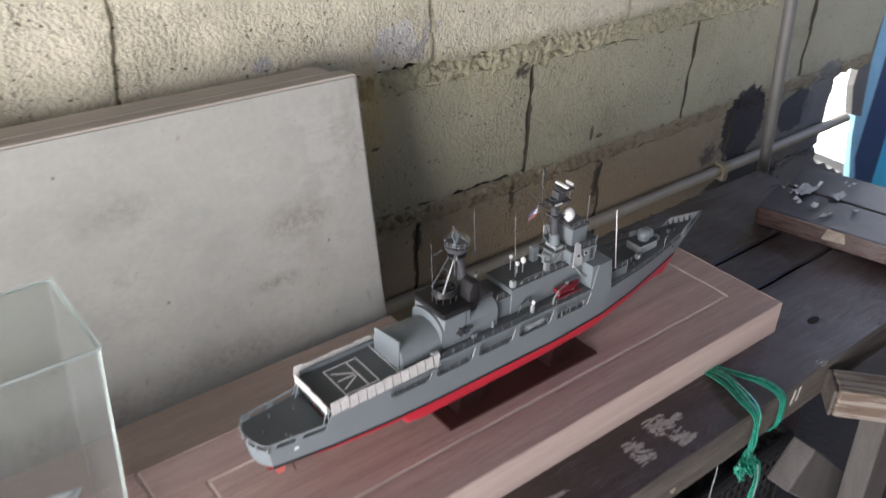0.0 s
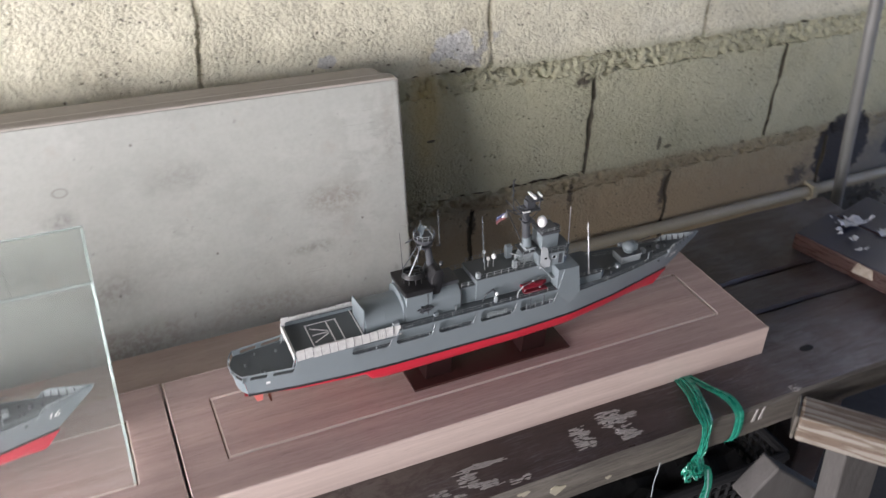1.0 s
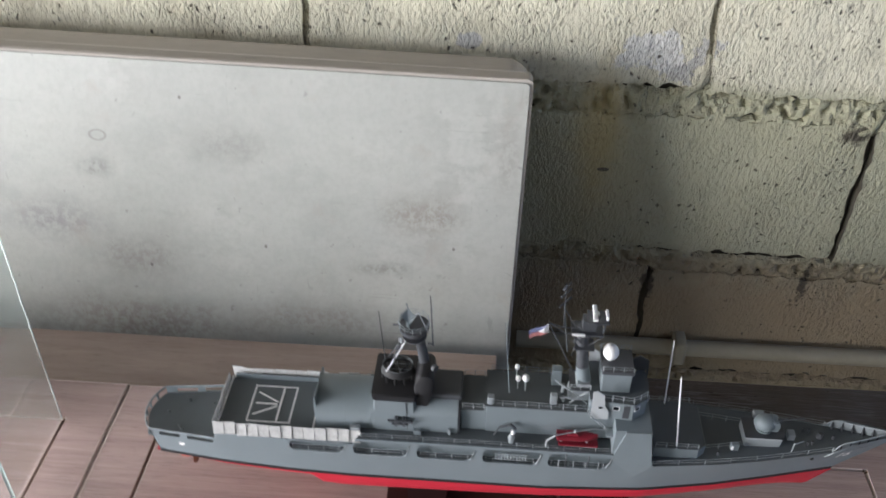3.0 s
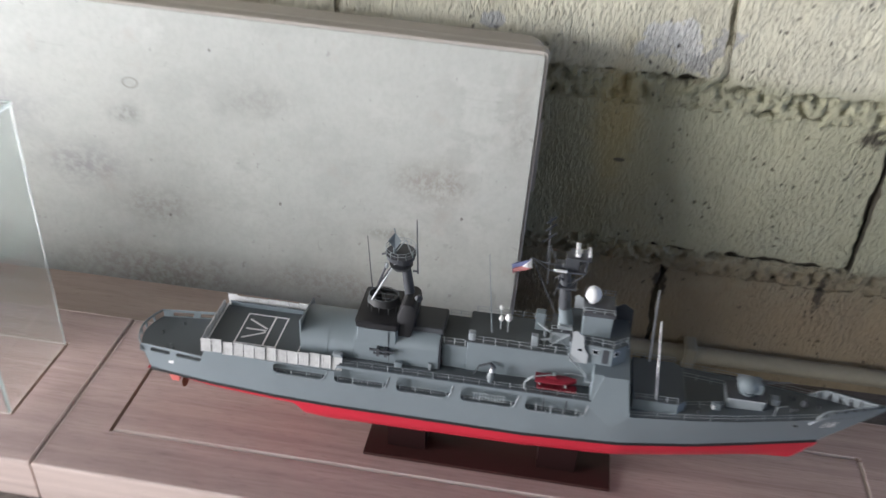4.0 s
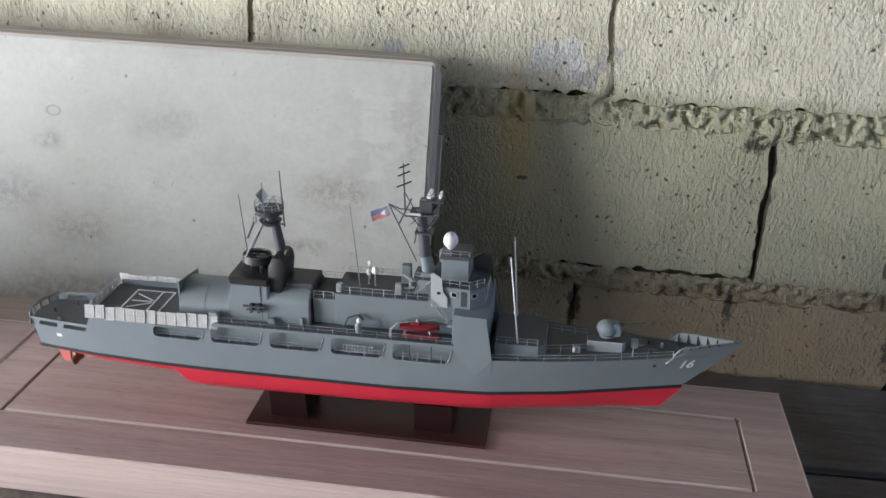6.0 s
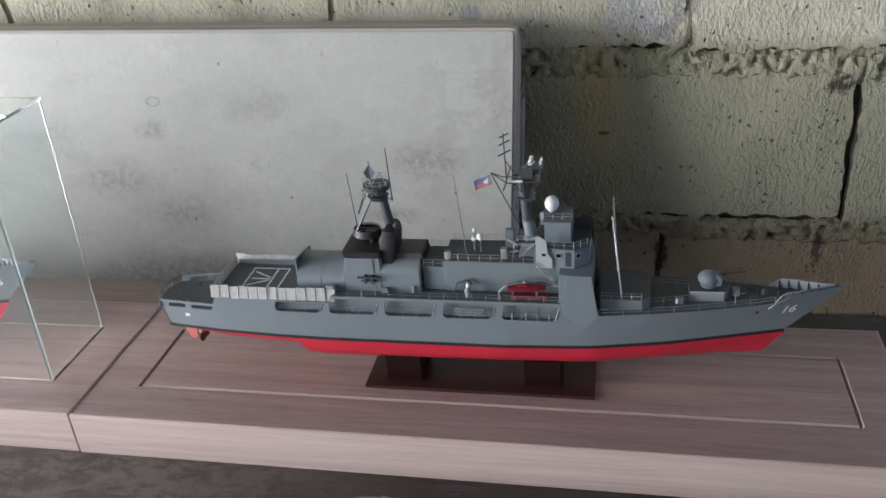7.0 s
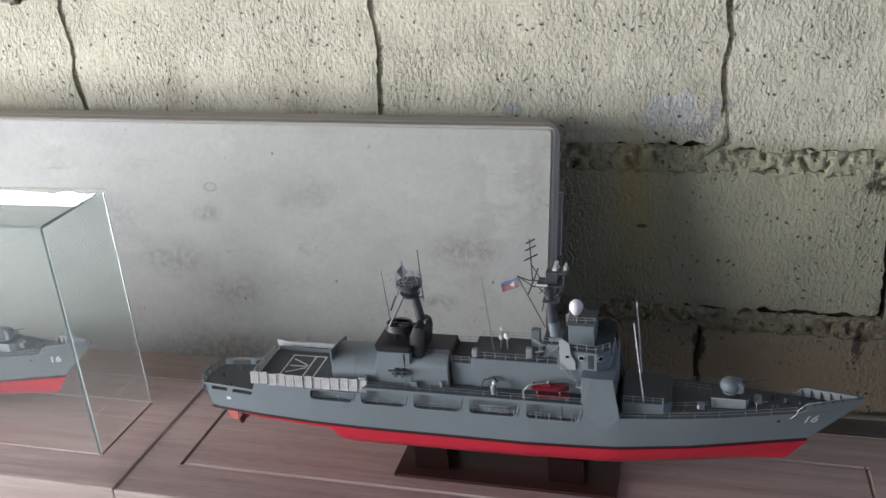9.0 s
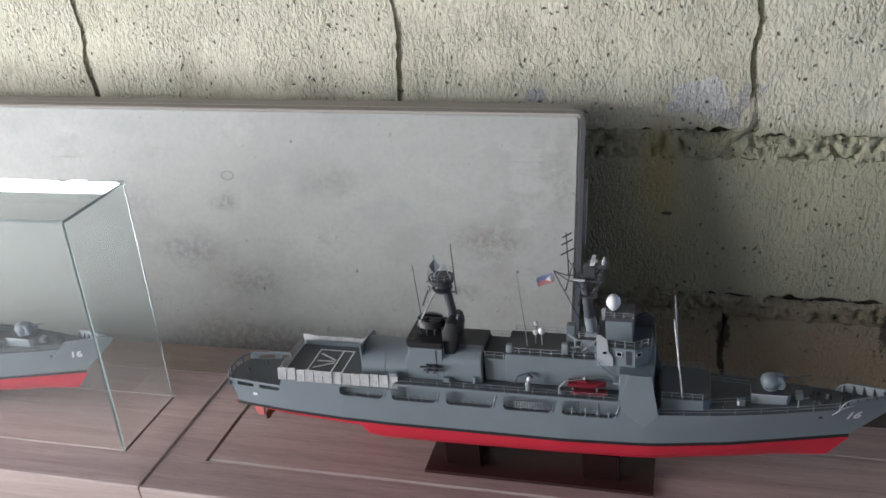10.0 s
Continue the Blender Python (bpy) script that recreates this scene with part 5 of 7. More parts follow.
def ship_hangar(ship):
    part("hangar", barrel(0.1715, 0.216, 0.0238, 0.0978, 0.1265), SHIP_GREY, ship, "grey rounded hangar", smooth=True)
    bm = barrel(0.1938, 0.1945, 0.0240, 0.0978, 0.1267)
    part("hangar_seam", bm, SHIP_GREY, ship)
    bm = bmesh.new()
    prism(bm, [(-0.0190, 0.0978), (-0.0190, 0.1305), (0.0210, 0.1240), (0.0210, 0.0978)], "x", 0.1700, 0.1714)
    part("hangar_door", bm, SHIP_GREY, ship, "grey upright hangar door")
    part("hangar_rear", barrel(0.2165, 0.2865, 0.0240, 0.1034, 0.1350, straight=0.55), SHIP_GREY, ship, smooth=True)
    part("hangar_end", barrel(0.2866, 0.2880, 0.0236, 0.1034, 0.1346, straight=0.55), MAST_DARK, ship)
    # uptake casing with black top
    body = [(0.2205, -0.0232), (0.2510, -0.0232), (0.2525, -0.021), (0.2525, 0.021), (0.2510, 0.0232), (0.2205, 0.0232), (0.2195, 0.021), (0.2195, -0.021)]
    foot = [(x - (0.002 if x < 0.24 else 0), y * 1.06) for x, y in body]
    bm = bmesh.new()
    lo, hi = [bm.verts.new((x, y, 0.1034)) for x, y in foot], [bm.verts.new((x, y, 0.1355)) for x, y in body]
    bm.faces.new(hi)
    for i in range(8):
        bm.faces.new((lo[i], lo[(i + 1) % 8], hi[(i + 1) % 8], hi[i]))
    part("uptake_casing", bm, SHIP_GREY, ship)
    cap = [(x + (0.0006 if x > 0.24 else -0.0012), y * 0.99) for x, y in body]
    bm = prism(bmesh.new(), cap, "z", 0.1352, 0.1424)
    for v in bm.verts:
        if v.co.z > 0.14:
            v.co.x, v.co.y = 0.2365 + (v.co.x - 0.2365) * 1.05, v.co.y * 1.03
    bmesh.ops.bevel(bm, geom=[e for e in bm.edges], offset=0.0008, segments=2, affect="EDGES")
    part("funnel_cap", bm, BLACK, ship, "black funnel top", smooth=True)
    # open oval collar round the exhausts, with a lighter rim and inner bars
    ring = bmesh.new()
    n = 22
    loops = [[ring.verts.new((0.2372 + r * 1.22 * math.cos(a) + lean, -0.001 + r * math.sin(a), z)) for a in [2 * math.pi * i / n for i in range(n)]] for r, z, lean in ((0.0113, 0.1488, 0.0), (0.0098, 0.1545, -0.0006), (0.0091, 0.1546, -0.0006), (0.0105, 0.1488, 0.0), (0.0113, 0.1488, 0.0))]
    for p, q in zip(loops, loops[1:]):
        for i in range(n):
            ring.faces.new((p[i], p[(i + 1) % n], q[(i + 1) % n], q[i]))
    bmesh.ops.remove_doubles(ring, verts=ring.verts, dist=1e-6)
    collar = part("funnel_ring", ring, BLACK, ship, smooth=True)
    for i in range(0, n, 2):
        a = 2 * math.pi * i / n
        x, y = 0.2372 + 0.0133 * math.cos(a), -0.001 + 0.0109 * math.sin(a)
        bm = bmesh.new()
        rod(bm, (x, y, 0.1418), (x, y, 0.1492), 0.0006, seg=5)
        part("ring_post", bm, BLACK, collar)
    bm = bmesh.new()
    for k, (r, z) in enumerate(((0.0099, 0.1552), (0.0108, 0.1490))):
        pts = [Vector((0.2368 + r * 1.22 * math.cos(a), -0.001 + r * math.sin(a), z)) for a in [2 * math.pi * i / n for i in range(n + 1)]]
        for p, q in zip(pts, pts[1:]):
            rod(bm, p, q, 0.0004, seg=4)
    for y in (-0.006, 0.0, 0.006):
        rod(bm, (0.2270, y, 0.1548), (0.2466, y, 0.1548), 0.0004, seg=4)
    part("funnel_grill", bm, DECK, ship)
    part("vent_housing", boxed(0.2600, 0.2890, -0.0140, 0.0150, 0.1300, 0.1368, bevel=0.0016), MAST_DARK, ship)
    bm = bmesh.new()
    for x, y in ((0.2320, 0.002), (0.2415, -0.001)):
        rod(bm, (x, y, 0.1420), (x - 0.001, y, 0.1535), 0.0034, 0.0031, seg=14)
    part("exhaust", bm, BLACK, ship, smooth=True)
    bm = bmesh.new()
    for x in (0.2375, 0.2440):
        box(bm, x - 0.0011, x + 0.0011, -0.0285, -0.0232, 0.1125, 0.1200)
    box(bm, 0.2310, 0.2510, -0.0290, -0.0272, 0.1180, 0.1194)
    box(bm, 0.2340, 0.2475, -0.0290, -0.0275, 0.1150, 0.1160)
    part("casing_bracket", bm, MAST_DARK, ship, "dark bracket on the casing")
    bm = bmesh.new()
    rod(bm, (0.2462, -0.0243, 0.1040), (0.2452, -0.0236, 0.1350), 0.00035, seg=4)
    part("casing_pipe", bm, MAST_DARK, ship)
    part("locker", boxed(0.2005, 0.2085, -0.031, -0.0262, 0.1034, 0.1102, bevel=0.0008), SHIP_LIGHT, ship)
    part("locker", boxed(0.2515, 0.2575, -0.0285, -0.0258, 0.1034, 0.1085, bevel=0.0005), SHIP_GREY, ship)
    part("locker", boxed(0.2790, 0.2810, -0.0262, -0.0248, 0.1034, 0.1100), SHIP_LIGHT, ship)


def ship_aft_mast(ship):
    bm = bmesh.new()
    rod(bm, (0.2600, 0, 0.1445), (0.2535, 0, 0.1900), 0.0048, 0.0036, seg=14)
    part("aft_mast", bm, MAST_DARK, ship, "dark grey after mast", smooth=True)
    bm = prism(bmesh.new(), [(0.2535, 0.1180), (0.2590, 0.1180), (0.2650, 0.1360), (0.2672, 0.1520), (0.2660, 0.1585), (0.2630, 0.1610), (0.2560, 0.1610), (0.2515, 0.1500), (0.2515, 0.1330)], "y", -0.0195, 0.0080)
    bmesh.ops.bevel(bm, geom=list(bm.edges), offset=0.0016, segments=2, affect="EDGES", profile=0.5)
    part("mast_base", bm, BLACK, ship, smooth=True)
    bm = bmesh.new()
    rod(bm, (0.2505, 0, 0.1835), (0.2505, 0, 0.1870), 0.0075, 0.0095, seg=16)
    rod(bm, (0.2500, 0, 0.1930), (0.2500, 0, 0.1975), 0.0112, 0.0122, seg=18)
    rod(bm, (0.2515, 0, 0.1860), (0.2510, 0, 0.1940), 0.0045, seg=10)
    part("mast_platform", bm, MAST_DARK, ship)
    bm = bmesh.new()
    loop = [(0.2500 + 0.012 * math.cos(a), 0.012 * math.sin(a), 0.1975) for a in [2 * math.pi * i / 12 for i in range(13)]]
    rail(bm, loop, 0.0058, 0.009, 0.00026)
    part("platform_rail", bm, SHIP_LIGHT, ship)
    # lozenge-shaped antenna dish, tilted back
    bm = bmesh.new()
    tilt = Matrix.Translation((0.2455, -0.003, 0.2085)) @ Matrix.Rotation(radians(-18), 4, "X") @ Matrix.Rotation(radians(14), 4, "Z")
    rim = [(-0.0052, 0.0008), (0.0, 0.0076), (0.0052, 0.0008), (0.0010, -0.0062)]
    front = [bm.verts.new(tilt @ Vector((x, -0.0004, z))) for x, z in rim]
    back = [bm.verts.new(tilt @ Vector((x * 0.9, 0.0010, z * 0.9))) for x, z in rim]
    hub = bm.verts.new(tilt @ Vector((0, 0.0012, 0.0008)))
    bm.faces.new(back[::-1])
    for k in range(4):
        bm.faces.new((front[k], front[(k + 1) % 4], hub))
        bm.faces.new((front[k], back[k], back[(k + 1) % 4], front[(k + 1) % 4]))
    rod(bm, (0.2455, -0.002, 0.1975), (0.2455, -0.002, 0.204), 0.0013)
    rod(bm, tilt @ Vector((0, -0.0002, 0.0072)), tilt @ Vector((-0.0010, 0, 0.0108)), 0.0005)
    part("dish_radar", bm, SHIP_GREY, ship, "grey lozenge-shaped radar dish")
    for s, mt in ((-1, SHIP_PALE), (1, MAST_DARK)):
        bm = bmesh.new()
        rod(bm, (0.2462, s * 0.003, 0.1880), (0.2285, s * 0.0085, 0.1540), 0.0007)
        part("mast_strut", bm, mt, ship)
    bm = bmesh.new()
    rod(bm, (0.2385, -0.0055, 0.1730), (0.2385, 0.0055, 0.1730), 0.0005)
    rod(bm, (0.2420, 0.001, 0.1790), (0.2330, -0.0070, 0.1625), 0.0004)
    part("strut_tie", bm, MAST_DARK, ship)
    bm = bmesh.new()
    rod(bm, (0.2405, -0.0095, 0.1900), (0.2355, -0.016, 0.1760), 0.0009)
    rod(bm, (0.2405, 0.0095, 0.1900), (0.2325, 0.012, 0.1850), 0.0008)
    ball(bm, (0.2405, -0.010, 0.1905), 0.0016, 0.0016, 0.0026, 8)
    part("lamp_bracket", bm, MAST_DARK, ship)
    bm = bmesh.new()
    ball(bm, (0.2412, -0.0105, 0.1905), 0.0014, 0.0014, 0.0030, 8)
    rod(bm, (0.2465, 0.0, 0.1980), (0.2530, 0.004, 0.2070), 0.0005)
    rod(bm, (0.2600, -0.004, 0.1980), (0.2530, 0.004, 0.2070), 0.0005)
    part("mast_light", bm, SHIP_LIGHT, ship)
    bm = bmesh.new()
    rod(bm, (0.2655, -0.0095, 0.1860), (0.2632, -0.0070, 0.2335), 0.0007, 0.0004)
    rod(bm, (0.2615, -0.0095, 0.1880), (0.2660, -0.0095, 0.1880), 0.0008)
    part("whip_antenna", bm, MAST_DARK, ship)
    bm = bmesh.new()
    rod(bm, (0.2262, 0.004, 0.1540), (0.2225, 0.004, 0.2060), 0.0005, 0.0003)
    part("whip_antenna", bm, MAST_DARK, ship)
    bm = bmesh.new()
    rod(bm, (0.2660, -0.0090, 0.1625), (0.2680, -0.0110, 0.1625), 0.0030, seg=12)
    part("search_light", bm, MAST_DARK, ship)


def ship_midhouse(ship):
    part("link_deck", boxed(0.2890, 0.3085, -0.0185, 0.0185, 0.1034, 0.1265, bevel=0.0004), SHIP_GREY, ship)
    part("deck_house", boxed(0.3085, 0.4100, -0.0195, 0.0195, 0.1034, 0.1330, bevel=0.0005), SHIP_GREY, ship, "long grey deck house")
    part("house_roof", boxed(0.3080, 0.4000, -0.0200, 0.0200, 0.1331, 0.1338), DECK, ship, "dark grey house roof")
    part("link_roof", boxed(0.2885, 0.3080, -0.0190, 0.0190, 0.1266, 0.1272), DECK, ship)
    for s in (-1, 1):
        bm = bmesh.new()
        rail(bm, [(0.3120, s * 0.0192, 0.1338), (0.3880, s * 0.0192, 0.1338)], 0.0062, 0.0095, 0.00024)
        rail(bm, [(0.2900, s * 0.0182, 0.1272), (0.3070, s * 0.0182, 0.1272)], 0.0062, 0.0085, 0.00024)
        part("house_rail", bm, SHIP_LIGHT, ship)
    part("locker", boxed(0.3095, 0.3145, -0.0185, -0.0135, 0.1338, 0.1415, bevel=0.0006), SHIP_LIGHT, ship)
    part("locker", boxed(0.3585, 0.3640, -0.0150, -0.0105, 0.1338, 0.1440, bevel=0.0006), SHIP_LIGHT, ship)
    part("locker", boxed(0.3600, 0.3680, 0.0060, 0.0130, 0.1338, 0.1510, bevel=0.0008), SHIP_GREY, ship)
    for x, y, z, r in ((0.3320, 0.010, 0.1490, 0.0021), (0.3330, 0.001, 0.1450, 0.0023), (0.3390, -0.0010, 0.1480, 0.0030)):
        bm = bmesh.new()
        ball(bm, (x, y, z), r, r, r * 1.15, 12)
        p = part("satellite_dome", bm, WHITE, ship, "small white ball dome", smooth=True)
        bm = bmesh.new()
        rod(bm, (x, y, 0.1338), (x, y, z - r * 0.8), 0.0007)
        part("dome_post", bm, SHIP_LIGHT, p)
    bm = bmesh.new()
    rod(bm, (0.3265, -0.004, 0.1338), (0.3195, -0.004, 0.2090), 0.0005, 0.00025)
    part("whip_antenna", bm, SHIP_GREY, ship)
    bm = bmesh.new()
    rod(bm, (0.3690, -0.010, 0.1338), (0.3690, -0.010, 0.1395), 0.0012)
    rod(bm, (0.3660, -0.012, 0.1395), (0.3740, -0.012, 0.1410), 0.0010)
    rod(bm, (0.3690, 0.0, 0.1338), (0.3690, 0.0, 0.1430), 0.0015)
    rod(bm, (0.3730, -0.006, 0.1430), (0.3620, 0.002, 0.1445), 0.0009)
    part("director", bm, SHIP_LIGHT, ship)
    # awning ribs beside the house
    bm = bmesh.new()
    rod(bm, (0.3160, -0.0230, 0.1034), (0.3200, -0.0230, 0.1130), 0.0006)
    rod(bm, (0.3200, -0.0230, 0.1130), (0.3290, -0.0225, 0.1165), 0.0009)
    rod(bm, (0.3290, -0.0225, 0.1165), (0.3330, -0.0225, 0.1120), 0.0012)
    part("davit", bm, MAST_DARK, ship)
    bm = bmesh.new()
    ball(bm, (0.3300, -0.0290, 0.1085), 0.0028, 0.0024, 0.0048, 12)
    rod(bm, (0.3300, -0.0290, 0.1034), (0.3300, -0.0290, 0.1060), 0.0022, seg=10)
    g = part("side_gun", bm, SHIP_LIGHT, ship, "small pale grey deck gun", smooth=True)
    bm = bmesh.new()
    ball(bm, (0.3308, -0.0290, 0.1148), 0.0020, 0.0020, 0.0024, 10)
    part("gun_cap", bm, WHITE, g, "white cap", smooth=True)
    # gangway ladder stowed along the side
    bm = bmesh.new()
    for i in range(11):
        x = 0.3185 + i * 0.0024
        rod(bm, (x, -0.0340, 0.0870), (x, -0.0340, 0.0935), 0.0004, seg=4)
    rod(bm, (0.317, -0.0341, 0.0872), (0.344, -0.0341, 0.0872), 0.0004, seg=4)
    rod(bm, (0.317, -0.0341, 0.0935), (0.344, -0.0341, 0.0935), 0.0004, seg=4)
    part("gangway", bm, SHIP_LIGHT, ship, "pale stowed gangway")


def ship_boat(ship):
    for s in (-1, 1):
        y = s * 0.0270
        bm = bmesh.new()
        ring = []
        for i in range(13):
            u = i / 12
            x = 0.3655 + 0.0325 * u
            w = 0.0050 * (1 - max(0, (u - 0.55) / 0.45) ** 2.2) + 0.0004
            ring.append([bm.verts.new((x, y + w * math.cos(a), 0.1130 + 0.0026 * math.sin(a) + 0.0022 * max(0, u - 0.6))) for a in [2 * math.pi * k / 10 for k in range(10)]])
        for a, b in zip(ring, ring[1:]):
            for k in range(10):
                bm.faces.new((a[k], b[k], b[(k + 1) % 10], a[(k + 1) % 10]))
        bm.faces.new(ring[0])
        bm.faces.new(ring[-1][::-1])
        b = part("boat", bm, BOAT_RED, ship, "small red boat", smooth=True)
        part("boat_cabin", boxed(0.3735, 0.3825, y - 0.0024, y + 0.0024, 0.1146, 0.1172, bevel=0.0008), BOAT_RED, b)
        part("boat_chock", boxed(0.3675, 0.3990, y - 0.0038, y + 0.0038, 0.1040, 0.1060, bevel=0.0008), BOAT_RED, b)
        bm = bmesh.new()
        ball(bm, (0.3800, y, 0.1186), 0.0018, 0.0018, 0.0016, 8)
        rod(bm, (0.3695, y, 0.1034), (0.3695, y, 0.1105), 0.0010)
        rod(bm, (0.3900, y, 0.1034), (0.3900, y, 0.1108), 0.0010)
        part("boat_cradle", bm, SHIP_LIGHT, b)
        bm = bmesh.new()
        yo = s * 0.0315
        rod(bm, (0.3575, yo, 0.1034), (0.3578, yo, 0.1105), 0.0009)
        rod(bm, (0.3578, yo, 0.1105), (0.3640, yo, 0.1175), 0.0008)
        rod(bm, (0.3640, yo, 0.1175), (0.3930, s * 0.024, 0.1190), 0.0006)
        rod(bm, (0.3930, s * 0.024, 0.1190), (0.4040, s * 0.021, 0.1150), 0.0006)
        part("boat_davit", bm, SHIP_LIGHT, ship)
    for s in (-1, 1):
        bm = bmesh.new()
        rail(bm, [(0.2100, s * 0.0346, 0.1032), (0.4090, s * 0.0346, 0.1032)], 0.0058, 0.0125, 0.00017)
        part("deck_rail", bm, SHIP_LIGHT, ship)


def ship_bridge(ship):
    part("bridge_base", boxed(0.4095, 0.4360, -0.0345, 0.0345, 0.1034, 0.1308, bevel=0.0004), SHIP_GREY, ship)
    bm = prism(bmesh.new(), [(-0.0352, 0.0925), (-0.0352, 0.1308), (0.0352, 0.1308), (0.0352, 0.0925)], "x", 0.4358, 0.4375)
    part("bridge_front", bm, SHIP_GREY, ship)
    # wheelhouse with chamfered front corners
    pl = [(0.3890, -0.0205), (0.4220, -0.0235), (0.4330, -0.0150), (0.4345, 0.0), (0.4330, 0.0150), (0.4220, 0.0235), (0.3890, 0.0205)]
    part("wheelhouse", prism(bmesh.new(), pl, "z", 0.1309, 0.1485), SHIP_GREY, ship, "grey wheelhouse")
    part("wheelhouse_roof", prism(bmesh.new(), [(x + (0.0008 if x > 0.4 else -0.0008), y * 1.03) for x, y in pl], "z", 0.1486, 0.1494), DECK, ship)
    win = []
    for s in (-1, 1):
        win += [((0.4065, s * 0.0221), (0.4112, s * 0.0225))]
        win += [((0.4232, s * 0.0227), (0.4268, s * 0.0199))]
    for y in (-0.0115, -0.0055, 0.0015, 0.0075):
        win += [((0.4343, y), (0.4343, y + 0.004))]
    for (xa, ya), (xb, yb) in win:
        bm = bmesh.new()
        d = Vector((xb - xa, yb - ya))
        nrm = Vector((d.y, -d.x)).normalized()
        if nrm.dot(Vector(((xa + xb) / 2 - 0.41, (ya + yb) / 2))) < 0:
            nrm = -nrm
        q = []
        for o in (-0.0004, 0.0003):
            for x, y, z in ((xa, ya, 0.1405), (xb, yb, 0.1405), (xb, yb, 0.1448), (xa, ya, 0.1448)):
                q.append(bm.verts.new((x + nrm.x * o, y + nrm.y * o, z)))
        for f in ((0, 1, 2, 3), (4, 5, 6, 7), (0, 1, 5, 4), (1, 2, 6, 5), (2, 3, 7, 6), (3, 0, 4, 7)):
            bm.faces.new([q[k] for k in f])
        pane_ob = part("bridge_window", bm, GLAZING, ship, "dark bridge window")
        bm = bmesh.new()
        c4 = [Vector((x + nrm.x * 0.0003, y + nrm.y * 0.0003, z)) for x, y, z in ((xa, ya, 0.1405), (xb, yb, 0.1405), (xb, yb, 0.1448), (xa, ya, 0.1448))]
        for p, q in zip(c4, c4[1:] + c4[:1]):
            rod(bm, p, q, 0.00042, seg=4)
        part("window_frame", bm, SHIP_PALE, pane_ob, "pale window frame")
    for s in (-1, 1):
        y = s * 0.0232
        part("bridge_wing", prism(bmesh.new(), [(0.3900, 0.1310), (0.4035, 0.1310), (0.4035, 0.1395), (0.4000, 0.1450), (0.3985, 0.1570), (0.3925, 0.1615), (0.3895, 0.1600), (0.3900, 0.1450)], "y", y - 0.0005, y + 0.0005), SHIP_PALE, ship, "pale grey bridge wing plate")
        part("wing_port", boxed(0.3950, 0.3982, y - 0.0009, y + 0.0009, 0.1428, 0.1450, bevel=0.0003), GLAZING, ship, "small dark port")
        part("bridge_door", boxed(0.4145, 0.4195, min(y, y * 1.012), max(y, y * 1.012) + 0.0001, 0.1330, 0.1465), MAST_DARK, ship)
    part("mast_house", boxed(0.3965, 0.4190, -0.0120, 0.0120, 0.1494, 0.1690, bevel=0.0006), SHIP_GREY, ship)
    part("mast_house_roof", boxed(0.3955, 0.4200, -0.0128, 0.0128, 0.1691, 0.1722), MAST_DARK, ship)
    # dark wind screen around the after and far side of the roof
    bm = prism(bmesh.new(), [(0.4200, 0.1494), (0.4200, 0.1600), (0.4280, 0.1650), (0.4360, 0.1600), (0.4375, 0.1310), (0.4345, 0.1494)], "y", 0.0140, 0.0150)
    part("wind_screen", bm, MAST_DARK, ship)
    for s in (-1, 1):
        bm = bmesh.new()
        rail(bm, [(0.3970, s * 0.0205, 0.1494), (0.4215, s * 0.0230, 0.1494), (0.4325, s * 0.0150, 0.1494)], 0.0062, 0.008, 0.00026)
        rail(bm, [(0.3960, s * 0.0124, 0.1722), (0.4195, s * 0.0124, 0.1722)], 0.0050, 0.008, 0.00022)
        part("bridge_rail", bm, SHIP_LIGHT, ship)
    # side ladders and wing platform
    for s in (-1, 1):
        bm = bmesh.new()
        for o in (0, 0.0035):
            rod(bm, (0.3885, s * (0.0215 + o), 0.1370), (0.4055, s * (0.0215 + o), 0.1170), 0.0005, seg=4)
        for k in range(7):
            t = k / 6
            rod(bm, (0.3885 + 0.017 * t, s * 0.0215, 0.1370 - 0.020 * t), (0.3885 + 0.017 * t, s * 0.0250, 0.1370 - 0.020 * t), 0.0004, seg=4)
        box(bm, 0.4040, 0.4100, min(s * 0.020, s * 0.029), max(s * 0.020, s * 0.029), 0.1160, 0.1172)
        part("bridge_ladder", bm, SHIP_LIGHT, ship)
    part("mast_step", prism(bmesh.new(), [(0.3730, 0.1338), (0.3895, 0.1338), (0.3890, 0.1520), (0.3790, 0.1520)], "y", -0.0080, 0.0080), SHIP_LIGHT, ship)
    part("step_platform", boxed(0.3730, 0.3900, -0.0115, 0.0115, 0.1480, 0.1490), MAST_DARK, ship)
    bm = bmesh.new()
    rail(bm, [(0.3735, -0.0112, 0.1490), (0.3890, -0.0112, 0.1490)], 0.0055, 0.007, 0.00026)
    rod(bm, (0.3740, -0.0110, 0.1338), (0.3880, -0.0110, 0.1480), 0.0006)
    rod(bm, (0.3880, -0.0110, 0.1338), (0.3740, -0.0110, 0.1480), 0.0006)
    part("step_rail", bm, SHIP_LIGHT, ship)


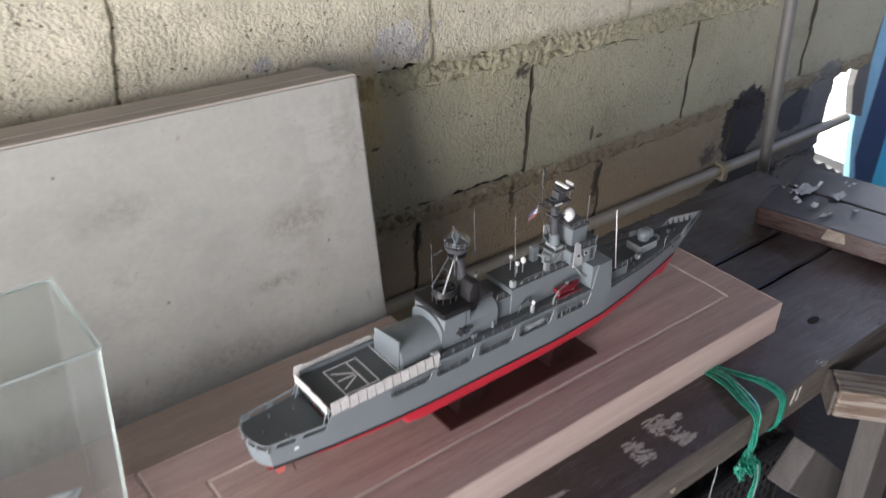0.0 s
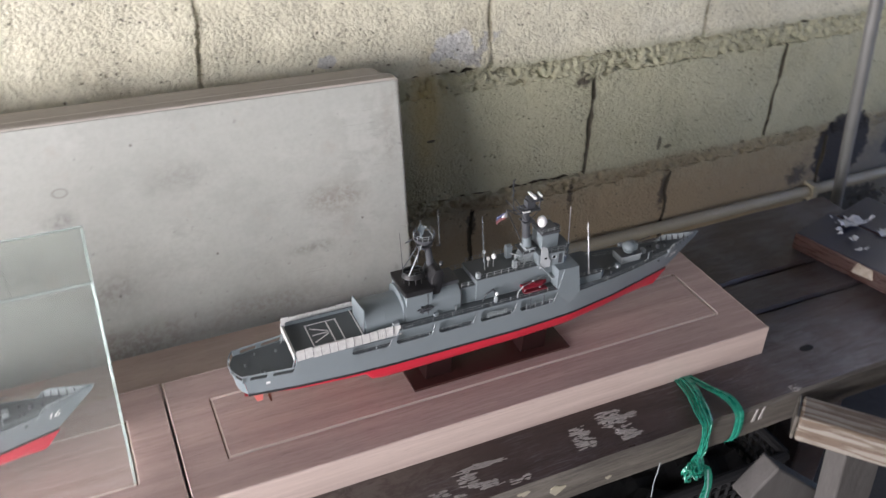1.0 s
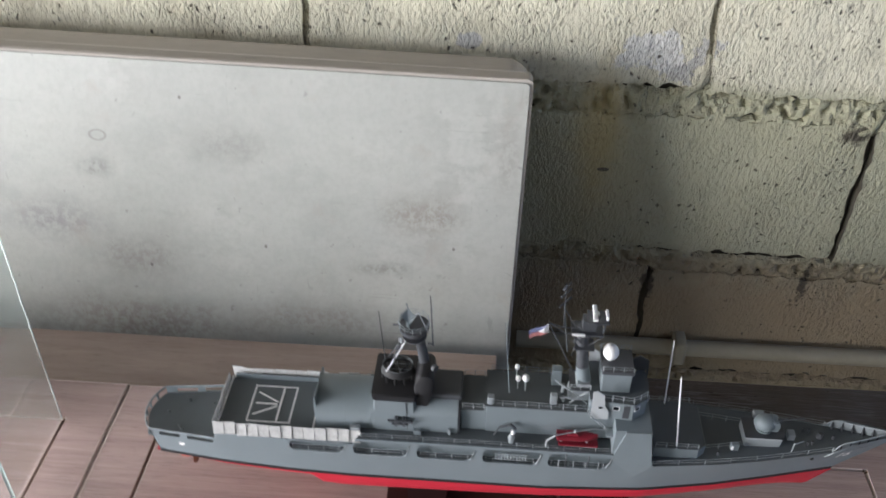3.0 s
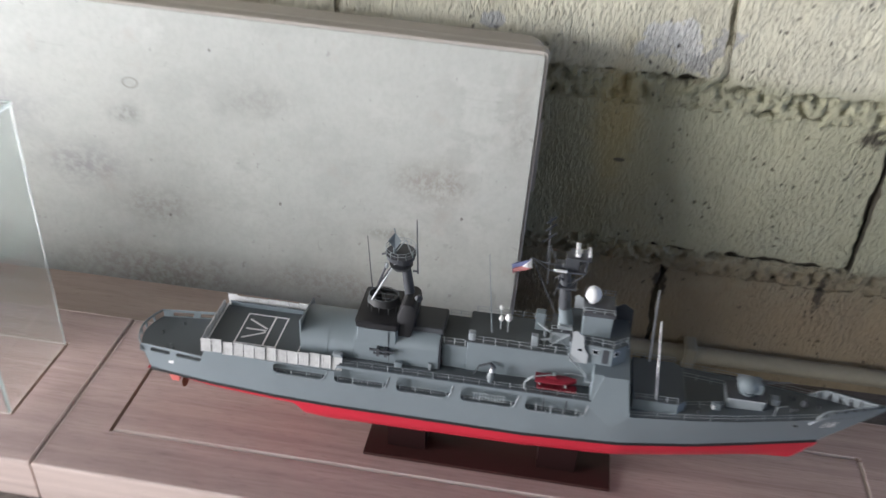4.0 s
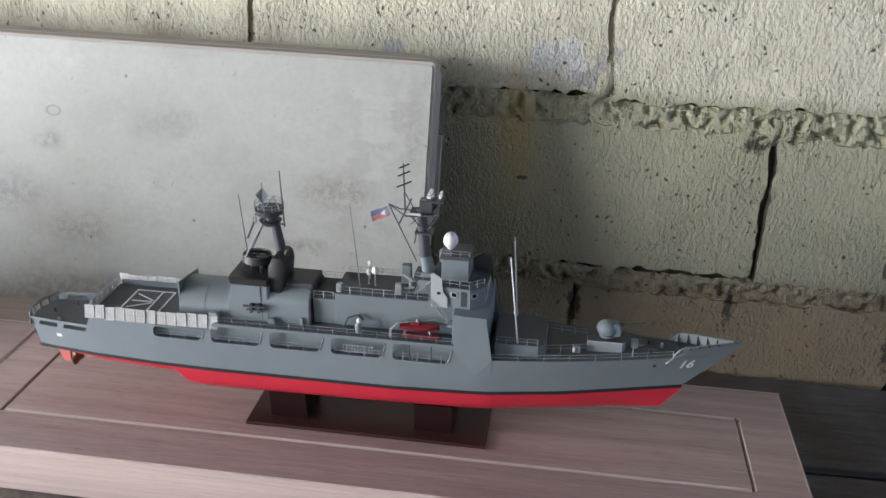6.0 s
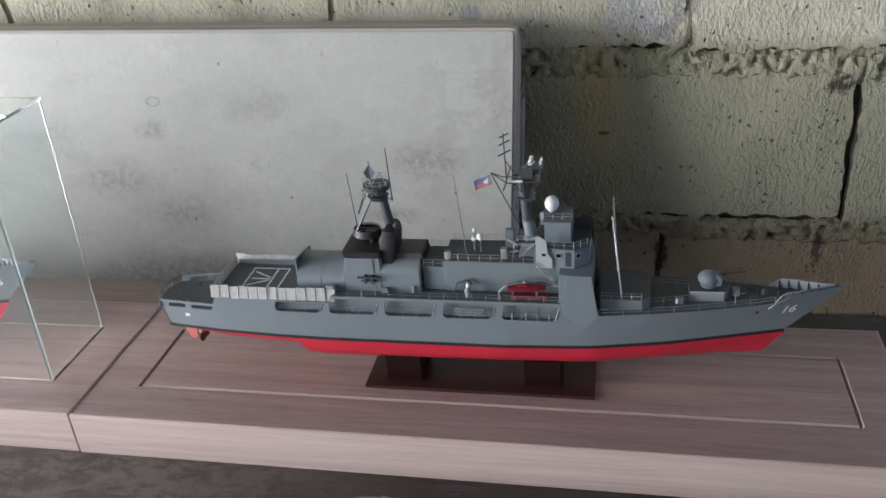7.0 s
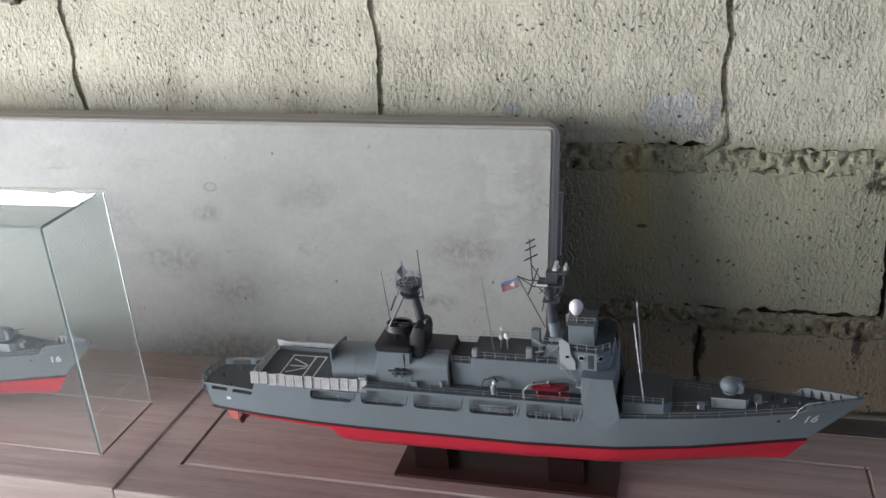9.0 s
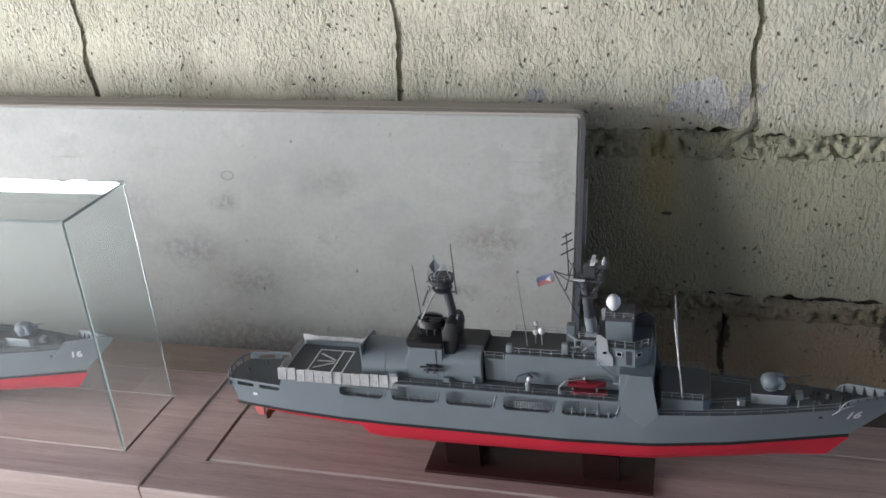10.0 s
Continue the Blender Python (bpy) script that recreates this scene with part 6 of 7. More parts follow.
def ship_fore_mast(ship):
    bm = bmesh.new()
    rod(bm, (0.3845, 0, 0.1490), (0.3815, 0, 0.1655), 0.0056, 0.0052, seg=16)
    part("mast_foot", bm, SHIP_GREY, ship, smooth=True)
    bm = bmesh.new()
    rod(bm, (0.3815, 0, 0.1655), (0.3775, 0, 0.2070), 0.0050, 0.0038, seg=16)
    part("fore_mast", bm, MAST_DARK, ship, "dark grey tapered fore mast", smooth=True)
    bm = bmesh.new()
    box(bm, 0.3690, 0.3930, -0.0080, 0.0080, 0.2030, 0.2045)
    box(bm, 0.3770, 0.3870, -0.0045, 0.0045, 0.2045, 0.2150)
    rod(bm, (0.3925, -0.005, 0.2045), (0.3935, -0.005, 0.2150), 0.0008)
    rod(bm, (0.3925, 0.005, 0.2045), (0.3935, 0.005, 0.2150), 0.0008)
    rod(bm, (0.3870, 0.0, 0.2060), (0.3940, 0.0, 0.2150), 0.0007)
    box(bm, 0.3800, 0.3960, -0.0075, 0.0075, 0.2150, 0.2162)
    rod(bm, (0.3880, 0, 0.2162), (0.3880, 0, 0.2185), 0.0016)
    rod(bm, (0.3940, -0.004, 0.2162), (0.3940, -0.004, 0.2185), 0.0012)
    part("mast_top", bm, MAST_DARK, ship)
    bm = bmesh.new()
    box(bm, 0.3835, 0.3870, -0.0085, 0.0085, 0.2188, 0.2212, bevel=0.0006)
    box(bm, 0.3865, 0.3885, -0.0020, 0.0020, 0.2185, 0.2200)
    part("radar_bar", bm, WHITE, ship, "white radar scanner bar")
    bm = bmesh.new()
    box(bm, 0.3930, 0.3950, -0.0070, 0.0030, 0.2188, 0.2222, bevel=0.0006)
    part("radar_bar", bm, WHITE, ship, "white radar scanner bar")
    bm = bmesh.new()
    box(bm, 0.3690, 0.3790, -0.0095, -0.0075, 0.2040, 0.2058, bevel=0.0005)
    part("radar_bar", bm, WHITE, ship, "white radar scanner bar")
    # yards, gaff and stays aft
    bm = bmesh.new()
    rod(bm, (0.3790, -0.002, 0.2005), (0.3650, -0.002, 0.2000), 0.0007)
    rod(bm, (0.3790, -0.002, 0.2055), (0.3610, -0.002, 0.2060), 0.0006)
    rod(bm, (0.3610, -0.002, 0.2060), (0.3515, -0.002, 0.2095), 0.0006)
    rod(bm, (0.3650, -0.002, 0.2000), (0.3515, -0.002, 0.2095), 0.0005)
    rod(bm, (0.3515, -0.002, 0.2095), (0.3745, -0.002, 0.1600), 0.0005)
    rod(bm, (0.3650, -0.0260, 0.2040), (0.3650, 0.0260, 0.2040), 0.0006)
    rod(bm, (0.3720, 0.0, 0.1750), (0.3770, 0.0, 0.2010), 0.0005)
    rod(bm, (0.3640, 0.003, 0.2010), (0.3620, 0.006, 0.2420), 0.0007, 0.0005)
    for z, w in ((0.2240, 0.0080), (0.2330, 0.0065), (0.2395, 0.0055)):
        rod(bm, (0.3628 - w * 0.6, 0.005 - w * 0.7, z), (0.3628 + w * 0.6, 0.005 + w * 0.7, z + 0.0012), 0.0007)
    rod(bm, (0.3640, 0.003, 0.2180), (0.3720, 0.0, 0.2060), 0.0005)
    part("mast_yard", bm, MAST_DARK, ship, "thin dark yards and stays")
    bm = bmesh.new()
    for k in range(5):
        rod(bm, (0.3805 - 0.0005 * k, -0.0054, 0.168 + k * 0.008), (0.3845 - 0.0005 * k, -0.0054, 0.168 + k * 0.008), 0.0004)
    part("mast_rung", bm, MAST_DARK, ship)
    bm = bmesh.new()
    for s in (-1, 1):
        rod(bm, (0.3700, s * 0.0070, 0.2030), (0.3790, s * 0.0030, 0.1900), 0.0005, seg=5)
        rod(bm, (0.3780, s * 0.0072, 0.2030), (0.3705, s * 0.0060, 0.1950), 0.0004, seg=5)
        rod(bm, (0.3925, s * 0.0070, 0.2030), (0.3830, s * 0.0030, 0.1890), 0.0005, seg=5)
    box(bm, 0.3735, 0.3880, -0.0068, 0.0068, 0.1868, 0.1880)
    part("mast_bracket", bm, MAST_DARK, ship)
    bm = bmesh.new()
    ball(bm, (0.4020, 0.001, 0.1795), 0.0062, 0.0062, 0.0082, 20)
    for v in bm.verts:
        if v.co.z < 0.1795:
            f = 1 - 0.50 * ((0.1795 - v.co.z) / 0.0082) ** 1.5
            v.co.x, v.co.y = 0.4020 + (v.co.x - 0.4020) * f, 0.001 + (v.co.y - 0.001) * f
    r = part("radome", bm, WHITE, ship, "white egg-shaped radome", smooth=True)
    bm = bmesh.new()
    rod(bm, (0.4020, 0.001, 0.1640), (0.4020, 0.001, 0.1725), 0.0030, 0.0024, seg=12)
    part("radome_post", bm, MAST_DARK, r)


def ship_flag(ship):
    o, u, v = Vector((0.3515, -0.002, 0.2085)), Vector((-0.0145, -0.003, -0.0058)), Vector((0.0012, 0.0006, -0.0088))

    def cloth(pts, m, name, parent, label="", lift=0.0):
        bm = bmesh.new()
        n = Vector(u).cross(v).normalized()
        front, back = [], []
        for a, b in pts:
            w = 0.0009 * math.sin(a * 6.0)
            p = o + u * a + v * b
            front.append(bm.verts.new(p + n * (w + 0.00012 + lift)))
            back.append(bm.verts.new(p + n * (w - 0.00012 - lift)))
        bm.faces.new(front)
        bm.faces.new(back[::-1])
        for k in range(len(pts)):
            h = (k + 1) % len(pts)
            bm.faces.new((front[k], back[k], back[h], front[h]))
        return part(name, bm, m, parent, label)
    steps = [i / 6 for i in range(7)]
    f = cloth([(a, 0) for a in steps] + [(a, 0.5) for a in steps[::-1]], FLAG_BLUE, "flag", ship, "small blue, red and white flag")
    cloth([(a, 0.5) for a in steps] + [(a, 1.0) for a in steps[::-1]], FLAG_RED, "flag_stripe", f)
    cloth([(0.0, -0.02), (0.25, 0.25), (0.5, 0.5), (0.25, 0.75), (0.0, 1.02)], WHITE, "flag_triangle", f, lift=0.00035)


def ship_fore(ship):
    # breakwater house and deck gear before the bridge
    bm = prism(bmesh.new(), [(0.4440, -0.0255), (0.4790, -0.0255), (0.4855, -0.0200), (0.4855, 0.0200), (0.4790, 0.0255), (0.4440, 0.0255)], "z", 0.0925, 0.1030)
    part("fore_house", bm, SHIP_GREY, ship)
    part("fore_house_roof", prism(bmesh.new(), [(0.4438, -0.0252), (0.4788, -0.0252), (0.4850, -0.0198), (0.4850, 0.0198), (0.4788, 0.0252), (0.4438, 0.0252)], "z", 0.1031, 0.1035), DECK, ship)
    for s in (-1, 1):
        bm = bmesh.new()
        rail(bm, [(0.4450, s * 0.0248, 0.1035), (0.4785, s * 0.0248, 0.1035)], 0.0056, 0.0085, 0.00024)
        pts = [(x, s * (hull_b(x, at(SHEER, x)) - 0.001), at(SHEER, x) - 0.0004) for x in np.linspace(0.443, 0.588, 8)]
        rail(bm, pts, 0.0058, 0.021, 0.00022)
        rail(bm, [(0.4860, s * 0.0175, 0.0945), (0.5200, s * 0.0120, 0.0958)], 0.0062, 0.0120, 0.00022)
        part("fore_rail", bm, SHIP_LIGHT, ship)
    for s in (-1, 1):
        bm = bmesh.new()
        rod(bm, (0.4620 if s < 0 else 0.4580, s * 0.0225, 0.1035), (0.4530, s * 0.0198, 0.1785), 0.00075, 0.00055, seg=8)
        part("tall_whip_antenna", bm, WHITE, ship, "white tapered whip antenna")
    part("gun_platform", prism(bmesh.new(), [(0.5190, -0.0105), (0.5470, -0.0105), (0.5500, -0.006), (0.5500, 0.006), (0.5470, 0.0105), (0.5190, 0.0105)], "z", 0.0940, 0.1042), SHIP_LIGHT, ship)
    bm = bmesh.new()
    rod(bm, (0.5185, -0.0110, 0.1046), (0.5475, -0.0110, 0.1046), 0.0006, seg=6)
    part("platform_edge", bm, SHIP_PALE, ship)
    part("platform_top", prism(bmesh.new(), [(0.5185, -0.0110), (0.5475, -0.0110), (0.5505, -0.006), (0.5505, 0.006), (0.5475, 0.0110), (0.5185, 0.0110)], "z", 0.1043, 0.1050), MAST_DARK, ship)
    bm = bmesh.new()
    rod(bm, (0.5345, 0, 0.1050), (0.5345, 0, 0.1078), 0.0064, 0.0072, seg=20)
    ball(bm, (0.5345, 0, 0.1122), 0.0090, 0.0080, 0.0072, 26)
    g = part("deck_gun", bm, SHIP_GREY, ship, "pale grey round gun turret", smooth=True)
    bm = bmesh.new()
    rod(bm, (0.5410, 0, 0.1150), (0.5470, 0, 0.1165), 0.0024, 0.0014, seg=8)
    rod(bm, (0.5470, 0, 0.1165), (0.5650, 0, 0.1200), 0.0007, 0.0005, seg=8)
    part("gun_barrel", bm, MAST_DARK, g, "dark gun barrel")
    bm = prism(bmesh.new(), [(0.5385, 0.1062), (0.5450, 0.1064), (0.5462, 0.1130), (0.5440, 0.1175), (0.5385, 0.1188)], "y", -0.0052, 0.0052)
    bmesh.ops.bevel(bm, geom=list(bm.edges), offset=0.0010, segments=2, affect="EDGES")
    part("gun_shield", bm, SHIP_GREY, g, smooth=True)
    bm = bmesh.new()
    box(bm, 0.5545, 0.5605, -0.0040, 0.0030, 0.0968, 0.1030, bevel=0.0006)
    box(bm, 0.5290, 0.5380, 0.0130, 0.0175, 0.1020, 0.1080, bevel=0.0008)
    part("ready_locker", bm, SHIP_LIGHT, ship)
    bm = bmesh.new()
    box(bm, 0.5070, 0.5135, -0.0165, -0.0125, 0.0948, 0.1015, bevel=0.0005)
    part("deck_box", bm, SHIP_GREY, ship)
    bm = bmesh.new()
    ball(bm, (0.5080, -0.0172, 0.0985), 0.0012, 0.0008, 0.0024, 8)
    part("deck_box_door", bm, WHITE, ship)
    for x, y in ((0.5700, -0.007), (0.5740, -0.0065), (0.5700, 0.007), (0.5740, 0.0065), (0.4965, -0.021), (0.5920, 0.0)):
        bm = bmesh.new()
        rod(bm, (x, y, at(SHEER, x) - 0.0006), (x, y, at(SHEER, x) + 0.0032), 0.0010, seg=8)
        part("bitt", bm, MAST_DARK, ship)
    bm = bmesh.new()
    rod(bm, (0.5810, 0.0, 0.0985), (0.5810, 0.0, 0.1035), 0.0026, 0.0020, seg=10)
    part("capstan", bm, MAST_DARK, ship)
    bm = bmesh.new()
    rod(bm, (0.5555, -0.0155, 0.0970), (0.5555, -0.0155, 0.1070), 0.0005, seg=5)
    rod(bm, (0.5555, -0.0155, 0.1060), (0.5640, -0.0120, 0.1060), 0.0004, seg=5)
    part("guard_post", bm, SHIP_LIGHT, ship)
    # ribs inside the bow bulwark
    bm = bmesh.new()
    for s in (-1, 1):
        for x in (0.594, 0.6015, 0.609, 0.6165, 0.624):
            b = hull_b(x, at(SHEER, x)) - 0.0004
            z = at(SHEER, x)
            prism(bm, [(s * b, z - 0.0005), (s * (b - 0.0030), z - 0.0005), (s * b, z + 0.0078)], "x", x - 0.0006, x + 0.0006)
    part("bulwark_rib", bm, MAST_DARK, ship)
    bm = bmesh.new()
    for s in (-1, 1):
        pts = [(x, s * (hull_b(x, at(SHEER, x)) - 0.0006), at(SHEER, x) + 0.0082 * min(1, max(0, (x - 0.588) / 0.006))) for x in np.linspace(0.588, 0.636, 12)]
        for a, b in zip(pts, pts[1:]):
            rod(bm, a, b, 0.0006, seg=5)
        # inner face of the bulwark
        for a, b in zip(pts[1:], pts[2:]):
            q = [Vector(a), Vector(b), Vector((b[0], b[1], at(SHEER, b[0]) - 0.0005)), Vector((a[0], a[1], at(SHEER, a[0]) - 0.0005))]
            bm.faces.new([bm.verts.new(p) for p in q])
    part("bulwark_cap", bm, SHIP_LIGHT, ship)
    for s in (-1, 1):
        bm = bmesh.new()
        rod(bm, (0.5830, s * 0.0152, 0.0925), (0.5885, s * 0.0155, 0.0985), 0.0005, seg=5)
        rod(bm, (0.5885, s * 0.0155, 0.0985), (0.6000, s * 0.0125, 0.1025), 0.0004, seg=5)
        part("spray_rail", bm, SHIP_LIGHT, ship)
    bm = bmesh.new()
    for s in (-1, 1):
        x = 0.574
        ball(bm, (x, s * (hull_b(x, 0.0885) + 0.0002), 0.0885), 0.0016, 0.0009, 0.0014, 8)
    part("anchor", bm, BLACK, ship)


def ship_stern_gear(ship):
    for s in (-1, 1):
        bm = prism(bmesh.new(), [(0.0380, 0.0525), (0.0520, 0.0500), (0.0510, 0.0330), (0.0440, 0.0330)], "y", s * 0.0085 - 0.0013, s * 0.0085 + 0.0013)
        part("rudder", bm, SKIN_PINK, ship, "red rudder")
        bm = bmesh.new()
        rod(bm, (0.0600, s * 0.0085, 0.0420), (0.1200, s * 0.0085, 0.0470), 0.0010, seg=8)
        part("shaft", bm, RED, ship)
        bm = bmesh.new()
        rod(bm, (0.0565, s * 0.0085, 0.0415), (0.0610, s * 0.0085, 0.0420), 0.0018, 0.0014, seg=10)
        for k in range(4):
            a = math.pi / 2 * k + 0.6
            c = Vector((0.0585, s * 0.0085 + 0.0052 * math.cos(a), 0.0405 + 0.0052 * math.sin(a)))
            m = Matrix.Translation(c) @ Matrix.Rotation(a, 4, "X") @ Matrix.Rotation(0.6, 4, "Y") @ Matrix.Diagonal((0.0007, 0.0054, 0.0034, 1))
            bmesh.ops.create_uvsphere(bm, u_segments=8, v_segments=6, radius=1, matrix=m)
        part("propeller", bm, BRONZE, ship, "dark bronze propeller", smooth=True)


def ship_numbers(ship):
    """Hull number on both bows; a small plain mark at the quarter."""
    cu = bpy.data.curves.new("hull_number", "FONT")
    cu.body, cu.size, cu.extrude, cu.shear, cu.space_character = "16", 0.0122, 0.0, 0.34, 1.05
    cu.offset = 0.00034
    tmp = bpy.data.objects.new("hull_number_text", cu)
    scene.collection.objects.link(tmp)
    bpy.context.view_layer.update()
    me = bpy.data.meshes.new_from_object(tmp.evaluated_get(bpy.context.evaluated_depsgraph_get()))
    bpy.data.objects.remove(tmp)
    for s in (-1, 1):
        bm = bmesh.new()
        bm.from_mesh(me)
        bmesh.ops.triangulate(bm, faces=bm.faces)
        skin = hull_loft(lambda x: at(SHEER, x), 7, n=96)
        tree = BVHTree.FromBMesh(skin)
        skin.free()
        wide = max(v.co.x for v in bm.verts)
        for v in bm.verts:
            px, pz = v.co.x, v.co.y
            if s > 0:
                px = wide - px
            x, z = 0.5930 + px, 0.0850 + pz
            hit = tree.ray_cast(Vector((x, s * 0.2, z)), Vector((0, -s, 0)))[0]
            v.co = Vector((x, hit.y + s * 0.0006, z))
        part("hull_number", bm, WHITE, ship, "white hull number 16")
    bpy.data.meshes.remove(me)
    for s in (-1, 1):
        y = s * (hull_b(0.056, 0.0715) + 0.0003)
        part("quarter_mark", boxed(0.0535, 0.0580, min(y, y - s * 0.0004), max(y, y - s * 0.0004), 0.0695, 0.0725), WHITE, ship, "small white mark")


SHIP_LABEL = "grey and red model warship on dark acrylic stand"
ship = empty("ship_model", (0, 0.049, TOP), SHIP_LABEL + ", uncovered", "model ship", "model ships")
for build in (ship_hull, ship_sides, ship_decks, ship_flight_deck, ship_hangar, ship_aft_mast, ship_midhouse, ship_boat, ship_bridge, ship_fore_mast, ship_flag, ship_fore, ship_stern_gear, ship_numbers):
    build(ship)

# stand: acrylic plate with two cradles
part("stand_plate", boxed(0.2255, 0.4400, -0.0330, 0.0330, 0.0006, 0.0038, bevel=0.0005), ACRYLIC, ship, "dark red-brown acrylic plate")
for x in (0.262, 0.3925):
    bm = prism(bmesh.new(), [(-0.020, 0.0032), (0.020, 0.0032), (0.0235, 0.0335), (0.0200, 0.0310), (0.012, 0.0300), (-0.012, 0.0300), (-0.0200, 0.0310), (-0.0235, 0.0335)], "x", x - 0.0165, x + 0.0165)
    part("cradle", bm, CRADLE, ship, "dark acrylic cradle")

second = copy_thing(ship, pose(PITCH, 0.049, TOP))
second["label"] = "grey and red model warship inside a glass case"

# ---- green string tied round the bench plank ----
string = empty("plastic_string", (0.58, -0.13, BENCH_Z), "green plastic string knotted round the bench plank", "string")
o = Vector((0.58, -0.13, BENCH_Z))
rnd = random.Random(21)


def strand(pts, width, name="strand", twist=0.6):
    bm = bmesh.new()
    jit = [Vector(p) - o for p in pts]
    ribbon(bm, curve_pts(jit, 8), width, 0.0009, (1, 0, 0), twist)
    return part(name, bm, STRING, string, smooth=False)


KNOT = Vector((0.539, -0.1430, 0.6960))
for k in range(13):
    dx, w = -0.008 + 0.0017 * k + rnd.uniform(-0.001, 0.001), rnd.uniform(0.0012, 0.0034)
    g = lambda: rnd.uniform(-0.0016, 0.0016)
    strand([(0.573 + dx, -0.044, BENCH_Z + 0.002), (0.567 + dx * 0.95 + g(), -0.080, BENCH_Z + 0.003 + rnd.uniform(0, 0.005)), (0.557 + dx * 0.9 + g(), -0.112, BENCH_Z + 0.003 + rnd.uniform(0, 0.004)), (0.551 + dx * 0.7 + g(), -0.132, BENCH_Z + 0.001), (0.550 + dx * 0.6 + g(), -0.1355 - rnd.uniform(0, 0.002), BENCH_Z - 0.018), (0.548 + dx * 0.4 + g(), -0.1365 - rnd.uniform(0, 0.003), 0.715), (0.541, -0.141, 0.701)], w, twist=rnd.uniform(-1.0, 1.2))
for k in range(6):
    dx, w = -0.005 + 0.0021 * k + rnd.uniform(-0.001, 0.001), rnd.uniform(0.0012, 0.0036)
    strand([(0.580 + dx, -0.044, BENCH_Z + 0.002), (0.592 + dx + g(), -0.078, BENCH_Z + 0.003 + rnd.uniform(0, 0.004)), (0.604 + dx + g(), -0.106, BENCH_Z + 0.004 + rnd.uniform(0, 0.003)), (0.602 + dx, -0.130, BENCH_Z + 0.002), (0.601 + dx, -0.1355, BENCH_Z - 0.015), (0.597 + dx + g(), -0.1350, 0.716), (0.590 + dx, -0.122, 0.7055), (0.575 + dx, -0.095, 0.7050)], w, twist=rnd.uniform(-0.9, 1.0))
for i in range(16):
    bm = bmesh.new()
    c = KNOT - o + Vector((rnd.uniform(-0.011, 0.009), rnd.uniform(-0.004, 0.005), rnd.uniform(-0.010, 0.008)))
    a = Matrix.Rotation(rnd.uniform(0, 6.28), 3, Vector((rnd.uniform(-1, 1), rnd.uniform(-1, 1), rnd.uniform(-1, 1))).normalized())
    loop = [c + a @ Vector((0.0095 * math.cos(t), 0.006 * math.sin(t), 0.003 * math.sin(2 * t))) for t in [6.0 * k / 14 for k in range(15)]]
    ribbon(bm, loop, rnd.uniform(0.002, 0.005), 0.0007, (0, 0, 1), 1.5)
    part("knot_loop", bm, STRING, string)
for i in range(6):
    e = rnd.uniform(-0.008, 0.008)
    strand([KNOT + Vector((0.006, -0.001, 0.002)), (0.556 + e * 0.3, -0.146, 0.690), (0.563 + e * 0.5, -0.147, 0.662), (0.560 + e * 0.8, -0.147, 0.630), (0.557 + e, -0.146, 0.600 + rnd.uniform(-0.015, 0.02))], rnd.uniform(0.003, 0.008), "tail", rnd.uniform(-1.0, 1.4))
for ends in (((0.486, -0.136, 0.722), (0.483, -0.138, 0.708), (0.480, -0.139, 0.690), (0.481, -0.139, 0.665)), ((0.556, -0.148, 0.690), (0.561, -0.150, 0.660), (0.563, -0.150, 0.630), (0.570, -0.150, 0.606))):
    bm = bmesh.new()
    wire = curve_pts([Vector(p) - o for p in ends], 6)
    for a, b in zip(wire, wire[1:]):
        rod(bm, a, b, 0.0006, seg=5)
    part("wire_end", bm, SHIP_LIGHT, string, "thin pale wire")

# ---- trestle before the bench ----
trestle = empty("wooden_trestle", (0.72, -0.15, 0.0), "weathered wooden trestle with peeling pale paint", "trestle")


def beam(name, p, q, w, h, m, label=""):
    p, q = Vector(p), Vector(q)
    d = q - p
    t = math.atan2(d.y, d.x)
    ob = part(name, boxed(0, d.length, -w / 2, w / 2, -h, 0, bevel=min(0.004, d.length / 3)), m, trestle, label)
    ob.location = p - trestle.location
    ob.rotation_euler = (0, 0, t)
    return ob


beam("top_rail", (0.687, -0.150, 0.7535), (0.872, -0.358, 0.7535), 0.046, 0.040, PEELING, "cracked pale painted rail")
bm = boxed(-0.006, 0.064, -0.062, -0.030, 0.0, 0.712, bevel=0.003)
for v in bm.verts:
    v.co.x += (0.712 - v.co.z) * 0.13
part("post", bm, GREY_WOOD, trestle, "greyed wooden post")
beam("rail_end", (0.6835, -0.1461, 0.7525), (0.6865, -0.1495, 0.7525), 0.043, 0.038, BENCH_EDGE, "bare brown sawn end")
bm = boxed(-0.105, 0.24, -0.016, 0.016, -0.032, 0.032, bevel=0.003)
bm.transform(Matrix.Translation((0.005, 0.004, 0.565)) @ Matrix.Rotation(radians(42), 4, "Y"))
part("brace", bm, GREY_WOOD, trestle, "greyed slanting brace")

# ---- black basket below the bench ----
basket = empty("plastic_basket", (0.56, 0.06, 0.0), "black lattice plastic basket under the bench", "basket")
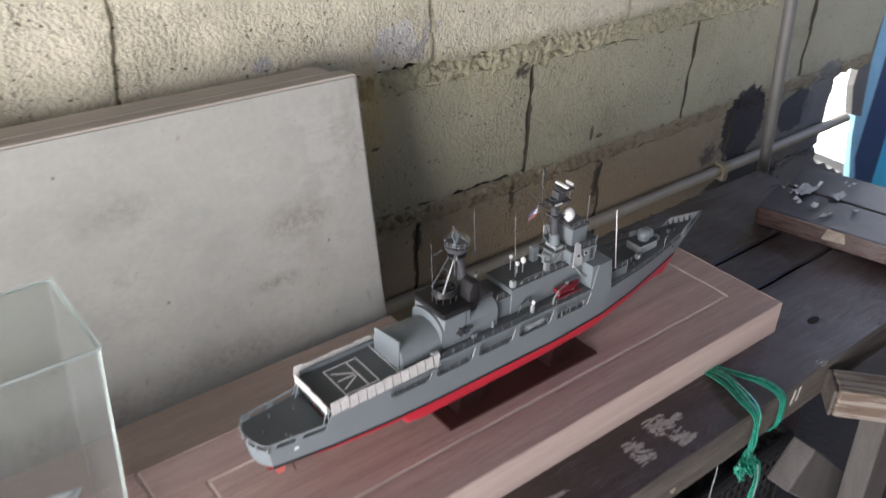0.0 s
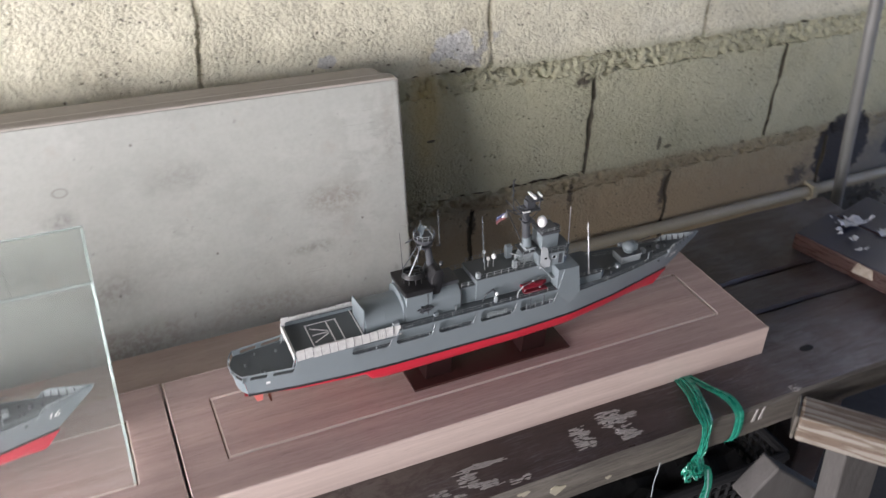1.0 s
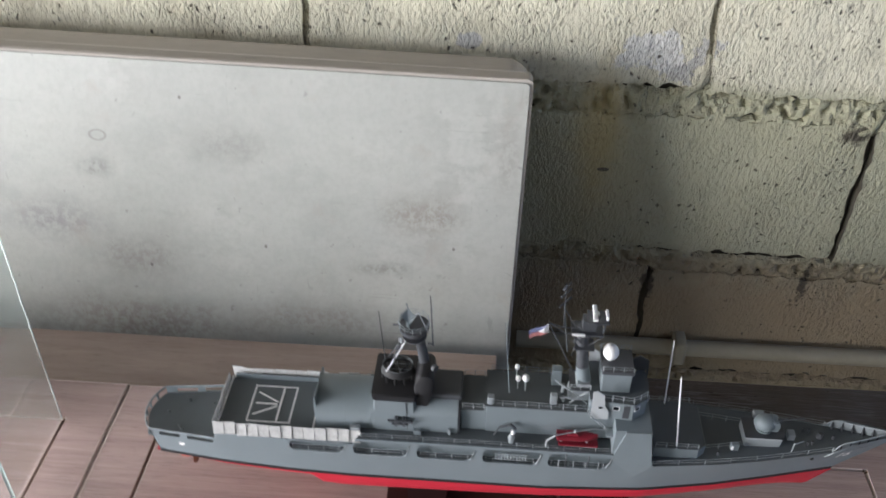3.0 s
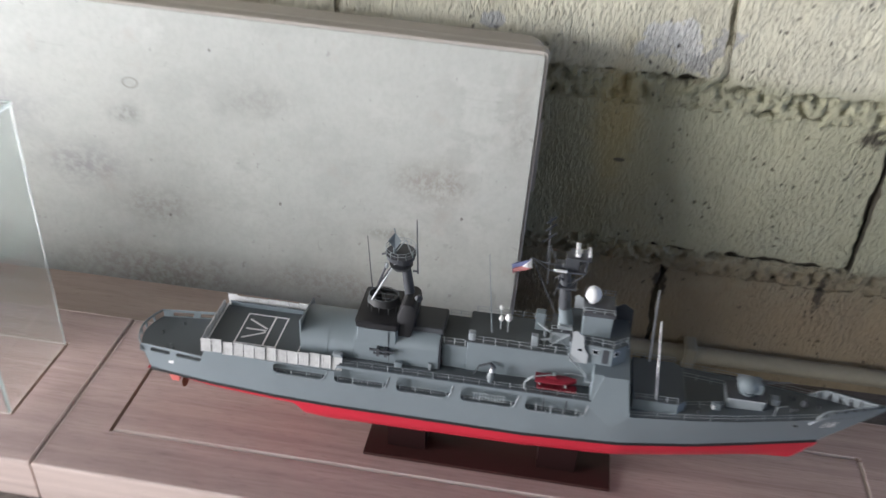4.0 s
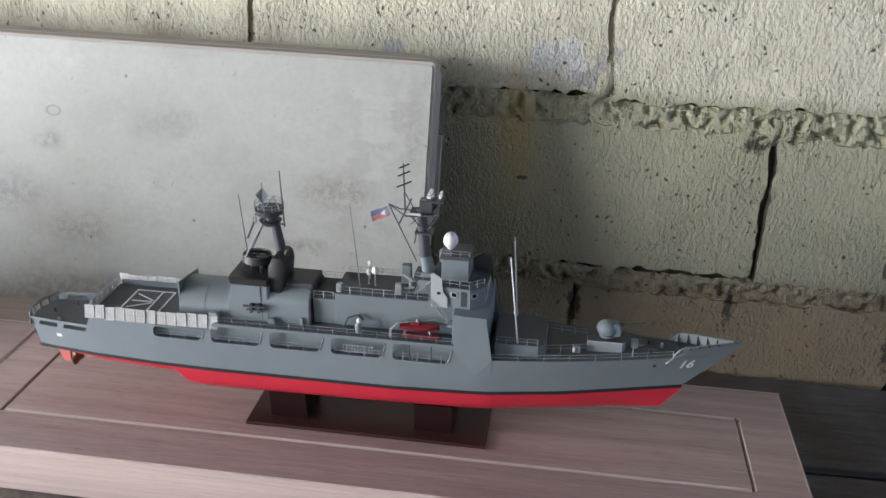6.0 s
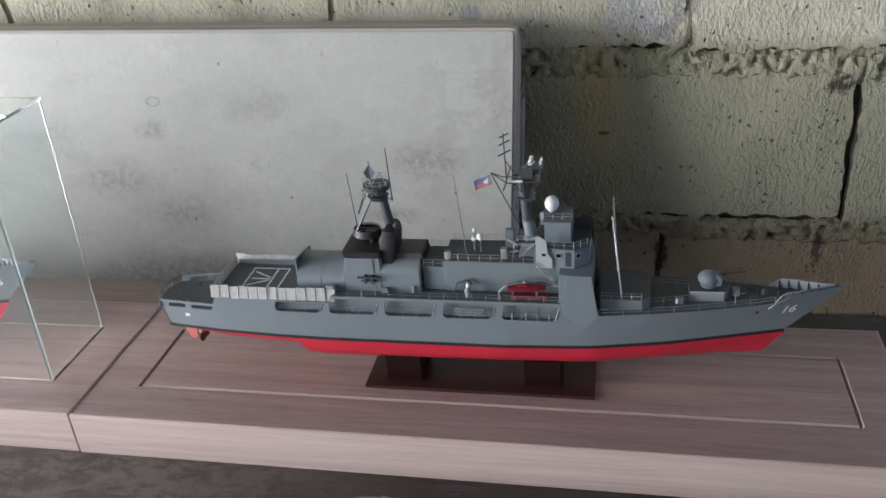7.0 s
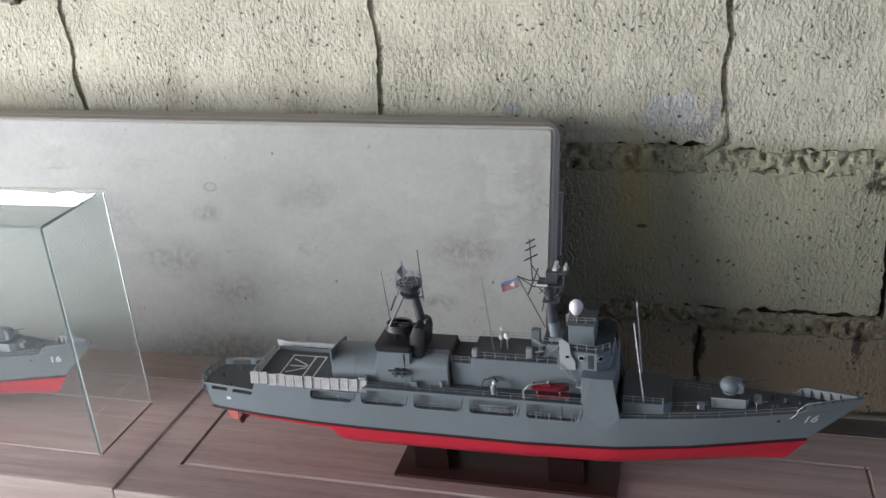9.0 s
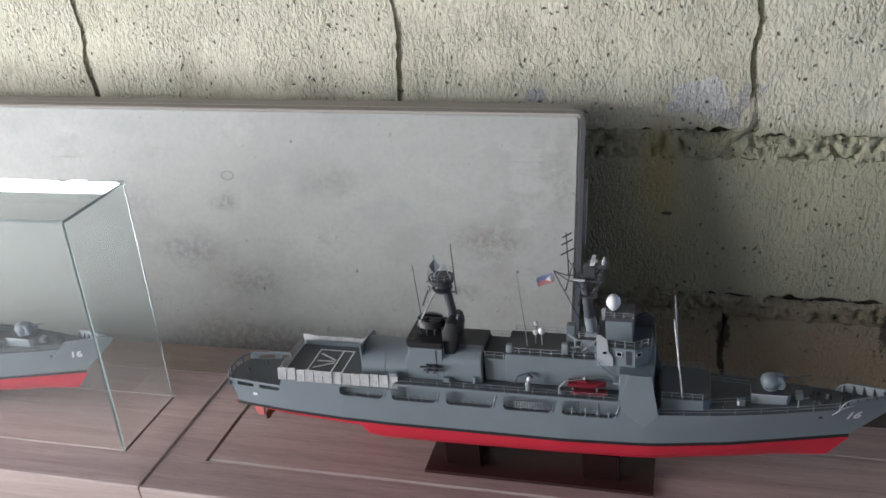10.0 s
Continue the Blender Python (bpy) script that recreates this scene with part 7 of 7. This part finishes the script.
for x0, y0, x1, y1 in ((-0.22, -0.13, 0.22, -0.13), (0.22, -0.13, 0.22, 0.13), (0.22, 0.13, -0.22, 0.13), (-0.22, 0.13, -0.22, -0.13)):
    bm = bmesh.new()
    p, q = Vector((x0, y0, 0)), Vector((x1, y1, 0))
    count = round((q - p).length / 0.016)
    for i in range(count + 1):
        c = p.lerp(q, i / count)
        rod(bm, c + Vector((0, 0, 0.015)), c * 1.04 + Vector((0, 0, 0.545)), 0.0034, seg=5)
    for k in range(27):
        z = 0.02 + 0.0195 * k
        g = 1 + 0.04 * z / 0.545
        rod(bm, p * g + Vector((0, 0, z)), q * g + Vector((0, 0, z)), 0.0034, seg=5)
    rod(bm, p * 1.045 + Vector((0, 0, 0.548)), q * 1.045 + Vector((0, 0, 0.548)), 0.008, seg=8)
    part("lattice_side", bm, BASKET_BLACK, basket)
part("bottom", boxed(-0.215, 0.215, -0.125, 0.125, 0.004, 0.012), BASKET_BLACK, basket)
bm = bmesh.new()
nx = 20
rows = [[bm.verts.new((-0.20 + 0.40 * i / nx, -0.115 + 0.23 * j / nx, 0.50 + 0.03 * noise.noise((i * 0.4, j * 0.4, 2.0)))) for i in range(nx + 1)] for j in range(nx + 1)]
for j in range(nx):
    for i in range(nx):
        bm.faces.new((rows[j][i], rows[j][i + 1], rows[j + 1][i + 1], rows[j + 1][i]))
filling_walls = bmesh.ops.extrude_face_region(bm, geom=list(bm.faces))
for v in [g for g in filling_walls["geom"] if isinstance(g, bmesh.types.BMVert)]:
    v.co.z = 0.02
part("black_filling", bm, BASKET_BLACK, basket, "black mass filling the basket")

# ---- second table beyond the bench ----
table = empty("side_table", (0.940, 0.08, 0.0), "dark reddish plank table standing past the bench", "table")
table.rotation_euler = (0, 0, radians(15.5))
for i in range(2):
    x0 = 0.101 * i
    bm = boxed(x0, x0 + 0.0985, -0.75, 0.056 - 0.012 * i, 0.757, 0.788, bevel=0.003)
    for f in bm.faces:
        f.normal_update()
        f.material_index = int(f.normal.z > 0.9)
    part("plank", bm, [RED_WOOD, BLUE_SHEEN_TOP], table, "reddish plank, its dark top coloured with blue sheen")
for x in (0.05, 0.15):
    for y in (-0.65, 0.0):
        part("leg", boxed(x - 0.03, x + 0.03, y, y + 0.06, 0.0, 0.757, bevel=0.003), BENCH_WOOD, table)
part("edge_chip", prism(bmesh.new(), [(-0.079, 0.770), (-0.045, 0.768), (-0.050, 0.787), (-0.075, 0.785)], "x", -0.0012, 0.004), OLD_PAINT_WOOD, table, "pale splintered edge")


def crumple(at, lx, ly, seed):
    """A scrap of crumpled film."""
    ob = empty("plastic_scrap", at, "crumpled whitish plastic scrap on a table", "plastic scrap", "plastic scraps")
    bm = bmesh.new()
    nx, ny = 16, 12
    rows = []
    for j in range(ny + 1):
        row = []
        for i in range(nx + 1):
            x, y = lx * (i / nx - 0.5), ly * (j / ny - 0.5)
            z = 0.001 + 0.008 * abs(noise.noise((x * 45, y * 45, seed))) + 0.005 * abs(noise.noise((x * 120, y * 120, seed)))
            k = 1 + 0.35 * noise.noise((x * 30, y * 30, seed + 3))
            row.append(bm.verts.new((x * k, y * k, z)))
        rows.append(row)
    for j in range(ny):
        for i in range(nx):
            bm.faces.new((rows[j][i], rows[j][i + 1], rows[j + 1][i + 1], rows[j + 1][i]))
    part("film", bm, WET_PLASTIC, ob, smooth=True)


crumple((1.028, 0.118, 0.7885), 0.050, 0.022, 1)
crumple((1.053, 0.076, 0.7885), 0.026, 0.014, 5)
crumple((0.992, 0.080, 0.7885), 0.016, 0.010, 9)
rnd = random.Random(8)
for k in range(16):
    crumple((0.975 + rnd.uniform(0, 0.15), 0.02 + rnd.uniform(0, 0.13), 0.7885), rnd.uniform(0.005, 0.020), rnd.uniform(0.003, 0.007), 20 + k)

# ---- blue boards and daylight at the far end ----
blue = empty("blue_door", (0, 0.50, 0.0), "bright blue painted board door with a dark post", "door")
part("leaf", prism(bmesh.new(), [(1.94, 1.10), (1.94, 0.72), (1.950, 0.565), (1.962, 0.507), (1.990, 0.434), (2.029, 0.346), (2.05, 0.02), (2.08, 0.02), (2.050, 0.370), (2.018, 0.430), (2.019, 0.590), (2.018, 0.73), (2.018, 1.10)], "y", -0.006, 0.010), BLUE_PALE, blue, "pale blue board")
part("frame_post", prism(bmesh.new(), [(2.021, 2.3), (2.021, 0.73), (2.022, 0.590), (2.021, 0.430), (2.053, 0.370), (2.085, 0.0), (2.25, 0.0), (2.180, 0.27), (2.176, 0.45), (2.160, 0.60), (2.150, 0.80), (2.14, 2.3)], "y", -0.002, 0.022), BLUE_DARK, blue, "dark blue post")
part("leaf", prism(bmesh.new(), [(2.146, 1.10), (2.153, 0.80), (2.163, 0.60), (2.179, 0.45), (2.183, 0.27), (2.255, 0.02), (2.70, 0.02), (2.70, 1.10)], "y", 0.006, 0.03), BLUE, blue)
tagged(link_mesh("backdrop", boxed(-3.6, 5.0, 1.5, 1.52, -1.5, 3.2), OUTSIDE), "pale daylight outside", "backdrop", kind="structure")
